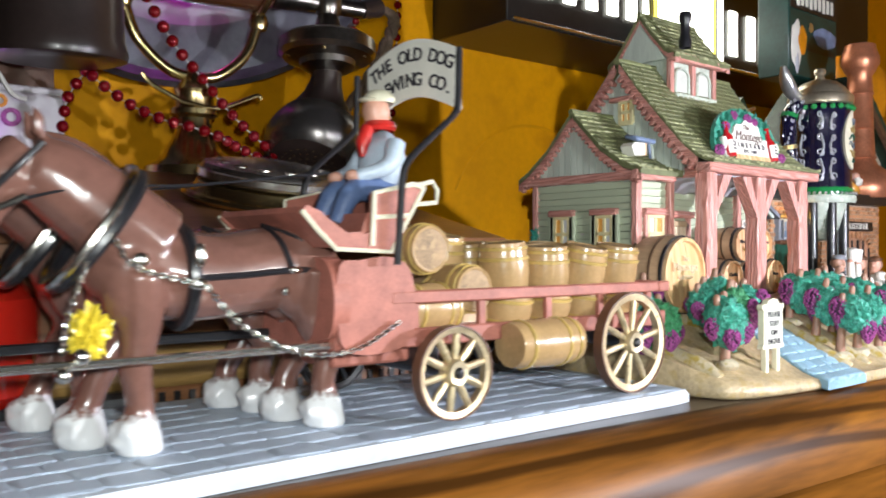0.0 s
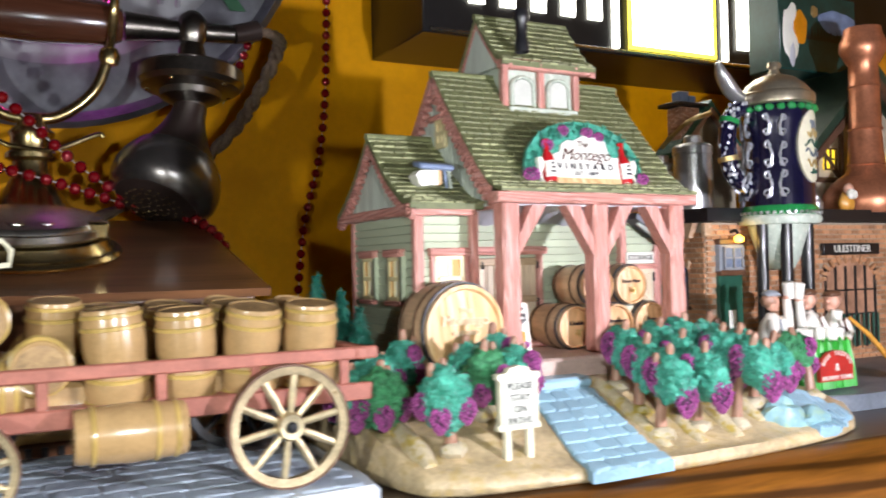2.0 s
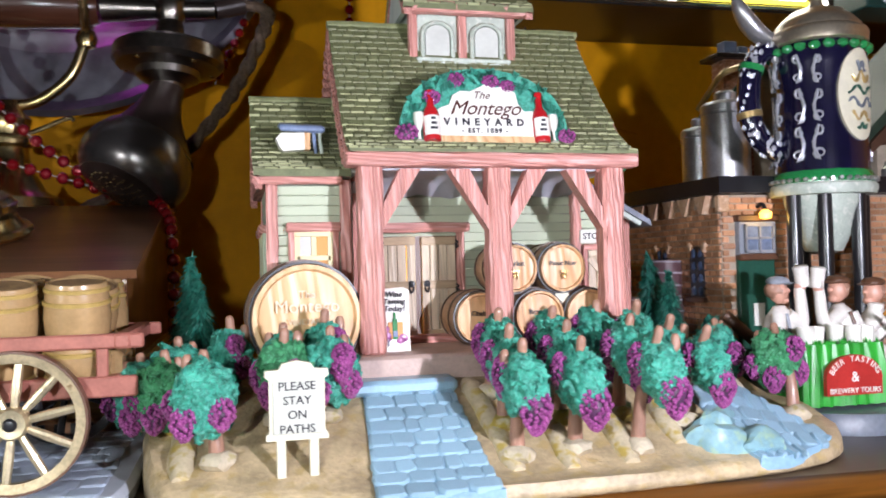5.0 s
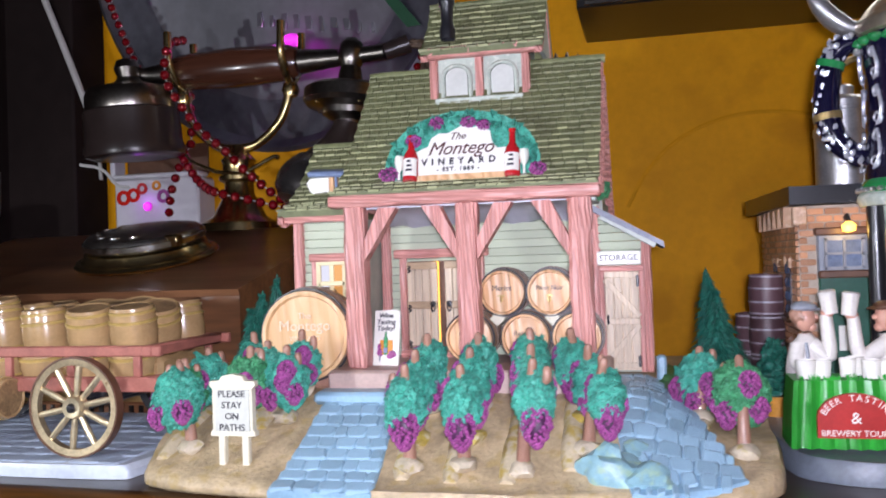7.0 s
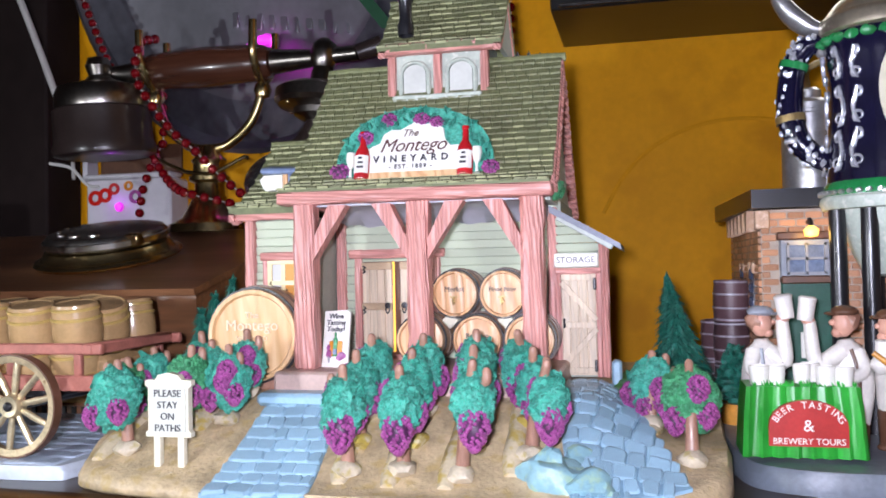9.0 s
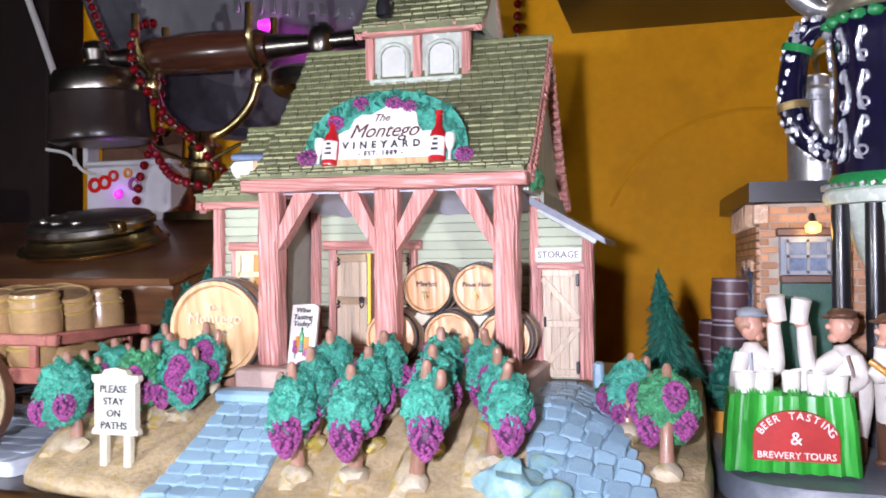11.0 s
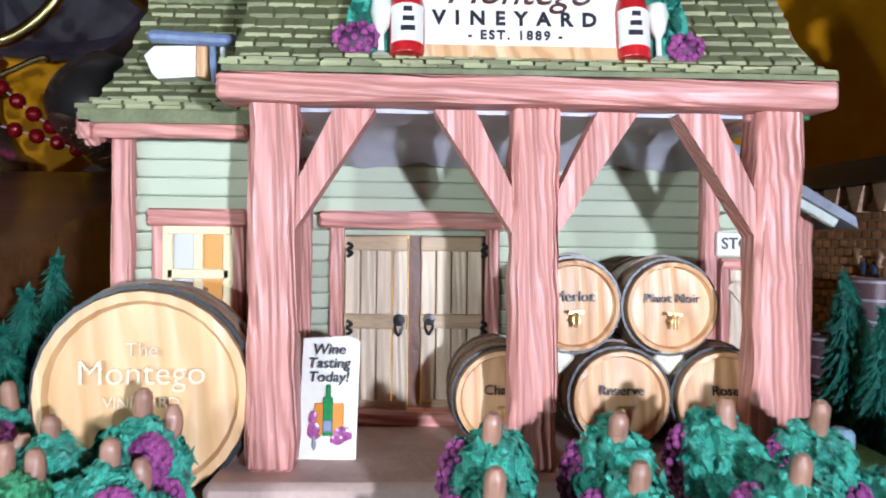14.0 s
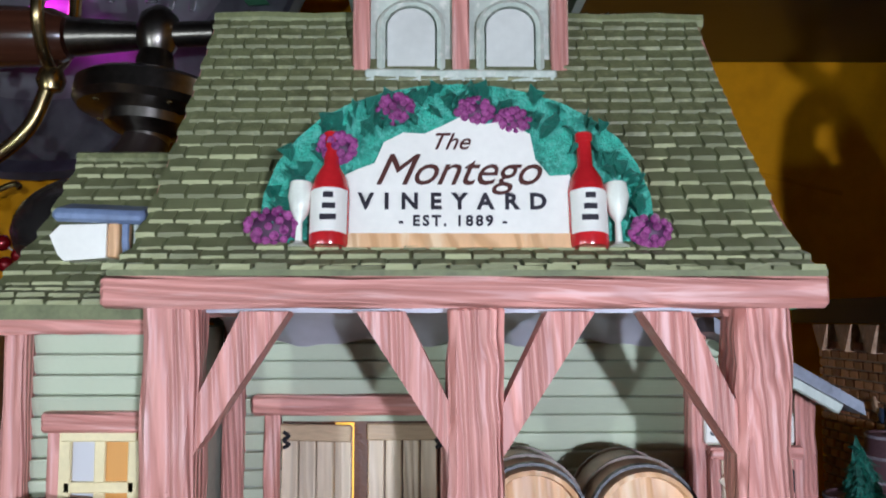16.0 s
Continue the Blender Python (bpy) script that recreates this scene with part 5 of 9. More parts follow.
        hang_at = [((0.0080 * math.cos(a), 0.0076 * math.sin(a), h), (0.0036, 0.0033, 0.0090), 95) for a, h in ((-1.9 + t, -0.0062), (-0.55 + t, -0.0040), (-3.0 + t, -0.0022), (-0.9 + t, 0.0046) if seed % 3 == 0 or tz > 0.057 else (1.9 + t, 0.0))]
        if seed % 2:
            hang_at.append(((0.0024, -0.0094, 0.0010), (0.0032, 0.0022, 0.0080), 70))
    for off, dim, n in hang_at:
        grapes(c + Vector(off) * size, Vector(dim) * size, n, ob)


ROWS_OF_VINES = [((-0.0145, -0.0340), (-0.0138, -0.0400, 0.0510)), ((-0.0145, -0.0215), (-0.0135, -0.0270, 0.0545)), ((-0.0140, -0.0070), (-0.0125, -0.0130, 0.0588)),
                 ((0.0045, -0.0335), (0.0052, -0.0390, 0.0508)), ((0.0048, -0.0205), (0.0060, -0.0260, 0.0550)), ((0.0050, -0.0065), (0.0065, -0.0125, 0.0588)),
                 ((0.0245, -0.0350), (0.0300, -0.0415, 0.0530)), ((0.0250, -0.0210), (0.0275, -0.0270, 0.0562)), ((0.0255, -0.0070), (0.0245, -0.0070, 0.0600)),
                 ((0.0455, -0.0250), (0.0522, -0.0320, 0.0518)), ((0.0440, -0.0110), (0.0462, -0.0190, 0.0549)), ((0.0415, 0.0020), (0.0393, -0.0080, 0.0597))]
for i, (foot, top) in enumerate(ROWS_OF_VINES):
    vine(foot, top, 100 + i, size=0.84 if i > 8 else 0.96)
LOOSE_VINES = [((0.0968, -0.0130), (0.0970, -0.0020, 0.0490), 1), ((0.0840, 0.0085), (0.0850, 0.0185, 0.0500), 0),
               ((-0.1150, 0.0000), (-0.1182, -0.0025, 0.0490), 1), ((-0.1240, 0.0060), (-0.1262, 0.0070, 0.0475), 0), ((-0.1020, -0.0260), (-0.1055, -0.0275, 0.0508), 0),
               ((-0.1130, 0.0150), (-0.1150, 0.0110, 0.0520), 0), ((-0.0970, 0.0230), (-0.0986, 0.0208, 0.0576), 0), ((-0.0835, -0.0140), (-0.0819, -0.0160, 0.0552), 1),
               ((-0.0830, 0.0020), (-0.0815, -0.0015, 0.0559), 0), ((-0.0690, -0.0130), (-0.0678, -0.0140, 0.0552), 0), ((-0.0690, 0.0040), (-0.0679, 0.0012, 0.0598), 0)]
for i, (foot, top, g) in enumerate(LOOSE_VINES):
    vine(foot, top, 120 + i, False, m_foliage2 if g else None, 0.82 if top[2] > 0.057 else 0.92 if i > 6 else 1.0)


# ---- pines and garden sign of the vineyard ----
def pine(x, y, z, h, w, parent, seed, lean=0.0):
    """A small conical fir in ragged tiers."""
    random.seed(seed)
    bm = bmesh.new()
    tiers = 10
    for k in range(tiers):
        f = k / tiers
        zc, r = z + h * (0.06 + 0.88 * f), w * (1 - f) ** 0.85 + w * 0.10
        top = bm.verts.new((x + random.uniform(-0.0005, 0.0005), y, zc + h * 0.19))
        rim = []
        m = 26
        for i in range(m):
            a = i / m * 6.283 + k
            q = r * (1.0 if i % 2 else 0.72) * random.uniform(0.85, 1.12)
            rim.append(bm.verts.new((x + math.cos(a) * q, y + math.sin(a) * q, zc - (0.10 * h / 2 if i % 2 else 0.0) + random.uniform(-0.001, 0.001))))
        low = bm.verts.new((x, y, zc + h * 0.03))
        for i in range(m):
            bm.faces.new((rim[i], rim[(i + 1) % m], top))
            bm.faces.new((rim[(i + 1) % m], rim[i], low))
    bmesh.ops.subdivide_edges(bm, edges=bm.edges, cuts=1, use_grid_fill=True)
    for v in bm.verts:
        v.co += Vector((noise.noise(v.co * 500), noise.noise(v.co * 500 + Vector((5, 5, 5))), noise.noise(v.co * 500 + Vector((9, 1, 3))))) * 0.0014
    for k in range(560):
        f, a = random.random() ** 1.3, random.random() * 6.283
        r = w * (1 - f) ** 0.9 * random.uniform(0.75, 1.08)
        c = Vector((x + math.cos(a) * r, y + math.sin(a) * r, z + h * (0.04 + 0.92 * f)))
        d = Vector((math.cos(a), math.sin(a), -0.8 + random.uniform(-0.3, 0.5))) * random.uniform(0.0018, 0.0040)
        q = Vector((-math.sin(a), math.cos(a), 0)) * 0.0011
        solid(bm, [c - d * 0.6 + q, c - d * 0.6 - q, c + d, c - d * 0.4 + Vector((0, 0, 0.0009))], ((0, 1, 2), (0, 3, 2), (1, 2, 3)))
    for v in bm.verts:
        v.co.x += lean * (v.co.z - z) / h
    ob = part("fir_tree", bm, m_pine, parent, "small dark green glazed fir tree", 20)
    bm = bmesh.new()
    tube(bm, [(x, y, z - 0.003), (x, y, z + h * 0.2)], 0.002, 8)
    part("trunk", bm, m_trunk, ob)


pine(-0.1140, 0.0790, 0.033, 0.0466, 0.0098, vineyard, 1)
pine(-0.1110, 0.0560, 0.033, 0.0395, 0.0100, vineyard, 2)
pine(-0.1090, 0.0400, 0.031, 0.0350, 0.0085, vineyard, 7)
pine(0.0985, 0.0880, 0.030, 0.047, 0.0122, vineyard, 3, -0.0055)
pine(0.0960, 0.0735, 0.030, 0.0385, 0.0076, vineyard, 4)

bm = bmesh.new()
sx, sy, sz = -0.0798, -0.0345, 0.0343
out = [(-0.0087, -0.0095), (0.0087, -0.0095), (0.0087, -0.0080), (0.0078, -0.0072), (0.0078, 0.0075), (0.0090, 0.0085), (0.0088, 0.0102), (0.0050, 0.0104), (0.0040, 0.0120), (0.0, 0.0128), (-0.0040, 0.0120), (-0.0050, 0.0104), (-0.0088, 0.0102), (-0.0090, 0.0085), (-0.0078, 0.0075), (-0.0078, -0.0072), (-0.0087, -0.0080)]
prism(bm, [(sx + a, sz + b) for a, b in out], sy - 0.0014, sy + 0.0014, lambda u, v, w: (u, w, v))
psign = part("garden_sign", bm, m_cream, vineyard, "cream garden notice on two short posts")
bm = bmesh.new()
box(bm, (sx, sy - 0.0014, sz - 0.0003), (0.0136, 0.0008, 0.0150), bev=0.0002)
part("sign_face", bm, m_sign_face, psign)
for k, txt in enumerate(("PLEASE", "STAY", "ON", "PATHS")):
    lettering("sign_letters", txt, 0.0034, upright(sx, sy - 0.0019, sz + 0.0056 - 0.0040 * k), m_ink, psign)
for dx in (-0.0046, 0.0046):
    bm = bmesh.new()
    box(bm, (sx + dx, sy, 0.0190), (0.0026, 0.0026, 0.0130), bev=0.0003)
    part("sign_post", bm, m_cream, psign)
bm = bmesh.new()
blob(bm, (sx, sy, 0.0118), (0.0090, 0.0050, 0.0018), 0.3, 2, 3, 8)
part("sign_mound", bm, m_soil_pale, psign)

# a tuft of ivy at the roof's corner
bm = bmesh.new()
for k in range(5):
    blob(bm, (0.0500 + random.uniform(-0.0008, 0.0015), 0.0250 + 0.0022 * k, 0.1120 + random.uniform(-0.001, 0.002)), (0.0026, 0.0024, 0.0030), 0.5, 2, 2, k)
part("ivy_tuft", bm, m_foliage2, vineyard)


# ---- brewery wagon model ----
wagon = thing("wagon_model", (-0.27, 0.015, 0), "glazed model beer wagon with barrels and brown horses on a slab", "model wagon")
SLAB = smooth_loop([(-0.128, -0.020), (-0.138, -0.028), (-0.20, -0.028), (-0.30, -0.028), (-0.42, -0.028), (-0.44, -0.01), (-0.44, 0.07), (-0.42, 0.082), (-0.28, 0.082), (-0.142, 0.080), (-0.128, 0.068), (-0.127, 0.02)], 5)
bm = bmesh.new()
rings = []
smid = Vector((-0.285, 0.027))
for f, z in ((1.0, 0.0056), (1.0, 0.0088), (0.988, 0.0108), (0.96, 0.0110)):
    rings.append([bm.verts.new((smid.x + (p.x - smid.x) * f, smid.y + (p.y - smid.y) * f, z)) for p in SLAB])
for a, b in zip(rings, rings[1:]):
    for i in range(len(a)):
        bm.faces.new((a[i], a[(i + 1) % len(a)], b[(i + 1) % len(a)], b[i]))
bm.faces.new(rings[-1])
bm.faces.new(rings[0][::-1])
wslab = part("slab", bm, m_slab_side, wagon, "pale blue-grey slab with a cobbled top")
COBBLE = []
for s in range(4):
    bm = bmesh.new()
    random.seed(s)
    box(bm, (0, 0, 0), (1, 1, 1), bev=0.12)
    for v in bm.verts:
        v.co += Vector((random.uniform(-0.05, 0.05), random.uniform(-0.05, 0.05), random.uniform(-0.05, 0.12)))
    COBBLE.append(finish(bm, m_base_slab, 40))
random.seed(31)
for r in range(9):
    y = -0.0205 + r * 0.0115
    x = -0.418 + (r % 2) * 0.008
    while x < -0.139:
        w = random.uniform(0.012, 0.019)
        w = min(w, -0.134 - x)
        piece("cobble", COBBLE[random.randrange(4)], wslab, sized(x + w / 2, y, 0.0106 + random.uniform(0, 0.0002), w * 0.985, 0.0113, 0.0016, rz=random.uniform(-1, 1)))
        x += w


def wheel(c, r, spokes, parent, black=False):
    """A spoked wooden wagon wheel facing the viewer."""
    m = pose(*c, 90)
    bm = bmesh.new()
    lathe(bm, [(r * 0.86, -0.0015), (r, -0.0018), (r, 0.0018), (r * 0.86, 0.0015), (r * 0.86, -0.0015)], 40, m)
    w = part("wheel", bm, m_black_gloss if black else m_rim, parent, "black spoked wheel" if black else "spoked wheel with dark and gold rim")
    bm = bmesh.new()
    lathe(bm, [(r * 0.995, -0.0022), (r * 1.03, -0.0022), (r * 1.03, 0.0022), (r * 0.995, 0.0022), (r * 0.995, -0.0022)], 40, m)
    part("tyre", bm, m_black_gloss if black else m_brown, w)
    bm = bmesh.new()
    lathe(bm, [(0.0018, 0.0030), (0.0040, 0.0032), (0.0046, 0.0022), (0.0046, -0.002), (0, -0.002)], 20, m)
    part("hub_plate", bm, m_black_gloss if black else m_spoke, w)
    bm = bmesh.new()
    lathe(bm, [(0, 0.0046), (0.0012, 0.0044), (0.0019, 0.0036), (0.0020, 0.0), (0, -0.0)], 18, m)
    part("hub", bm, m_black_gloss, w)
    for k in range(spokes):
        a = 6.2832 * k / spokes + 0.2
        bm = bmesh.new()
        d = Vector((math.cos(a), math.sin(a), 0))
        tube(bm, [m @ (d * 0.0028), m @ (d * r * 0.5), m @ (d * r * 0.90)], [0.0010, 0.0014, 0.0012], 8)
        part("spoke", bm, m_black_gloss if black else m_spoke, w)
    return w


wheel((-0.1575, -0.0185, 0.0316), 0.0196, 10, wagon)
wheel((-0.2515, -0.0200, 0.0282), 0.0152, 10, wagon)
wheel((-0.1575, 0.0560, 0.0316), 0.0196, 10, wagon, True)
wheel((-0.2515, 0.0560, 0.0282), 0.0152, 10, wagon, True)
for x, z in ((-0.1575, 0.0316), (-0.2515, 0.0282)):
    bm = bmesh.new()
    tube(bm, [(x, -0.019, z), (x, 0.058, z)], 0.0022, 10)
    part("axle", bm, m_black_gloss, wagon)
    bm = bmesh.new()
    box(bm, (x, 0.018, z + 0.004), (0.010, 0.05, 0.008), bev=0.001)
    part("bolster", bm, m_black_gloss, wagon)

# wagon bed: floor, two rails a side, tail and dash boards
bm = bmesh.new()
box(bm, (-0.2110, 0.0180, 0.0395), (0.160, 0.056, 0.0050), bev=0.0008)
bed = part("wagon_bed", bm, m_wagon, wagon, "brick red glazed wagon bed with open rails")
for y in (-0.0105, 0.0465):
    bm = bmesh.new()
    box(bm, (-0.2000, y, 0.0395), (0.150, 0.0024, 0.0062), bev=0.0006)
    part("side_board", bm, m_wagon, bed)
    bm = bmesh.new()
    box(bm, (-0.1970, y - 0.0004, 0.0530), (0.148, 0.0030, 0.0044), bev=0.0006)
    part("rail", bm, m_wagon, bed)
    for x in (-0.2600, -0.2300, -0.1960, -0.1660, -0.1350):
        bm = bmesh.new()
        box(bm, (x, y + 0.0010, 0.0470), (0.0034, 0.0022, 0.0120), bev=0.0004)
        part("stake", bm, m_wagon, bed)
bm = bmesh.new()
box(bm, (-0.1290, 0.018, 0.0530), (0.0050, 0.062, 0.0046), bev=0.0008)
part("tail_board", bm, m_wagon, bed)
bm = bmesh.new()
lobe = smooth_loop([(-0.0110, 0.0430), (-0.0040, 0.0400), (0.0170, 0.0370), (0.0400, 0.0400), (0.0470, 0.0430), (0.0490, 0.0530), (0.0460, 0.0630), (0.0380, 0.0665), (0.0170, 0.0640), (-0.0020, 0.0665), (-0.0100, 0.0630), (-0.0130, 0.0530)], 4)
prism(bm, [(p.x, p.y) for p in lobe], -0.2930, -0.2870, lambda u, v, w: (w, u, v))
part("front_board", bm, m_wagon, bed)
bm = bmesh.new()
lobe = smooth_loop([(-0.2880, 0.0370), (-0.2700, 0.0360), (-0.2625, 0.0410), (-0.2612, 0.0520), (-0.2640, 0.0630), (-0.2720, 0.0665), (-0.2830, 0.0655), (-0.2905, 0.0640), (-0.2915, 0.0500)], 4)
prism(bm, [(p.x, p.y) for p in lobe], -0.0122, -0.0095, lambda u, v, w: (u, w, v))
part("dash_side", bm, m_wagon, bed)
bm = bmesh.new()
box(bm, (-0.2640, 0.018, 0.0350), (0.046, 0.040, 0.0090), bev=0.001)
part("underframe", bm, m_wagon, bed)


def keg(c, r, h, axis, parent, seed, tilt=0.0):
    """A glazed tan keg with gold hoops, standing or lying along x or y."""
    turn = {"z": pose(*c, 9 + tilt, tilt * 0.7, seed * 2), "x": pose(*c, 0, 90, 0), "y": pose(*c, 90, 0, 0)}[axis]
    bm = bmesh.new()
    lathe(bm, [(0, -h / 2), (r * 0.86, -h / 2), (r * 0.90, -h * 0.46), (r, 0), (r * 0.92, h * 0.44), (r * 0.90, h * 0.49), (r * 0.86, h / 2), (r * 0.80, h * 0.495), (r * 0.76, h * 0.475), (0, h * 0.478)], 28, turn)
    k = part("keg", bm, m_tan_barrel, parent, "glazed tan keg with gold hoops")
    bm = bmesh.new()
    lathe(bm, [(r * 0.79, h * 0.482), (r * 0.40, h * 0.490), (0, h * 0.486)], 20, turn)
    part("lid", bm, m_keg_lid, k)
    for f in (-0.34, 0.22, 0.40):
        bm = bmesh.new()
        rr = r * (1 - 0.1 * (abs(f) * 2) ** 2) + 0.0003
        lathe(bm, [(rr - 0.0006, h * f - 0.0008), (rr + 0.00005, h * f - 0.0005), (rr + 0.00005, h * f + 0.0005), (rr - 0.0006, h * f + 0.0008)], 22, turn)
        part("hoop", bm, m_hoop_gold, k)


bm = bmesh.new()
box(bm, (-0.1960, 0.0200, 0.0445), (0.1300, 0.0380, 0.0090), bev=0.002)
bmesh.ops.subdivide_edges(bm, edges=bm.edges, cuts=6, use_grid_fill=True)
for v in bm.verts:
    v.co.z += 0.0012 * noise.noise(v.co * 140)
part("load_base", bm, m_tan_barrel, wagon, "lumpy tan glaze between the kegs")
random.seed(8)
for row, y in enumerate((0.0015, 0.0215, 0.0400)):
    for k, x in enumerate((-0.2080, -0.1866, -0.1652, -0.1435)):
        keg((x + random.uniform(-0.001, 0.001), y, 0.0600 + random.uniform(-0.0006, 0.0008)), 0.0098, 0.0220, "z", wagon, k + row, random.uniform(-10, 10))
        keg((x, y - 0.0012 * (row == 0), 0.0470), 0.0098, 0.0140, "z", wagon, k + row)
for c, ax in (((-0.2300, 0.004, 0.0545), "y"), ((-0.2300, 0.032, 0.0545), "y"), ((-0.2340, 0.016, 0.0500), "y"), ((-0.2450, 0.002, 0.0480), "x"), ((-0.2450, 0.032, 0.0480), "x"), ((-0.2470, 0.008, 0.0690), "y"), ((-0.2250, 0.020, 0.0640), "z")):
    keg(c, 0.0092, 0.0210, ax, wagon, 1)
keg((-0.2060, -0.0160, 0.0345), 0.0092, 0.0320, "x", wagon, 2)

# seat with cream piping, signboard on bent poles
SIDE = [(-0.3050, 0.0795), (-0.3035, 0.0822), (-0.2985, 0.0805), (-0.2935, 0.0765), (-0.2885, 0.0738), (-0.2820, 0.0738), (-0.2800, 0.0750), (-0.2792, 0.0868), (-0.2640, 0.0902), (-0.2592, 0.0892), (-0.2700, 0.0692), (-0.2725, 0.0680), (-0.2930, 0.0690), (-0.2990, 0.0740)]
NEAR, FAR = -0.0140, 0.0440
bm = bmesh.new()
prism(bm, SIDE, NEAR, NEAR + 0.0022, lambda u, v, w: (u, w, v))
seat = part("seat", bm, m_wagon, wagon, "brick red driver's bench with cream piping", 0)
bm = bmesh.new()
prism(bm, SIDE, FAR - 0.0022, FAR, lambda u, v, w: (u, w, v))
part("seat_side", bm, m_wagon, seat, angle=0)
bm = bmesh.new()
prism(bm, [(-0.2930, 0.0695), (-0.2720, 0.0690), (-0.2595, 0.0895), (-0.2632, 0.0902), (-0.2700, 0.0810), (-0.2805, 0.0805), (-0.2830, 0.0745), (-0.2880, 0.0740), (-0.2960, 0.0790), (-0.3040, 0.0818), (-0.3045, 0.0800), (-0.2985, 0.0750)], NEAR + 0.0015, FAR - 0.0015, lambda u, v, w: (u, w, v))
part("seat_cushion", bm, m_wagon, seat, angle=0)
for y in (NEAR, FAR):
    bm = bmesh.new()
    tube(bm, [(-0.3050, y, 0.0805), (-0.2990, y, 0.0742), (-0.2930, y, 0.0690), (-0.2725, y, 0.0681), (-0.2592, y, 0.0892)], 0.0008, 6)
    part("piping", bm, m_cream, seat)
    bm = bmesh.new()
    tube(bm, [(-0.2800, y - 0.0004, 0.0700), (-0.2792, y - 0.0004, 0.0868), (-0.2640, y - 0.0004, 0.0902), (-0.2592, y, 0.0892)], 0.0009, 6)
    part("arm_rail", bm, m_cream, seat)
    bm = bmesh.new()
    tube(bm, [(-0.2795, y - 0.0004, 0.0790), (-0.2655, y - 0.0004, 0.0800)], 0.0008, 6)
    part("piping", bm, m_cream, seat)
    bm = bmesh.new()
    y2 = y - 0.0035 if y < 0 else y + 0.0010
    tube(bm, curve([(-0.2725, y2, 0.0640), (-0.2712, y2, 0.0820), (-0.2702, y2, 0.0930), (-0.2670, y2, 0.0985), (-0.2560, y2, 0.1080), (-0.2492, y2, 0.1140), (-0.2474, y2, 0.1180), (-0.2468, y2, 0.1370)], 4), 0.0012, 8)
    part("sign_pole", bm, m_black_gloss, wagon, "bent black pole")
bm = bmesh.new()
tube(bm, [(-0.2640, 0.004, 0.0880), (-0.2400, 0.006, 0.0935), (-0.2375, 0.006, 0.0905), (-0.2380, 0.006, 0.0860), (-0.2640, 0.004, 0.0830)], 0.0009, 6)
part("back_rail", bm, m_cream, seat)
bm = bmesh.new()
B0, BW = -0.0178, 0.0480
arc = [(B0 + BW * k / 12, 0.0070 * math.sin(math.pi * k / 12)) for k in range(13)]
prism(bm, [(u, 0.1160 + v) for u, v in arc] + [(u, 0.1365 + v) for u, v in arc[::-1]], -0.2476, -0.2460, lambda u, v, w: (w - 0.085 * (u - B0), u, v))
banner = part("banner", bm, m_white, wagon, "curved white wagon signboard lettered in black", 60)
for k, txt in enumerate(("THE OLD DOG", "BREWING CO.")):
    for i, ch in enumerate(txt):
        f = (i + 0.5) / len(txt)
        u = B0 + BW * (0.955 - 0.91 * f)
        a = math.cos(math.pi * (u - B0) / BW) * 0.43
        if ch != " ":
            lettering("banner_letter", ch, 0.0066, pose(-0.2478 - 0.085 * (u - B0), u, 0.1308 - 0.0088 * k + 0.0070 * math.sin(math.pi * (u - B0) / BW), 90, 0, -85.1) @ pose(0, 0, 0, 0, 0, -math.degrees(a)), m_ink, banner, weight=0.0001)

# driver figurine: one plain mesh
bm = bmesh.new()
dx, dy = -0.2605, 0.0100
blob(bm, (dx + 0.0010, dy, 0.0940), (0.0078, 0.0100, 0.0125), 0.12, 1.5, 3, 1, 0)
for s in (-1, 1):
    tube(bm, curve([(dx + 0.001, dy + s * 0.0085, 0.1010), (dx - 0.004, dy + s * 0.0110, 0.0930), (dx - 0.0130, dy + s * 0.0060, 0.0895)], 4), [0.0036, 0.0036, 0.0034, 0.0032, 0.0030, 0.0028, 0.0026, 0.0025, 0.0024], 10, 0)
    blob(bm, (dx - 0.0145, dy + s * 0.0055, 0.0895), (0.0028, 0.0024, 0.0022), 0.15, 2, 2, 2, 2)
    tube(bm, curve([(dx + 0.002, dy + s * 0.0045, 0.0840), (dx - 0.0140, dy + s * 0.0055, 0.0845), (dx - 0.0210, dy + s * 0.0055, 0.0730)], 4), [0.0050, 0.0048, 0.0046, 0.0044, 0.0042, 0.0040, 0.0036, 0.0034, 0.0032], 10, 1)
    blob(bm, (dx - 0.0225, dy + s * 0.0055, 0.0720), (0.0040, 0.0024, 0.0020), 0.1, 2, 2, 3, 3)
blob(bm, (dx - 0.0012, dy, 0.1130), (0.0050, 0.0046, 0.0060), 0.10, 1.6, 3, 4, 2)
lathe(bm, [(0.0052, 0.1062), (0.0062, 0.1075), (0.0052, 0.1095), (0.0040, 0.1098)], 14, Matrix.Translation((dx, dy, 0)), 4)
tube(bm, [(dx - 0.0055, dy - 0.001, 0.1070), (dx - 0.0080, dy - 0.0015, 0.1010), (dx - 0.0085, dy - 0.002, 0.0965)], [0.0022, 0.0026, 0.0008], 8, 4)
lathe(bm, [(0.0050, 0.1160), (0.0056, 0.1170), (0.0054, 0.1185), (0.0036, 0.1203), (0, 0.1208)], 16, pose(dx, dy, 0, 0, 0, 0), 5)
blob(bm, (dx - 0.0045, dy, 0.1168), (0.0036, 0.0042, 0.0009), 0.05, 1, 2, 5, 5)
bm.transform(pose(0, 0, 0.0042))
part("driver_figurine", bm, [m_shirt, m_jeans, m_skin, m_brown, m_scarf, m_cream], wagon, "small painted driver figure in blue shirt and red scarf", 60)


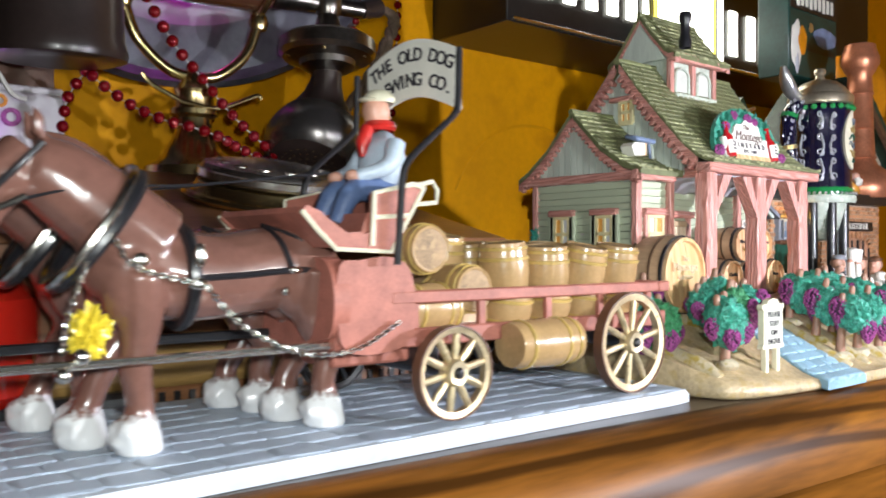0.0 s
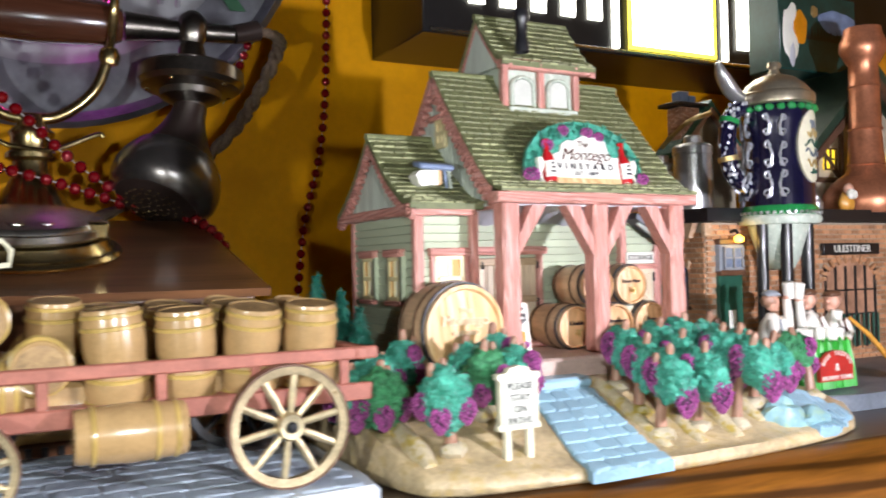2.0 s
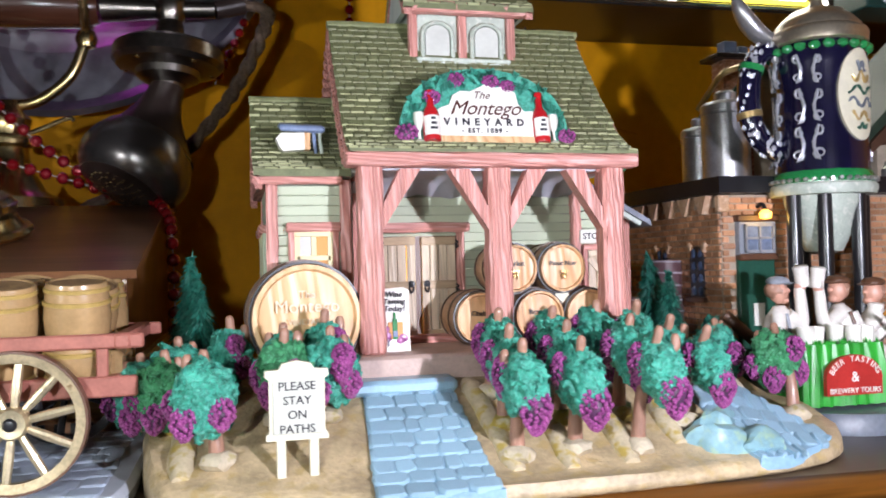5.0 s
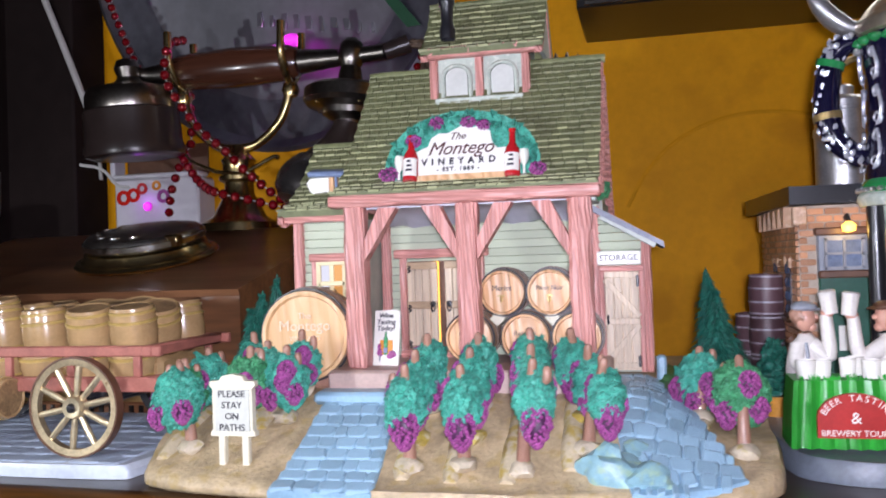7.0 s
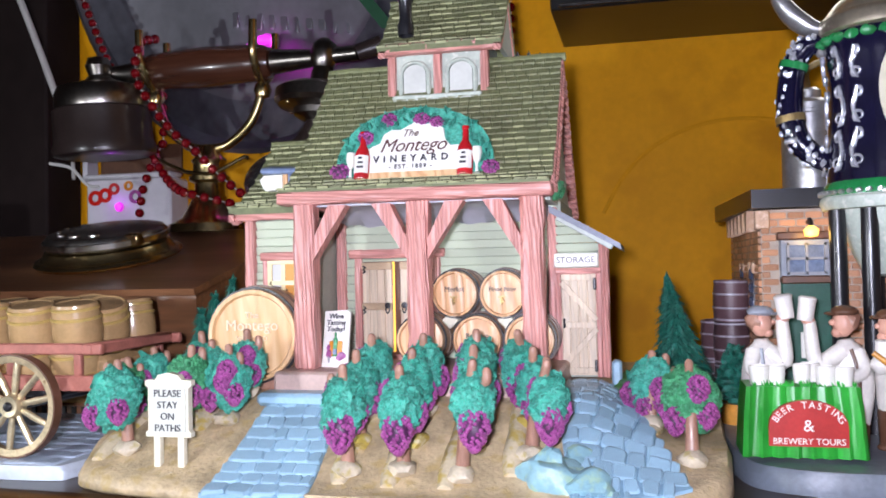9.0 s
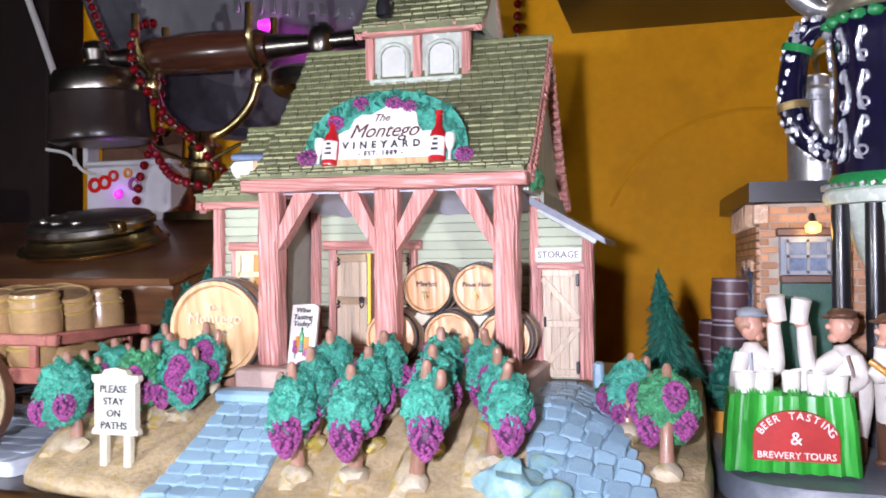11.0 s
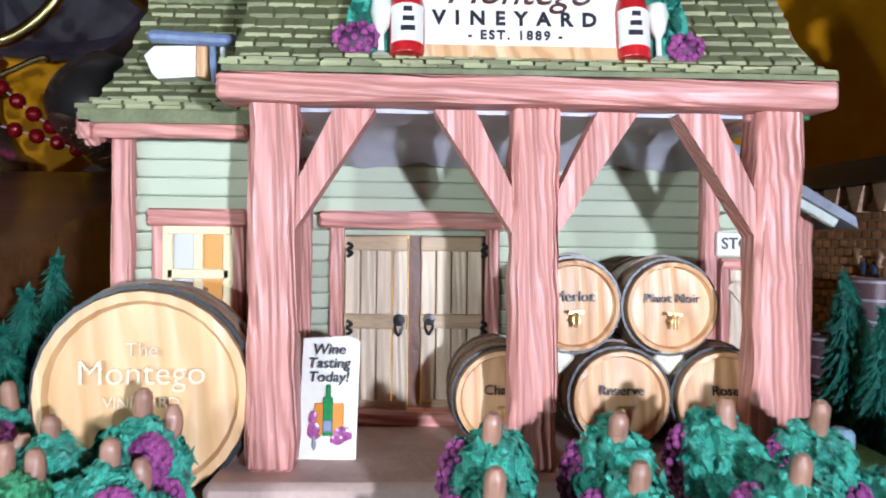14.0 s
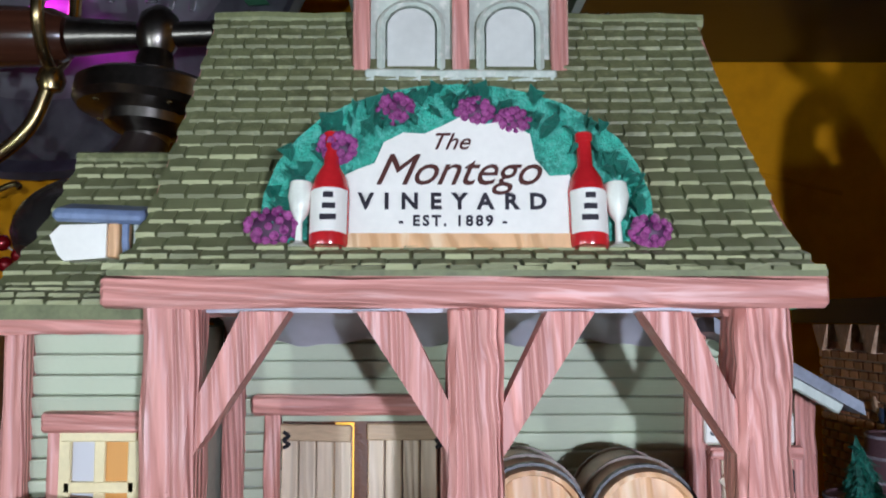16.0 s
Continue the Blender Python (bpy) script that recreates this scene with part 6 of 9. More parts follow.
# ---- horses: each one plain mesh ----
def horse(dx, dy, seed):
    bm = bmesh.new()

    def P(x, y, z):
        return (dx + x, dy + y, z)
    # trunk of the body as one loft, then neck and head
    body = [(-0.2835, 0.0640, 0.004), (-0.2860, 0.0640, 0.0100), (-0.2930, 0.0635, 0.0135), (-0.3040, 0.0625, 0.0138), (-0.3180, 0.0608, 0.0134), (-0.3320, 0.0610, 0.0140), (-0.3440, 0.0640, 0.0142), (-0.3540, 0.0670, 0.0120), (-0.3600, 0.0690, 0.005)]
    tube(bm, curve([P(x, 0, z) for x, z, r in body], 3), [body[min(i // 3, 8)][2] + (body[min(i // 3 + 1, 8)][2] - body[min(i // 3, 8)][2]) * (i % 3) / 3 for i in range(25)], 18, 0)
    neck = [(-0.3400, 0.0690, 0.0140), (-0.3500, 0.0765, 0.0136), (-0.3600, 0.0840, 0.0124), (-0.3680, 0.0892, 0.0108), (-0.3735, 0.0912, 0.0092)]
    tube(bm, curve([P(x, 0, z) for x, z, r in neck], 3), [neck[min(i // 3, 4)][2] + (neck[min(i // 3 + 1, 4)][2] - neck[min(i // 3, 4)][2]) * (i % 3) / 3 for i in range(13)], 16, 0)
    head = [(-0.3735, 0.0945, 0.0078), (-0.3795, 0.0885, 0.0074), (-0.3845, 0.0800, 0.0060), (-0.3880, 0.0725, 0.0052), (-0.3892, 0.0685, 0.0036)]
    tube(bm, curve([P(x, 0, z) for x, z, r in head], 3), [head[min(i // 3, 4)][2] + (head[min(i // 3 + 1, 4)][2] - head[min(i // 3, 4)][2]) * (i % 3) / 3 for i in range(13)], 14, 0)
    for s in (-1, 1):
        tube(bm, [P(-0.3720, s * 0.0040, 0.0995), P(-0.3725, s * 0.0048, 0.1045), P(-0.3735, s * 0.0046, 0.1078)], [0.0020, 0.0018, 0.0004], 8, 0)
    legs = [(-0.3460, -0.0085, -0.0005), (-0.3480, 0.0085, -0.0085), (-0.2900, -0.0085, 0.0040), (-0.2890, 0.0085, -0.0030)]
    for k, (x, y, step) in enumerate(legs):
        hind = k > 1
        top = (0.0098, 0.0078, 0.0056, 0.0046, 0.0040, 0.0042) if hind else (0.0080, 0.0064, 0.0052, 0.0048, 0.0040, 0.0042)
        bend = 0.0045 if hind else -0.0015
        pts = [(x, 0.0620), (x - step * 0.2, 0.0510), (x + bend * 0.6 - step * 0.3, 0.0420), (x + bend + step * 0.2, 0.0350), (x + step * 0.8, 0.0260), (x + step, 0.0190)]
        tube(bm, curve([P(a, y, b) for a, b in pts], 3), [top[min(i // 3, 5)] + (top[min(i // 3 + 1, 5)] - top[min(i // 3, 5)]) * (i % 3) / 3 for i in range(16)], 12, 0)
        lathe(bm, [(0, 0.0250), (0.0036, 0.0248), (0.0056, 0.0185), (0.0066, 0.0140), (0.0068, 0.0112), (0, 0.0112)], 14, Matrix.Translation(P(x + step, y, 0)))
        blob(bm, P(x + step - 0.002, y, 0.0165), (0.0066, 0.0062, 0.0058), 0.35, 2.5, 3, k)
    tube(bm, curve([P(-0.2850, 0, 0.0720), P(-0.2800, 0, 0.0690), P(-0.2800, 0, 0.0560), P(-0.2830, 0, 0.0460)], 3), [0.0022, 0.0026, 0.0030, 0.0032, 0.0032, 0.0030, 0.0028, 0.0024, 0.0018, 0.0008], 8, 0)
    tube(bm, curve([P(-0.3500, 0, 0.0885), P(-0.3610, 0, 0.0965), P(-0.3715, 0, 0.1000)], 3), [0.003, 0.0034, 0.0034, 0.0032, 0.003, 0.0026, 0.002], 8, 2)
    for sy in (-1, 1):
        blob(bm, P(-0.2920, sy * 0.0060, 0.0610), (0.0125, 0.0090, 0.0160), 0.05, 1, 3)
        blob(bm, P(-0.3470, sy * 0.0065, 0.0610), (0.0105, 0.0080, 0.0165), 0.05, 1, 3)
        blob(bm, P(-0.3785, sy * 0.0040, 0.0890), (0.0064, 0.0040, 0.0066), 0.05, 1, 2)
    blob(bm, P(-0.3520, 0, 0.0660), (0.0090, 0.0100, 0.0130), 0.05, 1, 3)
    ob = part("horse_figurine", bm, m_horse, wagon, "glossy brown draught horse figure with white feathered hooves", 0)
    skin = ob.modifiers.new("skin", "REMESH")
    skin.mode, skin.voxel_size, skin.use_smooth_shade = "VOXEL", 0.0009, True
    soft = ob.modifiers.new("soft", "SMOOTH")
    soft.factor, soft.iterations = 0.5, 7


horse(0.0, 0.0130, 1)
horse(-0.005, 0.0480, 2)


def strap(pts, r, mat, name="strap"):
    bm = bmesh.new()
    tube(bm, curve(pts, 5), r, 8)
    return part(name, bm, mat, wagon)


def ring_strap(x0, z0, ry, rz, y0, tilt, r, mat):
    bm = bmesh.new()
    pts = [Vector((x0 + math.sin(a) * tilt, y0 + math.cos(a) * ry, z0 + math.sin(a) * rz)) for a in [6.2832 * k / 24 for k in range(25)]]
    tube(bm, pts, r, 8)
    part("harness_band", bm, mat, wagon)


for dx, dy in ((0, 0.013), (-0.005, 0.048)):
    ring_strap(-0.3325 + dx, 0.0608, 0.0146, 0.0146, dy, 0.0, 0.0021, m_black_gloss)
    ring_strap(-0.3555 + dx, 0.0745, 0.0138, 0.0158, dy, 0.0115, 0.0022, m_black_gloss)
    ring_strap(-0.3578 + dx, 0.0755, 0.0146, 0.0168, dy, 0.0115, 0.0015, m_chrome)
    strap([(-0.3325 + dx, dy - 0.0150, 0.0605), (-0.3170 + dx, dy - 0.0146, 0.0612), (-0.3010 + dx, dy - 0.0152, 0.0624), (-0.2880 + dx, dy - 0.0118, 0.0622), (-0.2835 + dx, dy - 0.0040, 0.0625)], 0.0010, m_black_gloss, "breeching_strap")
    strap([(-0.3050 + dx, dy - 0.0020, 0.0765), (-0.3035 + dx, dy - 0.0110, 0.0715), (-0.3010 + dx, dy - 0.0150, 0.0624)], 0.0009, m_black_gloss, "hip_strap")
    strap([(-0.3050 + dx, dy - 0.0020, 0.0765), (-0.2960 + dx, dy - 0.0110, 0.0715), (-0.2880 + dx, dy - 0.0118, 0.0622)], 0.0008, m_black_gloss, "hip_strap")
    strap([(-0.3850 + dx, dy - 0.0060, 0.0830), (-0.3785 + dx, dy - 0.0082, 0.0900), (-0.3715 + dx, dy - 0.0070, 0.0975)], 0.0010, m_black_gloss, "bridle")
    strap([(-0.3860 + dx, dy - 0.0062, 0.0790), (-0.3820 + dx, dy - 0.0076, 0.0800), (-0.3760 + dx, dy - 0.0082, 0.0830)], 0.0010, m_chrome, "bridle_plate")
    strap([(-0.3850 + dx, dy - 0.0060, 0.0800), (-0.3600 + dx, dy - 0.0110, 0.0860), (-0.3300 + dx, dy - 0.006, 0.0880), (-0.2820, 0.008, 0.0945)], 0.0004, m_black_gloss, "rein")
    for x, y, z, w, h in ((-0.3320, 0.0168, 0.0672, 0.0020, 0.0036), (-0.3325, 0.0168, 0.0590, 0.0030, 0.0018), (-0.3010, 0.0160, 0.0625, 0.0026, 0.0012), (-0.2940, 0.0140, 0.0624, 0.0022, 0.0011), (-0.3480, 0.0142, 0.0660, 0.0024, 0.0022), (-0.3035, 0.0146, 0.0560, 0.0014, 0.0014)):
        bm = bmesh.new()
        blob(bm, (x + dx, dy - y, z), (w, 0.0010, h), 0.1, 1, 2)
        part("buckle", bm, m_chrome, wagon)


def chain(pts, r, link):
    """Small interlinked rings along a curve, joined in one part."""
    bm = bmesh.new()
    c = curve(pts, 12)
    run, nxt, k = 0.0, 0.0, 0
    for a, b in zip(c, c[1:]):
        d = b - a
        while run + d.length > nxt:
            p = a + d.normalized() * (nxt - run)
            m = Matrix.Translation(p) @ d.to_track_quat("X", "Z").to_matrix().to_4x4() @ pose(0, 0, 0, 90 * (k % 2))
            ring = [m @ Vector((math.cos(t) * link, math.sin(t) * link * 0.6, 0)) for t in [6.2832 * i / 8 for i in range(9)]]
            tube(bm, ring, r, 5)
            nxt += link * 1.45
            k += 1
        run += d.length
    return part("chain", bm, m_chrome, wagon, "thin bright chain trace")


chain([(-0.3560, -0.0030, 0.0720), (-0.3500, -0.0035, 0.0640), (-0.3330, -0.0045, 0.0592)], 0.00035, 0.0011)
chain([(-0.3310, -0.0045, 0.0590), (-0.3215, -0.0070, 0.0475), (-0.3075, -0.0110, 0.0390), (-0.2950, -0.0135, 0.0368), (-0.2830, -0.0145, 0.0388), (-0.2700, -0.0145, 0.0452)], 0.00035, 0.0011)
chain([(-0.3620, 0.0000, 0.0660), (-0.3680, -0.0050, 0.0520), (-0.3700, -0.0070, 0.0420)], 0.00035, 0.0011)
bm = bmesh.new()
tube(bm, [(-0.2750, 0.031, 0.0400), (-0.42, 0.031, 0.0400)], 0.0016, 8)
part("draught_pole", bm, m_black_gloss, wagon)
bm = bmesh.new()
tube(bm, [(-0.2700, -0.0060, 0.0385), (-0.42, -0.0085, 0.0395)], 0.0013, 8)
for x in (-0.366, -0.3705):
    blob(bm, (x, -0.0095, 0.0415 if x > -0.37 else 0.037), (0.0022, 0.0020, 0.0022), 0.1, 1, 2)
part("trace_bar", bm, m_chrome, wagon)
bm = bmesh.new()
blob(bm, (-0.3600, 0.0050, 0.0455), (0.0048, 0.0038, 0.0062), 0.9, 4.5, 4, 5)
part("bell_tassel", bm, paint("yellow_gold_bells", (0.75, 0.58, 0.05), 0.25, 0.2, 200, 0.1, coat=0.4), wagon, "bright yellow tassel of bells")


# ---- antique telephone ----
phone = thing("telephone", (-0.25, 0.2, 0), "antique telephone with sloping walnut case, brass dial and cradle", "telephone")
bm = bmesh.new()
prism(bm, [(0.0900, 0.0150), (0.3000, 0.0150), (0.3000, 0.1100), (0.2350, 0.1070), (0.0900, 0.0720)], -0.3950, -0.1400, lambda u, v, w: (w, u, v))
case = part("case", bm, m_phone_wood, phone, "walnut case with a sloping top")
bm = bmesh.new()
prism(bm, [(0.0800, 0.0710), (0.2420, 0.1090), (0.3050, 0.1130), (0.3050, 0.1165), (0.2400, 0.1130), (0.0790, 0.0745)], -0.4030, -0.1350, lambda u, v, w: (w, u, v))
part("case_top", bm, m_phone_wood, phone)
bm = bmesh.new()
box(bm, (-0.2690, 0.1930, 0.0260), (0.272, 0.226, 0.0200), bev=0.004)
part("base_moulding", bm, m_phone_trim, phone, "pale oak base moulding")
bm = bmesh.new()
box(bm, (-0.2690, 0.1930, 0.0110), (0.262, 0.216, 0.0110), bev=0.002)
plinth = part("plinth", bm, m_phone_wood, phone)
for k in range(40):
    bm = bmesh.new()
    box(bm, (-0.3880 + 0.006 * k, 0.0846, 0.0110), (0.0024, 0.0012, 0.0060))
    part("vent_slot", bm, m_black_box, plinth)

slope = pose(-0.2310, 0.1500, 0.0918, 13.6) @ Matrix.Diagonal((0.69, 0.69, 0.85, 1))
bm = bmesh.new()
lathe(bm, [(0, 0.001), (0.060, 0.001), (0.062, 0.003), (0.060, 0.0050), (0.056, 0.0055), (0.054, 0.0075), (0.052, 0.0110), (0.046, 0.0125), (0.020, 0.0130), (0, 0.0132)], 48, slope)
dial = part("dial_plate", bm, m_brass, phone, "round brass dial plate lying on the slope")
bm = bmesh.new()
lathe(bm, [(0, 0.013), (0.0500, 0.0128), (0.0515, 0.0150), (0.0510, 0.0185), (0.0480, 0.0215), (0.0300, 0.0240), (0, 0.0248)], 48, slope)
ring = part("finger_wheel", bm, paint("dark_chrome", (0.46, 0.43, 0.40), 0.27, 0.15, 60, 0.02, metal=1.0), phone, "dark shiny domed finger wheel")
bm = bmesh.new()
lathe(bm, [(0.0512, 0.0140), (0.0524, 0.0145), (0.0524, 0.0180), (0.0510, 0.0186)], 48, slope)
part("silver_band", bm, m_chrome, ring)
for k in range(6):
    a = 6.2832 * (0.42 + k / 13)
    bm = bmesh.new()
    lathe(bm, [(0.0036, 0.0205), (0.0046, 0.0208), (0.0050, 0.0228), (0.0046, 0.0234), (0.0038, 0.0230), (0.0036, 0.0205)], 16, slope @ pose(0.036 * math.cos(a), 0.036 * math.sin(a), 0))
    part("finger_hole", bm, m_chrome, ring)
bm = bmesh.new()
box(bm, slope @ Vector((0.0430, -0.0250, 0.0180)), (0.0130, 0.0100, 0.0090), slope, 0.001)
part("finger_stop", bm, m_brass, ring)

# column, cradle and handset
CX, CY = -0.2245, 0.2600
bm = bmesh.new()
lathe(bm, [(0.0300, 0.1120), (0.0290, 0.1180), (0.0200, 0.1230), (0.0150, 0.1320), (0.0110, 0.1400), (0.0105, 0.1480), (0.0145, 0.1500), (0.0145, 0.1530), (0.0120, 0.1545), (0.0115, 0.1620), (0.0128, 0.1650), (0.0080, 0.1700), (0.0060, 0.1760), (0, 0.177)], 28, Matrix.Translation((CX, CY, 0)))
part("column", bm, m_brass, phone, "turned brass column")
bm = bmesh.new()
tube(bm, curve([(CX - 0.043, CY, 0.2140), (CX - 0.034, CY, 0.1920), (CX - 0.016, CY, 0.1765), (CX, CY, 0.1740), (CX + 0.016, CY, 0.1765), (CX + 0.034, CY, 0.1920), (CX + 0.043, CY, 0.2140)], 5), 0.0034, 12)
cradle = part("cradle", bm, m_brass, phone, "curved brass handset cradle")
for s in (-1, 1):
    bm = bmesh.new()
    lathe(bm, [(0, -0.0065), (0.0050, -0.0048), (0.0066, 0), (0.0050, 0.0048), (0, 0.0065)], 16, pose(CX + s * 0.0432, CY, 0.2140))
    part("cradle_knob", bm, m_brass, cradle)
    for dy in (-0.0185, 0.0185):
        bm = bmesh.new()
        tube(bm, curve([(CX + s * 0.0430, CY, 0.2180), (CX + s * 0.0436, CY + dy * 0.55, 0.2255), (CX + s * 0.0442, CY + dy * 0.95, 0.2370), (CX + s * 0.0446, CY + dy, 0.2480), (CX + s * 0.0450, CY + dy, 0.2600)], 6), 0.0030, 10)
        part("cradle_fork", bm, m_brass, cradle)
bm = bmesh.new()
tube(bm, curve([(CX - 0.012, CY - 0.012, 0.1560), (CX + 0.01, CY - 0.014, 0.1540), (CX + 0.034, CY - 0.014, 0.1640), (CX + 0.038, CY - 0.014, 0.1625)], 4), 0.0014, 8)
tube(bm, curve([(CX - 0.012, CY - 0.012, 0.1560), (CX - 0.03, CY - 0.012, 0.1640), (CX - 0.036, CY - 0.012, 0.1700)], 4), 0.0014, 8)
part("hook_lever", bm, m_brass, phone)

HZ = 0.2340
bm = bmesh.new()
lathe(bm, [(0, -0.052), (0.0100, -0.051), (0.0130, -0.044), (0.0150, 0.0), (0.0130, 0.044), (0.0100, 0.051), (0, 0.052)], 24, pose(-0.2250, 0.2600, HZ, 0, 90, 0))
handset = part("handset_grip", bm, paint("dark_rosewood_grip", (0.075, 0.026, 0.014), 0.25, 0.4, 60, 0.1, stretch=(0.1, 1, 1), coat=0.5), phone, "dark wooden handset grip")
for a, b in ((-0.2780, -0.3160), (-0.1720, -0.1060)):
    bm = bmesh.new()
    tube(bm, [(a, 0.26, HZ), ((a + b) / 2, 0.258, HZ), (b, 0.254, HZ)], [0.0090, 0.0060, 0.0056], 16)
    part("handset_ferrule", bm, m_nickel, handset)
# mouthpiece: knob, flange, neck and bell with a pierced face, tipped towards the viewer
mp = pose(-0.1345, 0.2530, 0.1925, -4, 3, 0)
bm = bmesh.new()
lathe(bm, [(0, 0.0545), (0.0040, 0.0540), (0.0082, 0.0500), (0.0098, 0.0435), (0.0090, 0.0370), (0.0070, 0.0330), (0.0080, 0.0300), (0.0100, 0.018)], 28, mp)
mouth = part("mouthpiece", bm, m_nickel, phone, "dark bell-shaped mouthpiece with a pierced face")
bm = bmesh.new()
lathe(bm, [(0.0100, 0.0200), (0.0285, 0.0175), (0.0320, 0.0150), (0.0325, 0.0070), (0.0300, 0.0040), (0.0190, 0.0020), (0.0185, -0.0020), (0.0150, -0.0042), (0.0100, -0.0060), (0.0095, -0.0110)], 40, mp)
part("flange", bm, m_nickel, mouth)
for k in range(5):
    bm = bmesh.new()
    blob(bm, mp @ Vector((0.0265 * math.cos(k * 1.257 - 2.2), 0.0265 * math.sin(k * 1.257 - 2.2), 0.0035)), (0.0016, 0.0016, 0.0010), 0, 1, 2)
    part("flange_screw", bm, m_brass, mouth)
mp = mp @ pose(0, 0, -0.0080, -9, 15, 0) @ pose(0, 0, 0.0080)
bm = bmesh.new()
lathe(bm, [(0.0098, -0.0070), (0.0108, -0.0150), (0.0135, -0.0240), (0.0185, -0.0340), (0.0242, -0.0430), (0.0292, -0.0510)], 40, mp)
part("bell", bm, m_bakelite, mouth)
mp = mp @ pose(0, 0, -0.0540, -7, 9, 0) @ pose(0, 0, 0.0540)
bm = bmesh.new()
lathe(bm, [(0.0270, -0.0455), (0.0296, -0.0508), (0.0314, -0.0555), (0.0326, -0.0610), (0.0322, -0.0670), (0.0300, -0.0730), (0.0250, -0.0775)], 40, mp)
part("bell_band", bm, paint("gunmetal_bell_rim", (0.20, 0.185, 0.18), 0.27, 0.2, 60, 0.03, metal=0.9), mouth, "shiny gunmetal lower rim")
bm = bmesh.new()
lathe(bm, [(0.0250, -0.0775), (0.0200, -0.0788), (0, -0.0796)], 36, mp)
face = part("pierced_face", bm, m_bakelite, mouth)
for ringr, cnt in ((0.004, 5), (0.0085, 11), (0.013, 17), (0.0175, 22)):
    for k in range(cnt):
        a = 6.2832 * k / cnt
        bm = bmesh.new()
        blob(bm, mp @ Vector((ringr * math.cos(a), ringr * math.sin(a), -0.0794)), (0.0010, 0.0008, 0.0005), 0, 1, 1)
        part("speaking_hole", bm, m_brass, face)
# earpiece
ep = pose(-0.3060, 0.2500, 0.2020, 4, -2, 0)
bm = bmesh.new()
lathe(bm, [(0, 0.044), (0.0070, 0.042), (0.0095, 0.036), (0.0075, 0.029), (0.0110, 0.025), (0.0300, 0.0200), (0.0325, 0.0150), (0.0330, 0.0060), (0.0325, 0.0040)], 36, ep)
ear = part("earpiece", bm, m_nickel, phone, "dark earpiece with a nickel cap")
bm = bmesh.new()
lathe(bm, [(0.0320, 0.0050), (0.0345, 0.0030), (0.0350, -0.0200), (0.0370, -0.0260), (0.0360, -0.0300), (0.0300, -0.0320), (0, -0.0280)], 40, ep)
part("ear_cup", bm, m_bakelite, ear)
# braided cord from the mouthpiece
bm = bmesh.new()
c = curve([(-0.0900, 0.258, 0.2395), (-0.0760, 0.2600, 0.2370), (-0.0765, 0.2600, 0.226), (-0.0910, 0.2640, 0.195), (-0.1080, 0.2680, 0.170), (-0.1400, 0.290, 0.140), (-0.190, 0.300, 0.116)], 10)
for ph in (0.0, 3.14):
    tube(bm, [p + Vector((math.cos(i * 0.9 + ph), math.sin(i * 0.9 + ph) * 0.6, math.sin(i * 0.9 + ph) * 0.4)) * 0.0022 for i, p in enumerate(c)], 0.0030, 8)
part("braided_cord", bm, m_braid, phone, "twisted brown braided cord")
bm = bmesh.new()
tube(bm, [(-0.107, 0.2545, HZ), (-0.090, 0.2580, 0.2395)], [0.0060, 0.0068], 12)
part("cord_socket", bm, m_bakelite, phone)


# ---- red bead strings ----
def beads(name, pts, r, label):
    ob = thing(name, pts[0], label, "bead string", "red bead strings")
    c = curve(pts, 14)
    cord = bmesh.new()
    tube(cord, c, 0.00035, 5)
    part("cord", cord, m_cable, ob)
    bm = bmesh.new()
    lathe(bm, [(0, -r), (r * 0.5, -r * 0.87), (r * 0.87, -r * 0.5), (r, 0), (r * 0.87, r * 0.5), (r * 0.5, r * 0.87), (0, r)], 14)
    me = finish(bm, m_bead, 60)
    run, nxt = 0.0, 0.0
    for a, b in zip(c, c[1:]):
        d = (b - a).length
        while run + d > nxt:
            piece("bead", me, ob, Matrix.Translation(a + (b - a) * ((nxt - run) / d)))
            nxt += r * 2.55
        run += d


beads("bead_string", [(-0.0090, 0.3430, 0.440), (-0.0120, 0.3425, 0.260), (-0.0180, 0.3425, 0.180), (-0.0340, 0.3420, 0.110), (-0.0420, 0.3415, 0.030)], 0.0036, "long string of shiny red beads hanging down the wall")
beads("bead_string", [(-0.2690, 0.2620, 0.2590), (-0.2690, 0.2420, 0.2500), (-0.2685, 0.2360, 0.2250), (-0.2570, 0.2380, 0.2035), (-0.2420, 0.2400, 0.1840), (-0.2274, 0.2430, 0.1710), (-0.2092, 0.2446, 0.1528), (-0.1851, 0.2448, 0.1337), (-0.1578, 0.2470, 0.1190),
                      (-0.1460, 0.2400, 0.1165), (-0.1380, 0.2220, 0.1120), (-0.1310, 0.2000, 0.1018), (-0.1290, 0.1874, 0.0900), (-0.1280, 0.1830, 0.0700), (-0.1275, 0.1800, 0.0300)], 0.0036, "string of shiny red beads draped over the telephone cradle and case")
beads("bead_string", [(-0.2716, 0.2760, 0.2191), (-0.2740, 0.2790, 0.1834), (-0.2819, 0.2790, 0.1745), (-0.2640, 0.2660, 0.1555), (-0.2470, 0.2520, 0.1450), (-0.2315, 0.2400, 0.1397), (-0.2150, 0.2410, 0.1355), (-0.2047, 0.2480, 0.1327), (-0.1871, 0.2540, 0.1279), (-0.1650, 0.2540, 0.1200)], 0.0036, "string of shiny red beads looped round the column")
beads("bead_string", [(-0.2819, 0.2800, 0.1730), (-0.2906, 0.2830, 0.1578), (-0.2937, 0.2810, 0.1450), (-0.2960, 0.2800, 0.1250)], 0.0036, "short tail of shiny red beads")
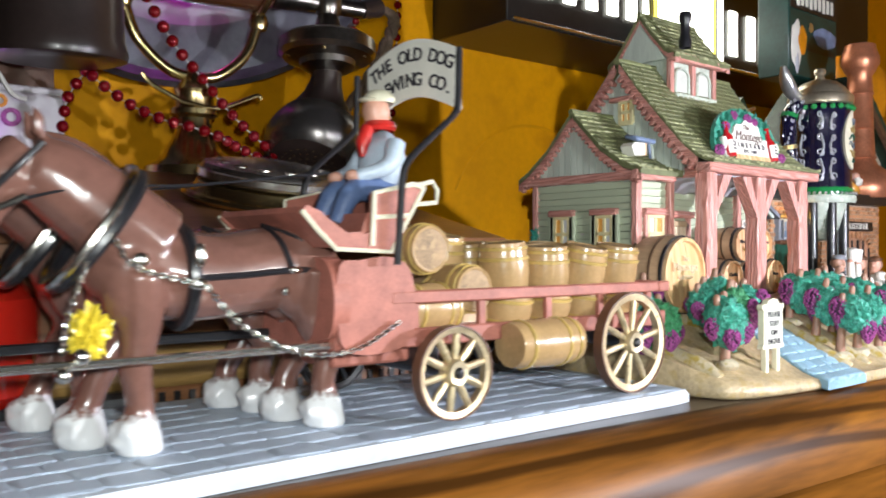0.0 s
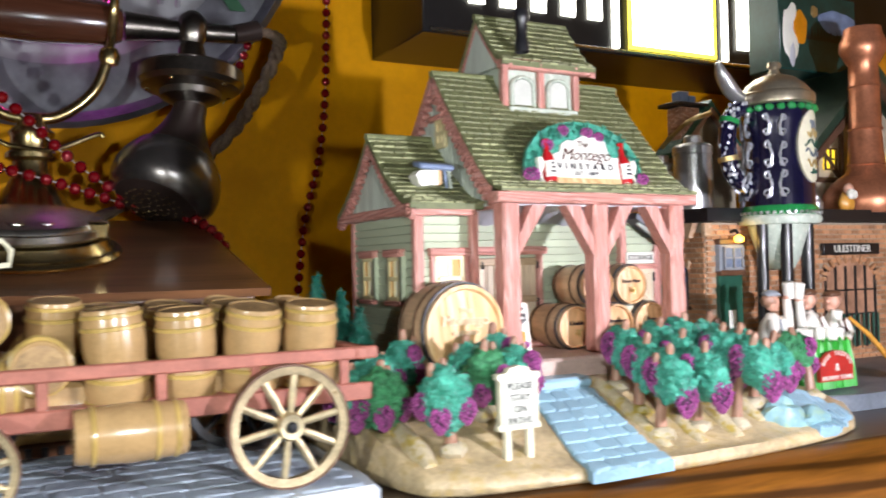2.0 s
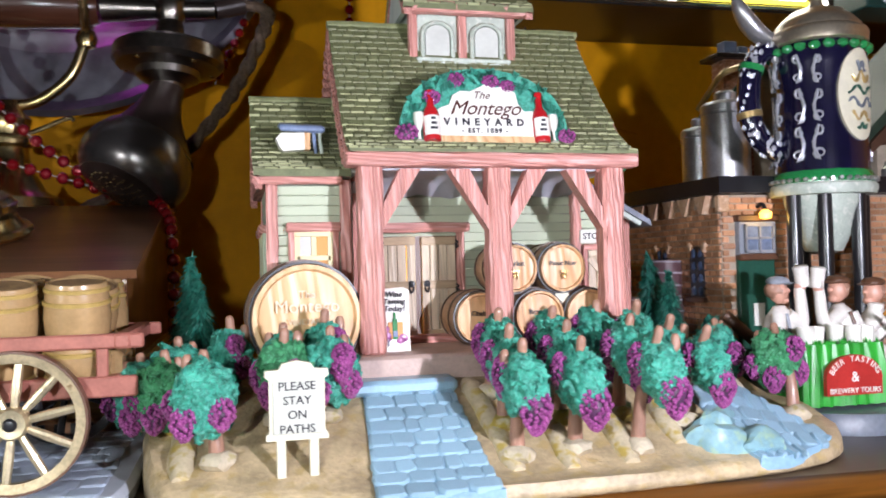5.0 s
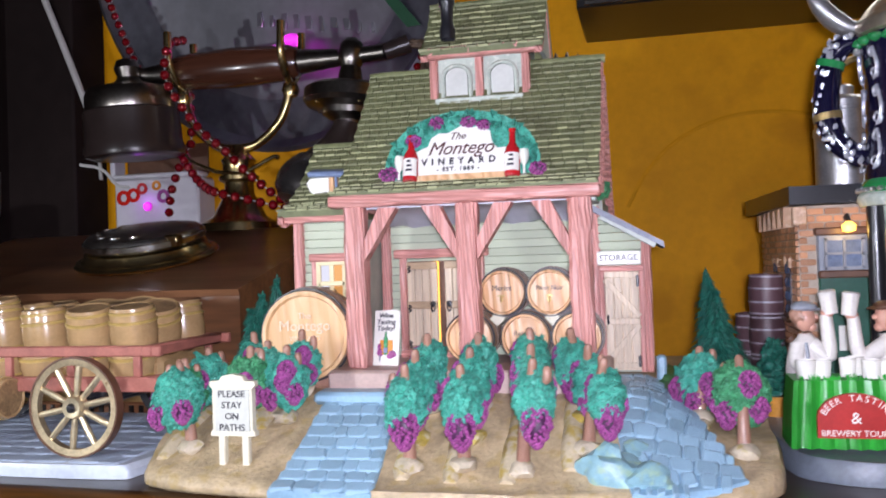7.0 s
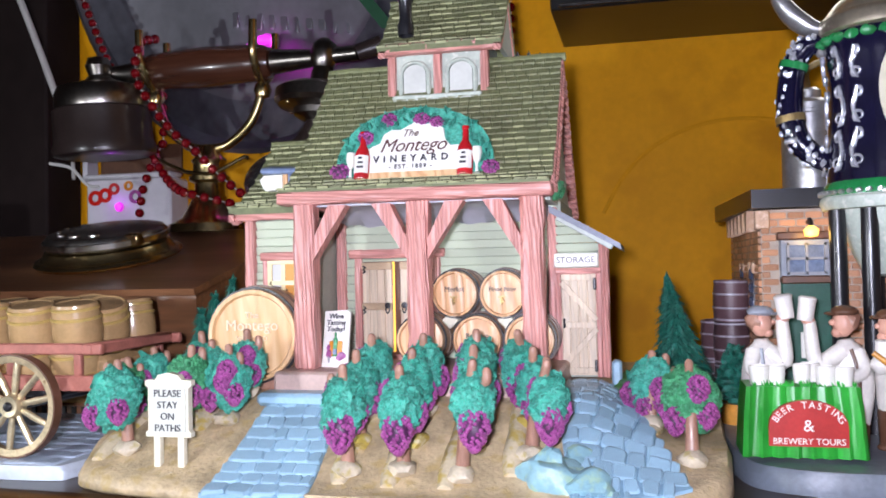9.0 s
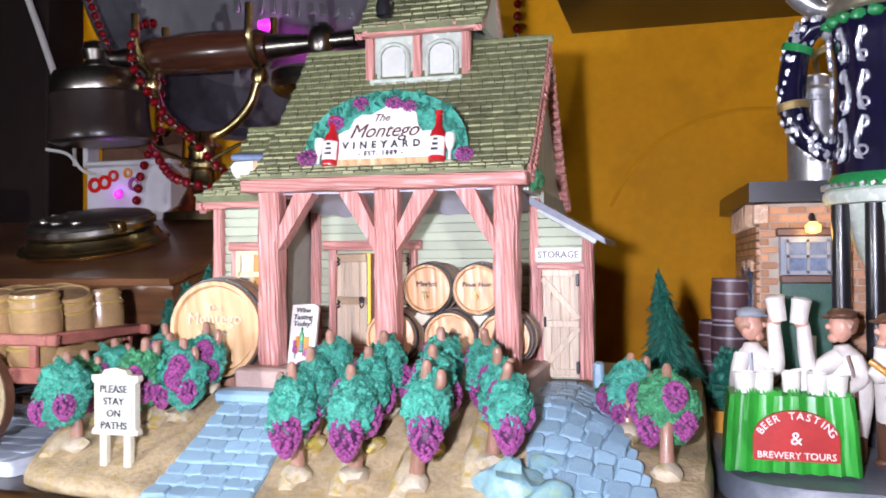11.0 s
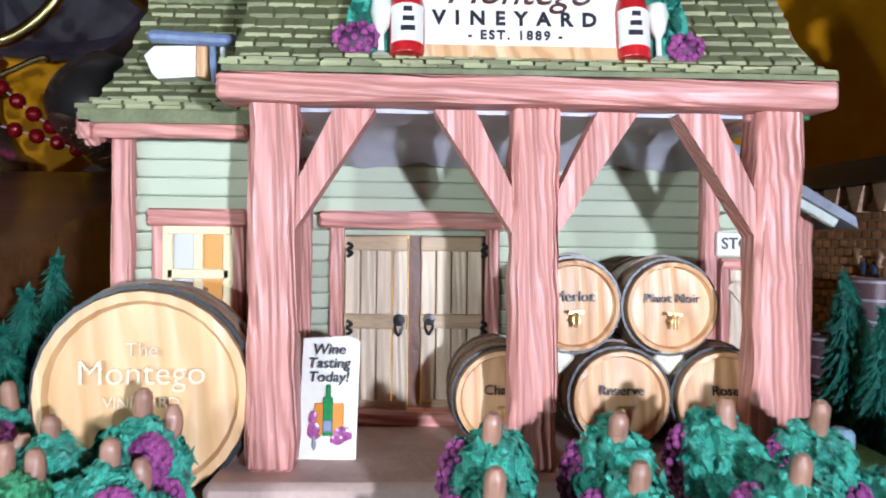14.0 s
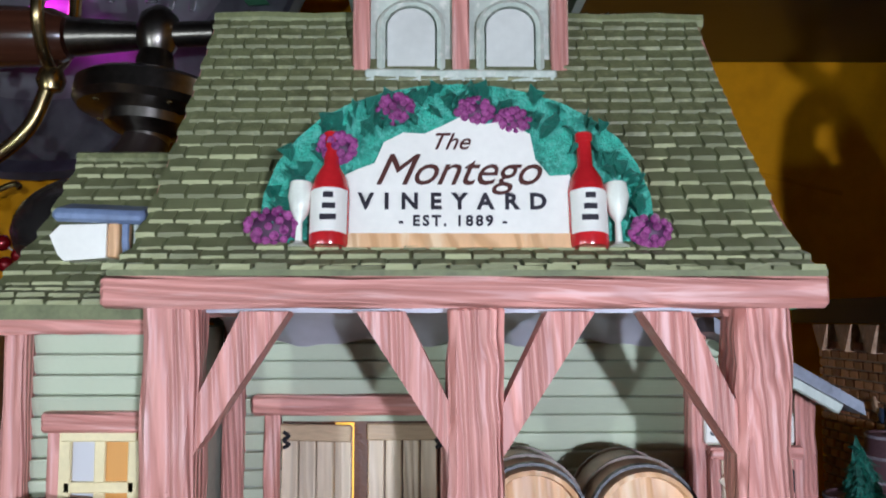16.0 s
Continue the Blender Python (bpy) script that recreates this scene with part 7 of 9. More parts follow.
beads("bead_string", [(-0.3508, 0.2850, 0.3128), (-0.3312, 0.2820, 0.2694), (-0.3174, 0.2800, 0.2418)], 0.0032, "string of red beads hanging behind the earpiece")
beads("bead_string", [(-0.0400, 0.300, 0.330), (-0.0780, 0.292, 0.260), (-0.0960, 0.285, 0.220), (-0.1080, 0.281, 0.194)], 0.0032, "string of red beads behind the mouthpiece")

# ---- round dark tray behind the telephone ----
tray = thing("serving_tray", (-0.20, 0.33, 0.19), "large round black tray with dull steel face against the wall", "tray")
tm = pose(-0.2150, 0.3060, 0.3480, 100, 0, -9)
bm = bmesh.new()
lathe(bm, [(0.128, 0.004), (0.160, 0.010), (0.166, 0.018), (0.170, 0.016), (0.164, 0.004), (0.150, -0.004), (0, -0.005)], 64, tm)
part("tray_rim", bm, m_dark_tray, tray)
bm = bmesh.new()
lathe(bm, [(0, 0.0005), (0.120, 0.0010), (0.129, 0.0042)], 64, tm)
part("tray_face", bm, m_tray_face, tray, "dull steel tray face")

# violet party light, gift card, cable, red toy, black speaker
bm = bmesh.new()
lathe(bm, [(0, -0.007), (0.004, -0.006), (0.0055, 0.0), (0.004, 0.006), (0, 0.007)], 20, pose(-0.196, 0.300, 0.262, 0, 90, 0))
tagged(part("party_light", bm, m_violet), "small glowing violet party light behind the telephone", "lamp")
card = thing("gift_bag", (-0.335, 0.325, 0.0), "white gift box with red and yellow printing and a cord handle", "gift box")
bm = bmesh.new()
box(bm, (-0.3240, 0.3220, 0.1290), (0.076, 0.030, 0.066), pose(0, 0, 0, 0, 0, 2), 0.002)
part("box_body", bm, m_card, card)
for k, (u, v, s, mat) in enumerate(((-0.030, 0.012, 0.008, m_red_gloss), (-0.021, 0.014, 0.0075, m_red_gloss), (-0.013, 0.019, 0.006, m_scarf), (0.000, 0.021, 0.005, m_orange), (0.006, 0.012, 0.007, m_grape))):
    bm = bmesh.new()
    lathe(bm, [(s * 0.4, 0), (s * 0.4, 0.001), (s * 0.8, 0.001), (s * 0.8, 0), (s * 0.4, 0)], 14, pose(-0.322 + u, 0.3062 + u * 0.03, 0.134 + v, 90, 0, 0))
    part("printed_ring", bm, mat, card)
bm = bmesh.new()
tube(bm, curve([(-0.385, 0.322, 0.165), (-0.392, 0.330, 0.190), (-0.397, 0.336, 0.205)], 4), 0.0016, 6)
part("cord_handle", bm, m_cable, card)
for c, s in (((-0.3660, 0.3180, 0.1760), (0.0050, 0.016, 0.030)), ((-0.3260, 0.3180, 0.1640), (0.0800, 0.018, 0.0040))):
    bm = bmesh.new()
    box(bm, c, s, bev=0.0012)
    part("lid_edge", bm, m_card, card)
bm = bmesh.new()
box(bm, (-0.3250, 0.3290, 0.1780), (0.0760, 0.0020, 0.0260))
part("lid_lining", bm, m_brown, card)
bm = bmesh.new()
tube(bm, curve([(-0.4200, 0.296, 0.325), (-0.3970, 0.296, 0.270), (-0.3760, 0.294, 0.2206)], 5), 0.0028, 8)
tagged(part("white_cable", bm, m_cable), "white cable running down beside the wall", "cable")
bm = bmesh.new()
tube(bm, curve([(-0.318, 0.262, 0.150), (-0.326, 0.258, 0.152), (-0.336, 0.254, 0.164), (-0.352, 0.250, 0.168)], 6), 0.0013, 6)
tagged(part("grey_wire", bm, m_cable), "thin grey wire beside the beads", "wire")
toy = thing("red_toy", (-0.40, 0.075, 0), "glossy red toy on a black base behind the horses", "toy")
bm = bmesh.new()
lathe(bm, [(0, 0.0160), (0.036, 0.0160), (0.040, 0.0200), (0.040, 0.0520), (0.034, 0.0580), (0, 0.0590)], 36, Matrix.Translation((-0.3900, 0.1020, 0)))
part("toy_body", bm, m_red_gloss, toy)
bm = bmesh.new()
box(bm, (-0.3700, 0.1020, 0.0110), (0.095, 0.050, 0.0108), bev=0.002)
part("toy_base", bm, m_black_gloss, toy)
spk = thing("black_canister", (-0.435, 0.20, 0), "tall glossy black canister at the end of the shelf", "canister")
bm = bmesh.new()
lathe(bm, [(0, 0.0056), (0.020, 0.0056), (0.021, 0.007), (0.021, 0.128), (0.019, 0.132), (0, 0.133)], 28, Matrix.Translation((-0.4350, 0.2000, 0)))
part("canister_body", bm, m_black_gloss, spk)

# ---- lit wall cabinet above the display ----
cab = thing("light_box", (0.30, 0.30, 0.25), "black wall-mounted light box with a white panel and small lit windows", "light box")
bm = bmesh.new()
box(bm, (0.3380, 0.2980, 0.3400), (0.620, 0.095, 0.180), bev=0.001)
part("box_body", bm, m_black_box, cab)
bm = bmesh.new()
box(bm, (0.3380, 0.2498, 0.2525), (0.610, 0.003, 0.0030), bev=0.0006)
part("front_strip", bm, m_chrome, cab, "thin bright strip along the lower edge")
bm = bmesh.new()
box(bm, (0.2620, 0.2490, 0.3380), (0.0900, 0.002, 0.160))
part("light_panel", bm, m_panel_light, cab, "glowing white panel")
for x, z, w, h in ((0.2620, 0.2567, 0.0960, 0.0030), (0.2158, 0.3000, 0.0034, 0.085), (0.3082, 0.3000, 0.0034, 0.085)):
    bm = bmesh.new()
    box(bm, (x, 0.2485, z), (w, 0.002, h))
    part("panel_edge", bm, m_panel_yellow, cab)
for x, z, w, h in ((0.1267, 0.2980, 0.013, 0.046), (0.1544, 0.2980, 0.013, 0.046), (0.1805, 0.2980, 0.013, 0.046), (0.2010, 0.3000, 0.006, 0.090), (0.3215, 0.3000, 0.006, 0.090), (0.3434, 0.2890, 0.013, 0.045), (0.3768, 0.2890, 0.013, 0.045), (0.4028, 0.2890, 0.011, 0.045), (0.0990, 0.2980, 0.013, 0.046), (0.0720, 0.2980, 0.013, 0.046)):
    bm = bmesh.new()
    box(bm, (x, 0.2490, z), (w, 0.002, h))
    part("lit_window", bm, m_panel_light, cab)

# faint brushed arc on the plaster, added as a tube sunk into the wall
bm = bmesh.new()
tube(bm, curve([(0.0550, 0.3487, 0.122), (0.0700, 0.3487, 0.148), (0.0950, 0.3487, 0.172), (0.1310, 0.3487, 0.186), (0.1700, 0.3487, 0.187), (0.2200, 0.3487, 0.176)], 8), 0.0022, 10)
tagged(part("brushed_arc", bm, paint("darker_mustard_arc", (0.68, 0.295, 0.002), 0.6, 0.1, 20, 0.05, spec=0.15)), "faint darker brushed arc on the plaster, built as a sunken tube", "wire")

# glowing disc added where a spot of violet light falls on the box
bm = bmesh.new()
lathe(bm, [(0, 0.003), (0.003, 0.002), (0.004, 0.0), (0, -0.001)], 16, pose(-0.3300, 0.3050, 0.1380, 90))
part("violet_light_spot", bm, m_violet, card, "glowing disc added for the spot of violet light on the gift box")

# flat dark green ribbon hanging in front of the tray
bm = bmesh.new()
prism(bm, [(-0.1372, 0.3091), (-0.1262, 0.3079), (-0.0891, 0.2609), (-0.0997, 0.2602)], 0.2890, 0.2902, lambda u, v, w: (u, w, v))
tagged(part("green_ribbon", bm, m_green_ribbon), "flat dark green ribbon hanging behind the cupola", "ribbon")

# worn raised marks on the tray face
random.seed(44)
for k in range(10):
    f = k / 9
    bm = bmesh.new()
    box(bm, (-0.2308 + 0.0991 * f, 0.3168 - 0.0109 * f, 0.2859 + -0.0165 * f + random.uniform(-0.001, 0.001)), (random.uniform(0.0035, 0.0060), 0.0016, random.uniform(0.0090, 0.0140)), pose(0, 0, 0, -6, random.uniform(-6, 6), 0), 0.0006)
    part("raised_bar", bm, m_tray_face, tray)


# ---- brewery model ----
brew = thing("brewery_model", (0.22, 0.08, 0), "glazed tan brick model brewery with a giant blue stein", "model building")
BB = smooth_loop([(0.113, 0.018), (0.128, -0.006), (0.17, -0.010), (0.25, -0.010), (0.31, -0.004), (0.330, 0.02), (0.332, 0.10), (0.32, 0.175), (0.22, 0.200), (0.13, 0.200), (0.112, 0.165), (0.111, 0.11)], 6)
bm = bmesh.new()
bmid = Vector((0.22, 0.07))
rings = []
for f, z in ((1.0, 0.0056), (1.0, 0.0100), (0.985, 0.0135), (0.95, 0.0138)):
    rings.append([bm.verts.new((bmid.x + (p.x - bmid.x) * f, bmid.y + (p.y - bmid.y) * f, z)) for p in BB])
for a, b in zip(rings, rings[1:]):
    for i in range(len(a)):
        bm.faces.new((a[i], a[(i + 1) % len(a)], b[(i + 1) % len(a)], b[i]))
bm.faces.new(rings[-1])
bm.faces.new(rings[0][::-1])
part("base", bm, m_slate_base, brew, "slate blue glazed base")

# walls: front at y .088 and a long left side, each with real bricks
FY, Z0, Z1 = 0.0885, 0.0138, 0.1045
bm = bmesh.new()
prism(bm, [(0.1330, FY), (0.3050, FY), (0.3050, 0.188), (0.1316, 0.188)], Z0, Z1, lambda u, v, w: (u, v, w))
bwall = part("brick_wall", bm, m_mortar, brew, "tan glazed brick walls")
BRICK = unit_box_mesh(m_brick, 0.12)
random.seed(51)
HOLES = [(0.1398, 0.1614, 0.0, 0.0935), (0.2330, 0.2860, 0.022, 0.0790), (0.2320, 0.2880, 0.0830, 0.0915)]


def brick_course(parent, a, b, z0, z1, holes, bw=0.0072, bh=0.0032, off=0.0004):
    """Bricks along the line a-b on plan, left out where the openings are."""
    d = Vector((b[0] - a[0], b[1] - a[1], 0))
    turn = math.degrees(math.atan2(d.y, d.x))
    nrm = Vector((d.y, -d.x, 0)).normalized()
    z, k = z0, 0
    while z < z1 - bh * 0.4:
        s = -(k % 2) * bw / 2
        while s < d.length:
            lo, hi = max(s, 0), min(s + bw, d.length)
            mid = Vector((a[0], a[1], 0)) + d.normalized() * (lo + hi) / 2 + nrm * off
            if hi - lo > 0.0012 and not any(x0 < mid.x < x1 and h0 < z + bh / 2 < h1 for x0, x1, h0, h1 in holes):
                piece("brick", BRICK, parent, sized(mid.x, mid.y, z + bh / 2, (hi - lo) * 0.90, 0.0018, bh * 0.84, rz=turn))
            s += bw
        z += bh
        k += 1


def bwindow(x, y, z, w, h, cols, rows, parent, mat, frame_mat, label):
    bm = bmesh.new()
    box(bm, (x, y, z), (w, 0.0012, h))
    win = part("window", bm, mat, parent, label)
    for k in range(cols + 1):
        bm = bmesh.new()
        box(bm, (x - w / 2 + w * k / cols, y - 0.0012, z), (0.0011, 0.0014, h + 0.001))
        part("muntin", bm, frame_mat, win)
    for k in range(rows + 1):
        bm = bmesh.new()
        box(bm, (x, y - 0.0012, z - h / 2 + h * k / rows), (w + 0.001, 0.0014, 0.0011))
        part("muntin", bm, frame_mat, win)
    return win


# black cornice and flat roof
bm = bmesh.new()
prism(bm, [(0.1288, 0.0822), (0.3080, 0.0822), (0.3080, 0.192), (0.1228, 0.192), (0.1228, 0.184)], Z1 + 0.0005, Z1 + 0.0086, lambda u, v, w: (u, v, w))
part("cornice", bm, m_black_gloss, brew, "black glossy cornice")
for k in range(6):
    bm = bmesh.new()
    y = 0.0985 + 0.0165 * k
    prism(bm, [(y - 0.0052, 0.1046), (y + 0.0062, 0.1046), (y + 0.0050, 0.1020), (y + 0.0016, 0.0960), (y - 0.0008, 0.0956), (y - 0.0022, 0.0985)], 0.1280, 0.1325, lambda u, v, w: (w, u, v))
    part("corbel", bm, m_corbel, bwall)
bm = bmesh.new()
box(bm, (0.1336, FY - 0.0006, 0.1002), (0.0062, 0.0036, 0.0082), bev=0.0006)
part("corner_stone", bm, m_corbel, bwall)
# green side door with a blue window and a lantern
bm = bmesh.new()
box(bm, (0.1506, 0.0875, 0.0436), (0.0200, 0.0030, 0.0600), bev=0.0006)
gdoor = part("door", bm, m_green_door, brew, "dark green brewery door with a notice")
bm = bmesh.new()
box(bm, (0.1506, 0.0855, 0.0460), (0.0060, 0.0008, 0.0110), bev=0.0002)
part("notice", bm, m_white, gdoor)
bm = bmesh.new()
box(bm, (0.1506, 0.0868, 0.0828), (0.0205, 0.0044, 0.0170), bev=0.0005)
part("transom_frame", bm, m_grey, gdoor)
for z, w in ((0.0928, 0.0232), (0.0740, 0.0205)):
    bm = bmesh.new()
    box(bm, (0.1506, 0.0862, z), (w, 0.0058, 0.0034), bev=0.0006)
    part("lintel", bm, m_brown, gdoor)
bwindow(0.1506, 0.0846, 0.0830, 0.0150, 0.0125, 2, 2, brew, m_blue_pane, m_grey, "blue four-pane window over the door")
bm = bmesh.new()
lathe(bm, [(0, 0.0), (0.0026, 0.0006), (0.0030, 0.0030), (0.0012, 0.0046), (0, 0.0048)], 12, pose(0.1522, 0.0805, 0.0920))
lamp = part("lantern", bm, glow("lantern_bulb", (1.0, 0.55, 0.08), 4.0), brew, "small glowing wall lantern")
bm = bmesh.new()
tube(bm, curve([(0.1522, 0.0870, 0.0985), (0.1522, 0.0830, 0.0995), (0.1522, 0.0805, 0.0965)], 4), 0.0010, 6)
part("lantern_arm", bm, m_iron, lamp)
# arched loading bay with a balustrade
bm = bmesh.new()
w, zs = 0.0255, 0.0680
arch = [(-w, 0.0225), (w, 0.0225)] + [(w * math.cos(a), zs + 0.0110 * math.sin(a)) for a in [math.pi * k / 12 for k in range(13)]]
prism(bm, [(0.2595 + a, b) for a, b in arch], FY - 0.0015, FY + 0.003, lambda u, v, q: (u, q, v))
bay = part("arched_window", bm, paint("warm_bay_interior", (0.45, 0.24, 0.15), 0.4, 0.35, 60, 0.1), brew, "arched bay window with black bars")
for k in range(6):
    bm = bmesh.new()
    box(bm, (0.2350 + 0.0098 * k, FY - 0.0022, 0.049), (0.0011, 0.0014, 0.054))
    part("bar", bm, m_black_gloss, bay)
for z in (0.0440, 0.0600):
    bm = bmesh.new()
    box(bm, (0.2595, FY - 0.0022, z), (0.051, 0.0014, 0.0011))
    part("bar", bm, m_black_gloss, bay)
for k in range(11):
    bm = bmesh.new()
    tube(bm, [(0.2350 + 0.0049 * k, FY - 0.004, 0.0230), (0.2350 + 0.0049 * k, FY - 0.004, 0.0440)], 0.0008, 6)
    part("baluster", bm, m_green_door, bay)
bm = bmesh.new()
for k in range(12):
    a = math.pi * k / 11
    box(bm, (0.2595 + (w + 0.0018) * math.cos(a), FY - 0.0022, zs + 0.0128 * math.sin(a)), (0.0026, 0.0018, 0.0062), pose(0, 0, 0, 0, 90 - math.degrees(a), 0), 0.0003)
part("arch_bricks", bm, m_brick, bay)
bm = bmesh.new()
box(bm, (0.2600, FY - 0.0026, 0.0872), (0.0560, 0.0028, 0.0078), bev=0.0006)
bsign = part("name_board", bm, m_black_gloss, brew, "black name board with white letters")
lettering("board_letters", "ULESTEINER", 0.0068, upright(0.2600, FY - 0.0042, 0.0872), m_white, bsign)
# two round-headed dark windows with sills on the left side
for y in (0.1085, 0.1445):
    w, h0, h1 = 0.0066, 0.0545, 0.0735
    bm = bmesh.new()
    head = [(y + w, h0), (y - w, h0)] + [(y - w * math.cos(a), h1 + w * math.sin(a)) for a in [math.pi * k / 10 for k in range(11)]]
    prism(bm, head, 0.1310, 0.1326, lambda u, v, q: (q, u, v))
    sw = part("side_window", bm, m_iron, brew, "narrow dark round-headed side window")
    for k in range(8):
        bm = bmesh.new()
        blob(bm, (0.1309, y - 0.0031 + 0.0062 * (k % 2), 0.0575 + 0.0063 * (k // 2)), (0.0009, 0.0024, 0.0025), 0.12, 1.5, 2, k)
        part("pane", bm, m_night_pane, sw)
    bm = bmesh.new()
    box(bm, (0.1308, y, 0.0531), (0.0040, 0.0172, 0.0026), bev=0.0006)
    part("window_sill", bm, m_brown, sw)
    for sgn in (-1, 1):
        bm = bmesh.new()
        box(bm, (0.1318, y + sgn * 0.0068, 0.0795), (0.0030, 0.0030, 0.0052), pose(0, 0, 0, -sgn * 24), 0.0006)
        part("arch_stone", bm, m_corbel, sw)

# pavilion: black posts, funnel and round canopy that carries the stein
SX, SY = 0.1795, 0.0745
for a in (-2.85, -2.05, -1.10, -0.25, 1.57):
    bm = bmesh.new()
    x, y = SX + 0.0200 * math.cos(a), SY + 0.0150 * math.sin(a)
    tube(bm, [(x, y, 0.0136), (x, y, 0.1030)], 0.0034, 12)
    tube(bm, [(x, y, 0.0136), (x, y, 0.0190)], 0.0044, 12)
    part("pavilion_post", bm, m_black_gloss, brew, "black glossy post")
bm = bmesh.new()
lathe(bm, [(0.0040, 0.0750), (0.0085, 0.0760), (0.0125, 0.0840), (0.0175, 0.0990), (0.0180, 0.1030)], 24, Matrix.Translation((SX, SY, 0)))
part("funnel", bm, m_cupola_frame, brew, "pale funnel under the canopy")
bm = bmesh.new()
lathe(bm, [(0, 0.1020), (0.0236, 0.1025), (0.0246, 0.1050), (0.0243, 0.1070), (0.0226, 0.1085)], 40, Matrix.Translation((SX, SY, 0)))
part("canopy", bm, m_cupola_frame, brew, "round pale canopy")
bm = bmesh.new()
lathe(bm, [(0.0231, 0.1080), (0.0233, 0.1100), (0.0226, 0.1125), (0.0213, 0.1140)], 40, Matrix.Translation((SX, SY, 0)))
part("stein_foot_ring", bm, m_green_glaze, brew)
bm = bmesh.new()
for k in range(40):
    a = 6.2832 * k / 40
    box(bm, (SX + 0.0237 * math.cos(a), SY + 0.0237 * math.sin(a), 0.1092), (0.0028, 0.0020, 0.0016), pose(0, 0, 0, 0, 0, math.degrees(a)) @ pose(0, 0, 0, 25), 0.0003)
part("rope_band", bm, m_silver, brew)
# stein
bm = bmesh.new()
lathe(bm, [(0, 0.1130), (0.0216, 0.1135), (0.0214, 0.1180), (0.0212, 0.1260), (0.0205, 0.1380), (0.0200, 0.1520), (0.0212, 0.1640), (0.0218, 0.1700), (0.0210, 0.1740)], 40, Matrix.Translation((SX, SY, 0)))
stein = part("stein_body", bm, m_cobalt, brew, "giant cobalt blue beer stein with silver scrolls")
bm = bmesh.new()
for k in range(22):
    a = 6.2832 * k / 22
    blob(bm, (SX + 0.0218 * math.cos(a), SY + 0.0218 * math.sin(a), 0.1715), (0.0030, 0.0022, 0.0022), 0.3, 2, 2, k)
part("leaf_band", bm, m_green_glaze, stein)
bm = bmesh.new()
lathe(bm, [(0.0212, 0.1740), (0.0226, 0.1750), (0.0230, 0.1795), (0.0222, 0.1812), (0.0205, 0.1822), (0.0200, 0.1836), (0.0165, 0.1878), (0.0158, 0.1882), (0.0120, 0.1915), (0.0060, 0.1936), (0.0035, 0.1945), (0.0028, 0.1972), (0.0042, 0.1990), (0.0036, 0.2015), (0, 0.2025)], 36, Matrix.Translation((SX, SY, 0)))
part("lid", bm, m_pewter, stein, "domed pewter lid")
hpts = [(0.1620, 0.0775, 0.1700), (0.1540, 0.0785, 0.1728), (0.1482, 0.0808, 0.1668), (0.1456, 0.0812, 0.1545), (0.1454, 0.0805, 0.1420), (0.1486, 0.0795, 0.1318), (0.1560, 0.0785, 0.1245), (0.1640, 0.0775, 0.1205)]
hc = curve(hpts, 5)
bm = bmesh.new()
tube(bm, hc, [0.0036 + 0.0019 * math.sin(math.pi * k / (len(hc) - 1)) for k in range(len(hc))], 16)
handle = part("handle", bm, m_cobalt, stein, "thick curled cobalt handle with silver relief")
random.seed(77)
bm = bmesh.new()
for k in range(80):
    p = hc[random.randrange(4, len(hc) - 4)]
    d = Vector((random.uniform(-1, 0.5), random.uniform(-1, 0.1), random.uniform(-0.4, 0.4))).normalized()
    blob(bm, p + d * 0.0050, (0.0013, 0.0008, 0.0016), 0.5, 3, 1, k)
part("handle_relief", bm, m_silver_relief, handle)["kind"] = "stuff"
bm = bmesh.new()
lift = curve([(0.1640, 0.0790, 0.1790), (0.1560, 0.0810, 0.1800), (0.1490, 0.0815, 0.1850), (0.1430, 0.0815, 0.1930), (0.1400, 0.0815, 0.1998)], 5)
tube(bm, lift, [0.0018 + 0.0026 * math.sin(math.pi * min(k / (len(lift) - 1) * 1.02, 1)) for k in range(len(lift))], 12)
for v in bm.verts:
    v.co.y = 0.0812 + (v.co.y - 0.0812) * 1.25
part("thumb_lift", bm, m_silver, stein, "silver thumb lift")
bm = bmesh.new()
box(bm, (0.1588, 0.0760, 0.1725), (0.0044, 0.0030, 0.0120), pose(0, 0, 0, 0, 14, 0), 0.0008)
part("hinge_strap", bm, m_silver, stein)
for k, mat in ((11, m_green_glaze), (20, m_gold)):
    bm = bmesh.new()
    d = (hc[k + 1] - hc[k - 1]).normalized() * 0.0015
    tube(bm, [hc[k] - d, hc[k] + d], 0.0061, 16)
    part("handle_ring", bm, mat, handle)


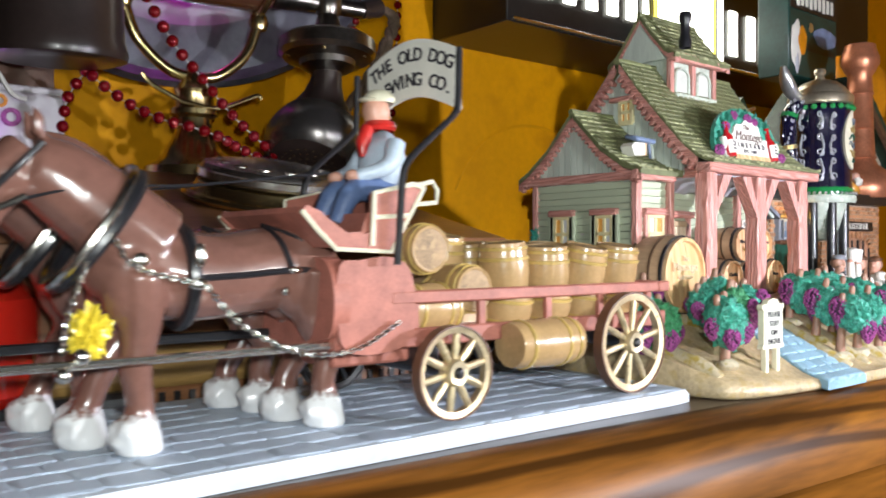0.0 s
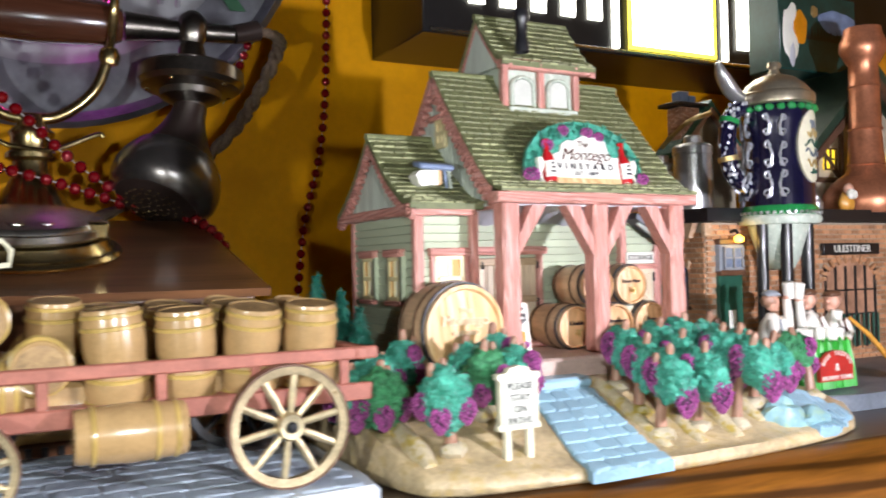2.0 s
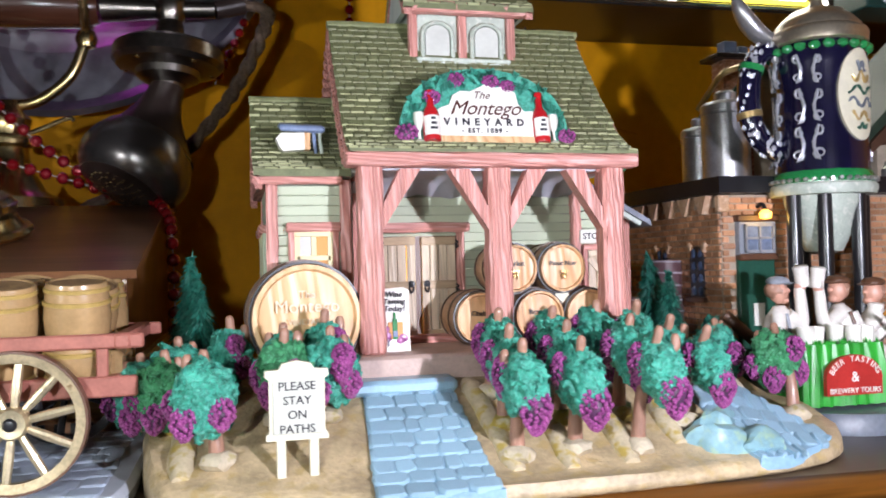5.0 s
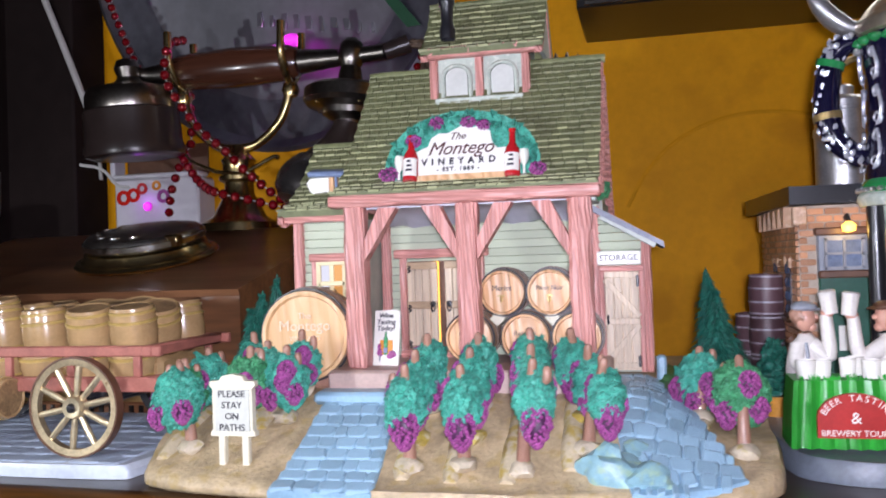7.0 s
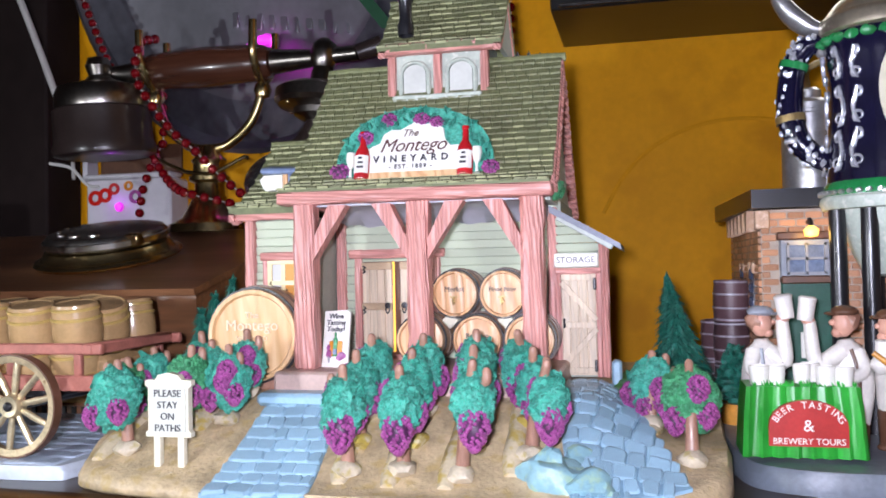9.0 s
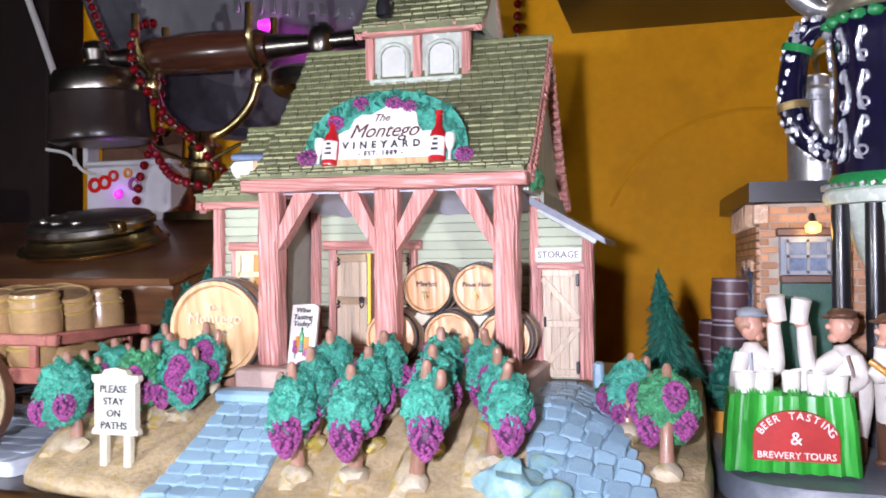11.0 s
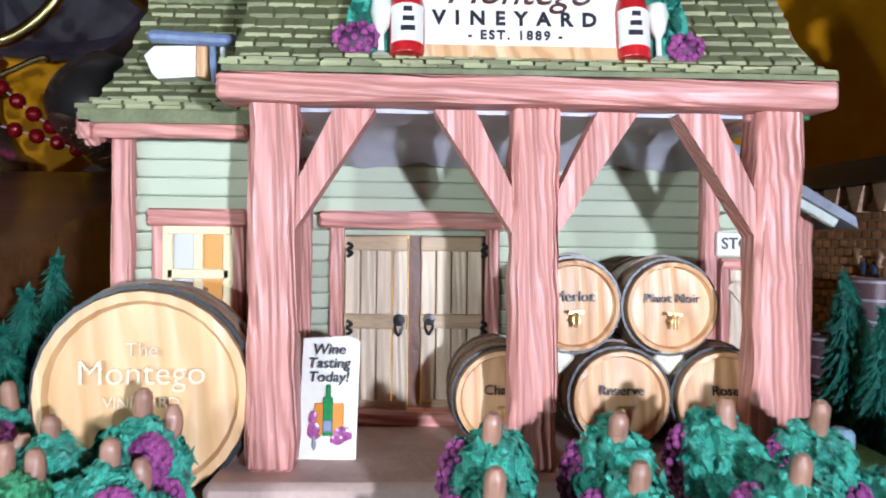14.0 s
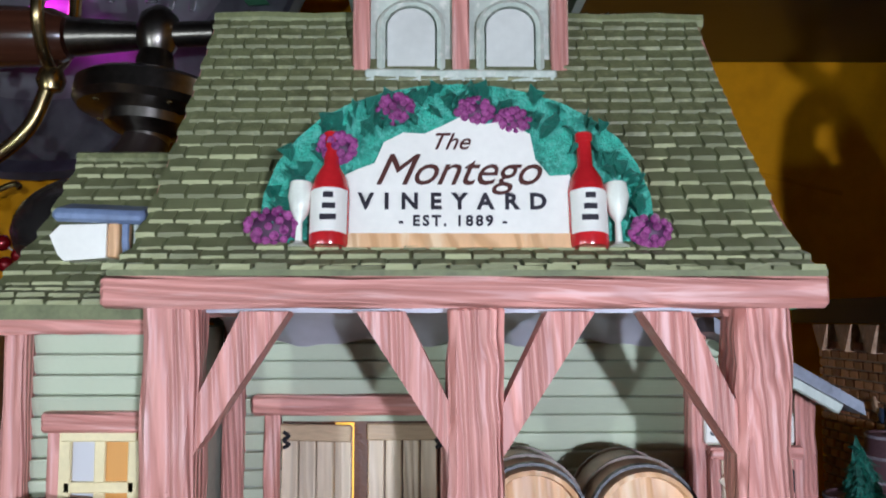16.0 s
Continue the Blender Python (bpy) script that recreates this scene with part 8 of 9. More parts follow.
def scroll(a, z, s, flip, parent):
    """A raised silver S-scroll with curled ends on the stein's wall at angle a and height z."""
    bm = bmesh.new()
    flat = [(0.34 * (1 - 0.55 * q) * math.sin(6.5 * q) - 0.10, -0.62 - 0.34 * (1 - 0.55 * q) * math.cos(6.5 * q)) for q in [1 - k / 9 for k in range(10)]]
    flat += [(-0.10 + 0.30 * math.sin(math.pi * q), -0.96 + 1.75 * q) for q in (0.14, 0.28, 0.42, 0.56, 0.70, 0.84)]
    flat += [(-0.05 - 0.26 * (1 - 0.5 * q) * math.sin(6.0 * q), 0.66 + 0.30 * (1 - 0.5 * q) * math.cos(6.0 * q)) for q in [k / 9 for k in range(10)]]
    pts = []
    for u, v in flat:
        h = z + s * v
        r = 0.0206 + 0.0022 * min(max((0.136 - h) / 0.020, 0), 1) + 0.0012 * min(max((h - 0.152) / 0.014, 0), 1)
        b = a + flip * s * u / 0.021
        pts.append((SX + r * math.cos(b), SY + r * math.sin(b), h))
    tube(bm, pts, [0.00035 + 0.0005 * math.sin(math.pi * k / (len(pts) - 1)) for k in range(len(pts))], 6)
    blob(bm, pts[13], (0.0011, 0.0011, 0.0008), 0.3, 2, 1, 3)
    part("scroll", bm, m_silver_relief, parent)


random.seed(61)
for a, flip in ((2.62, 1), (2.98, -1), (-2.66, 1), (-2.26, -1), (-0.42, 1), (-0.06, -1)):
    for z, s in ((0.1260, 0.0086), (0.1440, 0.0080), (0.1610, 0.0066)):
        scroll(a + random.uniform(-0.03, 0.03), z + random.uniform(-0.0006, 0.0006), s * random.uniform(0.93, 1.07), flip, stein)
bm = bmesh.new()
oval = [(-1.30 + 0.56 * math.cos(t), 0.1480 + 0.0215 * math.sin(t)) for t in [6.2832 * k / 28 for k in range(28)]]
ctr = bm.verts.new((SX + 0.0222 * math.cos(-1.30), SY + 0.0222 * math.sin(-1.30), 0.148))
rim_in = [bm.verts.new((SX + 0.0222 * math.cos(-1.30 + (a + 1.30) * 0.5), SY + 0.0222 * math.sin(-1.30 + (a + 1.30) * 0.5), 0.148 + (z - 0.148) * 0.5)) for a, z in oval]
rim = [bm.verts.new((SX + 0.0222 * math.cos(a), SY + 0.0222 * math.sin(a), z)) for a, z in oval]
low = [bm.verts.new((SX + 0.0195 * math.cos(a), SY + 0.0195 * math.sin(a), z)) for a, z in oval]
for k in range(28):
    j = (k + 1) % 28
    bm.faces.new((ctr, rim_in[k], rim_in[j]))
    bm.faces.new((rim_in[k], rim[k], rim[j], rim_in[j]))
    bm.faces.new((rim[k], low[k], low[j], rim[j]))
medal = part("cream_medallion", bm, m_cream, stein, "cream medallion with a painted crest")
for k, (v, w, amp) in enumerate(((0.0130, 0.12, 0.0022), (0.0080, 0.24, 0.0026), (0.0020, 0.34, 0.0018), (-0.0040, 0.34, 0.0022), (-0.0100, 0.26, 0.0020), (-0.0150, 0.14, 0.0012))):
    bm = bmesh.new()
    pts = [(SX + 0.0226 * math.cos(-1.30 + u * w), SY + 0.0226 * math.sin(-1.30 + u * w), 0.148 + v + amp * math.sin(u * 5 + k * 1.7)) for u in [-1 + q / 8 for q in range(17)]]
    tube(bm, pts, [0.0003 + 0.0005 * abs(math.sin(q * 0.9 + k)) for q in range(17)], 6)
    part("crest_line", bm, (m_slate_base, m_gold, m_green_door)[k % 3], medal)

# milk-can tanks, chimney and pipe on the flat roof
for x, y, r, h in ((0.1610, 0.1260, 0.0125, 0.045), (0.1640, 0.1580, 0.0100, 0.036)):
    bm = bmesh.new()
    z = Z1 + 0.0090
    lathe(bm, [(0, z), (r, z), (r, z + h * 0.86), (r * 1.04, z + h * 0.87), (r * 1.04, z + h * 0.93), (r * 0.92, z + h * 0.97), (r * 0.45, z + h), (r * 0.45, z + h + 0.004), (r * 0.36, z + h + 0.005), (0, z + h + 0.005)], 28, Matrix.Translation((x, y, 0)))
    tank = part("tank", bm, m_silver, brew, "silver brewing tank")
    bm = bmesh.new()
    lathe(bm, [(r, z + h * 0.82), (r + 0.0006, z + h * 0.83), (r + 0.0006, z + h * 0.86), (r, z + h * 0.87)], 28, Matrix.Translation((x, y, 0)))
    part("tank_band", bm, m_silver, tank)
bm = bmesh.new()
tube(bm, curve([(0.1640, 0.1580, 0.160), (0.1640, 0.1450, 0.168), (0.1620, 0.1280, 0.174), (0.1800, 0.128, 0.180)], 4), 0.0016, 8)
part("pipe", bm, m_gold, brew)
bm = bmesh.new()
box(bm, (0.1900, 0.1640, 0.1500), (0.0180, 0.014, 0.080), bev=0.0008)
chim = part("chimney", bm, m_chimney, brew, "tan brick chimney with a black cap")
bm = bmesh.new()
box(bm, (0.1900, 0.1640, 0.1915), (0.0300, 0.020, 0.0026), bev=0.0005)
part("chimney_cap", bm, m_black_gloss, chim)
bm = bmesh.new()
box(bm, (0.1875, 0.1640, 0.1970), (0.0085, 0.008, 0.0085), bev=0.0005)
part("chimney_pot", bm, m_blue_trim, chim)
bm = bmesh.new()
box(bm, (0.1975, 0.1660, 0.1960), (0.0065, 0.007, 0.0065), bev=0.0005)
part("chimney_pot", bm, m_blue_trim, chim)
# small rear gable beside the chimney
GX, GY = 0.2080, 0.1610
bm = bmesh.new()
prism(bm, [(-0.028, 0.1120), (0.028, 0.1120), (0.028, 0.1600), (0.0, 0.1900), (-0.028, 0.1600)], GY, GY + 0.012, lambda u, v, w: (GX + u, w, v))
rear = part("rear_gable", bm, m_chalet, brew, "small pale gable with a green roof")
for s in (-1, 1):
    bm = bmesh.new()
    prism(bm, [(0.0, 0.1960), (s * 0.036, 0.1570), (s * 0.036, 0.1530), (0.0, 0.1905)], GY - 0.006, GY + 0.014, lambda u, v, w: (GX + u, w, v))
    part("gable_roof", bm, m_green_door, rear)
    bm = bmesh.new()
    prism(bm, [(0.0, 0.1905), (s * 0.035, 0.1540), (s * 0.035, 0.1500), (0.0, 0.1860)], GY - 0.007, GY - 0.003, lambda u, v, w: (GX + u, w, v))
    part("gable_board", bm, m_trunk, rear)

# half-timbered chalet storey behind, with copper still
CXX, CYY = 0.3300, 0.1280
bm = bmesh.new()
prism(bm, [(-0.072, 0.112), (0.072, 0.112), (0.072, 0.150), (0.0, 0.215), (-0.072, 0.150)], CYY, CYY + 0.05, lambda u, v, w: (CXX + u, w, v))
chalet = part("chalet_wall", bm, m_chalet, brew, "cream half-timbered chalet gable")
for s in (-1, 1):
    bm = bmesh.new()
    prism(bm, [(s * 0.0, 0.2240), (s * 0.092, 0.1410), (s * 0.092, 0.1340), (s * 0.0, 0.2150)], CYY - 0.016, CYY + 0.055, lambda u, v, w: (CXX + u, w, v))
    part("chalet_roof", bm, m_chalet_roof, brew, "green chalet roof")
    bm = bmesh.new()
    prism(bm, [(s * 0.0, 0.2150), (s * 0.090, 0.1345), (s * 0.090, 0.1280), (s * 0.0, 0.2070)], CYY - 0.0165, CYY - 0.0125, lambda u, v, w: (CXX + u, w, v))
    part("barge_board", bm, m_timber_dark, chalet)
for u0, v0, u1, v1 in ((-0.072, 0.138, 0.072, 0.138), (-0.050, 0.138, -0.050, 0.172), (-0.022, 0.138, -0.022, 0.195), (0.022, 0.138, 0.022, 0.195), (0.05, 0.138, 0.05, 0.172), (-0.072, 0.140, -0.050, 0.165), (-0.050, 0.165, -0.024, 0.140), (0.024, 0.14, 0.05, 0.165)):
    bm = bmesh.new()
    tube(bm, [(CXX + u0, CYY - 0.001, v0), (CXX + u1, CYY - 0.001, v1)], 0.0022, 6)
    part("timber_strut", bm, m_timber_dark, chalet)
for u in (-0.036, 0.004, 0.036):
    bwindow(CXX + u, CYY - 0.0015, 0.1530, 0.0115, 0.0150, 2, 2, brew, glow("yellow_lit_pane" + ("" if u == -0.036 else ""), (1.0, 0.72, 0.05), 0.8) if "yellow_lit_pane" not in bpy.data.materials else bpy.data.materials["yellow_lit_pane"], m_timber_dark, "yellow four-pane chalet window")
bm = bmesh.new()
box(bm, (0.3000, 0.118, 0.125), (0.016, 0.006, 0.026), bev=0.001)
part("doorway", bm, m_black_box, chalet)
bm = bmesh.new()
lathe(bm, [(0, 0.1110), (0.0265, 0.1115), (0.0290, 0.1180), (0.0280, 0.1260), (0.0230, 0.1330), (0.0140, 0.1400), (0.0118, 0.1450), (0.0128, 0.1460), (0.0118, 0.1475), (0.0105, 0.1700), (0.0115, 0.1710), (0.0105, 0.1725), (0.0098, 0.2000), (0.0108, 0.2010), (0.0098, 0.2025), (0.0095, 0.2160), (0.0120, 0.2200), (0.0150, 0.2260), (0.0150, 0.2320), (0.0125, 0.2380), (0.0120, 0.2420), (0, 0.2425)], 32, Matrix.Translation((0.2980, 0.1000, 0)) @ Matrix.Diagonal((1.02, 1.02, 1, 1)))
part("copper_still", bm, m_copper, brew, "tall ringed copper still")
for x, y in ((0.2350, 0.092), (0.3060, 0.090)):
    bm = bmesh.new()
    lathe(bm, [(0, 0.111), (0.0045, 0.111), (0.0048, 0.118), (0.0030, 0.120), (0.0030, 0.122), (0, 0.1225)], 16, Matrix.Translation((x, y, 0)))
    part("milk_can", bm, m_silver, brew, "small silver can on the roof edge")
bm = bmesh.new()
blob(bm, (0.2600, 0.0880, 0.1180), (0.0060, 0.0045, 0.0075), 0.2, 1.5, 3, 1, 0)
blob(bm, (0.2600, 0.0860, 0.1270), (0.0034, 0.0032, 0.0040), 0.1, 1.5, 2, 2, 1)
blob(bm, (0.2600, 0.0835, 0.1235), (0.0046, 0.0030, 0.0036), 0.3, 2.0, 2, 3, 2)
part("bearded_figurine", bm, [m_horn, m_skin, m_white], brew, "small painted roof figure with a white beard")

# ---- beer tasting stall ----
bm = bmesh.new()
NX, w0, w1 = 26, 0.0182, 0.0202
front = []
for zi, (z, k) in enumerate(((0.0388, w0), (0.030, (w0 + w1) / 2), (0.0150, w1))):
    row = []
    for i in range(NX):
        t = i / (NX - 1) * 2 - 1
        row.append(bm.verts.new((0.1345 + t * k, 0.0075 - (0.0012 * math.sin(i * 1.9) if zi else 0) - 0.0010 * zi, z)))
    front.append(row)
back = [[bm.verts.new((v.co.x, 0.0260, v.co.z)) for v in r] for r in front]
for a, b in zip(front, front[1:]):
    for i in range(NX - 1):
        bm.faces.new((a[i], a[i + 1], b[i + 1], b[i]))
for i in range(NX - 1):
    bm.faces.new((front[0][i], front[0][i + 1], back[0][i + 1], back[0][i]))
for e in (0, NX - 1):
    for a in (0, 1):
        bm.faces.new((front[a][e], front[a + 1][e], back[a + 1][e], back[a][e]))
stall = part("stall", bm, m_green_cloth, brew, "beer tasting stall draped in bright green cloth", 50)
bm = bmesh.new()
arch = [(-0.0125, 0.0195), (0.0125, 0.0195)] + [(0.0125 * math.cos(a), 0.0265 + 0.0085 * math.sin(a)) for a in [math.pi * k / 12 for k in range(13)]]
prism(bm, [(0.1352 + a, b) for a, b in arch], 0.0025, 0.0045, lambda u, v, q: (u, q, v))
rsign = part("stall_sign", bm, m_red_sign, stall, "red arched sign with white letters")
for i, ch in enumerate("BEER TASTING"):
    a = math.pi * (0.93 - 0.86 * (i + 0.5) / 12)
    if ch != " ":
        lettering("sign_letter", ch, 0.0032, Matrix.Translation((0.1352 + 0.0108 * math.cos(a), 0.0022, 0.0262 + 0.0072 * math.sin(a))) @ upright(0, 0, 0) @ pose(0, 0, 0, 0, 0, (math.degrees(a) - 90) * 0.75), m_white, rsign)
lettering("sign_letters", "&", 0.0056, upright(0.1352, 0.0022, 0.0264), m_white, rsign)
lettering("sign_letters", "BREWERY TOURS", 0.0029, upright(0.1352, 0.0022, 0.0212), m_white, rsign)
random.seed(63)
for x, y, r in ((0.1212, 0.0120, 0.0036), (0.1268, 0.0135, 0.0034), (0.1352, 0.0125, 0.0030), (0.1428, 0.0118, 0.0034), (0.1484, 0.0122, 0.0036), (0.1390, 0.0185, 0.0032)):
    bm = bmesh.new()
    lathe(bm, [(0, 0.0388), (r * 0.86, 0.0388), (r, 0.0452), (r * 0.86, 0.0454), (r * 0.78, 0.0440), (0, 0.0442)], 16, Matrix.Translation((x, y, random.uniform(-0.0002, 0.0008))))
    part("cup", bm, m_white, stall, "small white beer cup")
bm = bmesh.new()
for k in range(60):
    x = 0.1160 + 0.036 * random.random()
    c = Vector((x, 0.0085 + random.uniform(-0.0005, 0.001), 0.0384))
    solid(bm, [c, c + Vector((0.0010, 0, 0)), c + Vector((random.uniform(-0.001, 0.001), -0.0004, random.uniform(0.0015, 0.0032)))], ((0, 1, 2),))
part("grass_fringe", bm, m_green_cloth, stall)


def taster(x, y, z, head, side, mug, hat, breeches, lean=0.0):
    """A small painted figure in profile with a raised mug: one plain mesh. side: 1 looks to +x, -1 to -x; head: its height; mug: offset from the head."""
    bm = bmesh.new()
    hx = x + side * lean
    mx, mz = hx + mug[0], head + mug[1]
    tube(bm, curve([(x, y, z + 0.004), (x - side * 0.0006, y, z + 0.016), (x - side * 0.0008, y, head - 0.020), (x + side * lean * 0.4, y, head - 0.0115), (hx, y, head - 0.0060)], 4),
         [0.0052, 0.0056, 0.0060, 0.0064, 0.0068, 0.0070, 0.0071, 0.0072, 0.0072, 0.0071, 0.0069, 0.0066, 0.0062, 0.0054, 0.0044, 0.0032, 0.0024], 16, 0)
    tube(bm, [(x, y, z), (x, y, z + 0.0125), (x - side * 0.0006, y, z + 0.0160)], [0.0056, 0.0062, 0.0064], 16, 3)
    for d in (-0.0028, 0.0028):
        tube(bm, [(x + d, y - 0.001, z), (x + d, y - 0.001, z + 0.006)], [0.0026, 0.0024], 10, 0)
        blob(bm, (x + d + side * 0.001, y - 0.002, z + 0.0012), (0.0034, 0.0028, 0.0016), 0.1, 1.5, 2, 1, 3)
    # head with nose, chin and hair, cap with a brim
    blob(bm, (hx, y, head), (0.0040, 0.0040, 0.0050), 0.10, 1.5, 3, 4, 1)
    blob(bm, (hx + side * 0.0040, y - 0.0006, head + 0.0002), (0.0013, 0.0011, 0.0011), 0.1, 1.5, 2, 4, 1)
    blob(bm, (hx + side * 0.0024, y, head - 0.0036), (0.0020, 0.0026, 0.0018), 0.1, 1.5, 2, 4, 1)
    blob(bm, (hx - side * 0.0016, y + 0.0004, head + 0.0008), (0.0036, 0.0042, 0.0040), 0.3, 2.5, 3, 6, 4)
    blob(bm, (hx - side * 0.0002, y, head + 0.0042), (0.0048, 0.0046, 0.0022), 0.10, 1.5, 3, 7, 2)
    blob(bm, (hx + side * 0.0042, y, head + 0.0034), (0.0026, 0.0034, 0.0007), 0.05, 1.5, 2, 7, 2)
    # raised arm and mug
    sx, sz = hx + side * 0.0034, head - 0.0100
    ex, ez = (sx + mx) / 2 + side * 0.0022, min(sz, mz) - 0.0040
    tube(bm, curve([(sx - side * 0.002, y - 0.003, sz), (ex, y - 0.0045, ez), (mx - side * 0.0004, y - 0.0045, mz - 0.0036)], 5), [0.0034, 0.0034, 0.0033, 0.0032, 0.0031, 0.0029, 0.0027, 0.0026, 0.0025, 0.0024, 0.0022], 12, 0)
    blob(bm, (mx, y - 0.0046, mz - 0.0030), (0.0024, 0.0024, 0.0022), 0.1, 1.5, 2, 1, 1)
    lathe(bm, [(0, -0.0040), (0.0028, -0.0040), (0.0031, 0.0030), (0.0034, 0.0042), (0.0024, 0.0050), (0, 0.0046)], 14, pose(mx + side * 0.0006, y - 0.0050, mz + 0.0008, 0, -side * 8, 0), 0)
    # other arm reaches down to the table; straps over the shirt
    tube(bm, curve([(hx - side * 0.0030, y - 0.004, sz), (hx - side * 0.0044, y - 0.0070, sz - 0.0068), (hx + side * 0.0012, y - 0.0100, sz - 0.0100)], 4), [0.0031, 0.0030, 0.0029, 0.0028, 0.0026, 0.0024, 0.0022, 0.0021, 0.0020], 10, 0)
    blob(bm, (hx + side * 0.0024, y - 0.0104, sz - 0.0102), (0.0020, 0.0018, 0.0016), 0.1, 1.5, 2, 1, 1)
    tube(bm, curve([(x - side * 0.0016, y - 0.0064, z + 0.0150), (x - side * 0.0010, y - 0.0078, head - 0.0180), (hx - side * 0.0008, y - 0.0064, head - 0.0090)], 4), 0.0007, 6, 3)
    part("taster_figurine", bm, [m_figure_white, m_skin, hat, breeches, m_trunk], brew, "small painted drinker figure raising a white mug", 60)


taster(0.1256, 0.0340, 0.0138, 0.0590, 1, (0.0072, 0.0050), m_grey, m_grey, -0.0006)
taster(0.1556, 0.0340, 0.0138, 0.0588, -1, (-0.0130, 0.0044), m_brown, m_brown, 0.0018)
taster(0.1694, 0.0300, 0.0138, 0.0576, -1, (-0.0030, -0.0100), m_brown, m_brown, 0.0012)
bm = bmesh.new()
tube(bm, curve([(0.1580, 0.0120, 0.0500), (0.1700, 0.0090, 0.0400), (0.1820, 0.0060, 0.0270), (0.1920, 0.0050, 0.0200), (0.2010, 0.0060, 0.0200), (0.2070, 0.0070, 0.0240)], 5), [0.0010 + 0.0026 * (k / 25) ** 1.3 for k in range(26)], 12)
part("alpine_horn", bm, m_horn, brew, "long golden alpine horn")

# dark keg stack, potted bush, side barrel
for x, y, z in ((0.1236, 0.1280, 0.0538), (0.1234, 0.1264, 0.0338), (0.1232, 0.1250, 0.0138), (0.1190, 0.1445, 0.0338), (0.1190, 0.1445, 0.0138)):
    at = Matrix.Translation((x, y, z)) @ pose(0, 0, 0, random.uniform(-1.5, 1.5), random.uniform(-1.5, 1.5), 0)
    bm = bmesh.new()
    lathe(bm, [(0, 0), (0.0078, 0), (0.0083, 0.0050), (0.0085, 0.0100), (0.0083, 0.0150), (0.0078, 0.0198), (0.0070, 0.0198), (0.0068, 0.0190), (0, 0.0190)], 20, at)
    ob = part("stacked_keg", bm, m_dark_brick, brew, "dark purple-brown stacked keg")
    for h, r in ((0.0010, 0.0079), (0.0066, 0.0084), (0.0132, 0.0084), (0.0190, 0.0079)):
        bm = bmesh.new()
        lathe(bm, [(r - 0.0010, h - 0.0005), (r + 0.0003, h - 0.0004), (r + 0.0003, h + 0.0004), (r - 0.0010, h + 0.0005)], 20, at)
        part("hoop", bm, m_keg_hoop, ob)
bm = bmesh.new()
lathe(bm, [(0, 0.0138), (0.0060, 0.0138), (0.0072, 0.0225), (0.0060, 0.0225), (0, 0.0215)], 16, Matrix.Translation((0.1200, 0.0770, 0)))
pot = part("plant_pot", bm, m_horn, brew, "ochre pot with a dark clipped bush")
bm = bmesh.new()
for k in range(7):
    blob(bm, (0.1200 + random.uniform(-0.002, 0.002), 0.0770 + random.uniform(-0.002, 0.002), 0.0268 + 0.0026 * k), (0.0082 - 0.0008 * k, 0.0080 - 0.0008 * k, 0.0044), 0.6, 3.5, 3, k)
part("bush", bm, m_pine, pot)
random.seed(70)
bm = bmesh.new()
for k in range(320):
    a, z = random.random() * 6.283, random.uniform(0.024, 0.0465)
    r = 0.0088 * (1 - (z - 0.024) / 0.032)
    c = Vector((0.1200 + r * math.cos(a), 0.0770 + r * math.sin(a), z))
    d = Vector((random.uniform(-1, 1), random.uniform(-1, 1), random.uniform(-1, 1))) * 0.0017
    solid(bm, [c - d, c + d, c + Vector((-d.y, d.x, d.z * 0.4))], ((0, 1, 2),))
part("bush_leaves", bm, m_pine, pot)["kind"] = "stuff"
bm = bmesh.new()
tube(bm, [(0.1265, 0.0770, 0.0470), (0.1375, 0.0700, 0.0345)], 0.0028, 10)
part("handrail", bm, m_brown, brew)

# bricks last
brick_course(bwall, (0.1330, FY), (0.2060, FY), Z0, 0.1045, HOLES)
brick_course(bwall, (0.2060, FY), (0.3050, FY), Z0, 0.1045, HOLES)
brick_course(bwall, (0.1316, 0.188), (0.1330, FY), 0.0400, 0.1000, [], 0.0060, 0.0031)
brick_course(bwall, (0.1316, 0.188), (0.1330, FY), Z0, 0.0400, [], 0.0090, 0.0044)

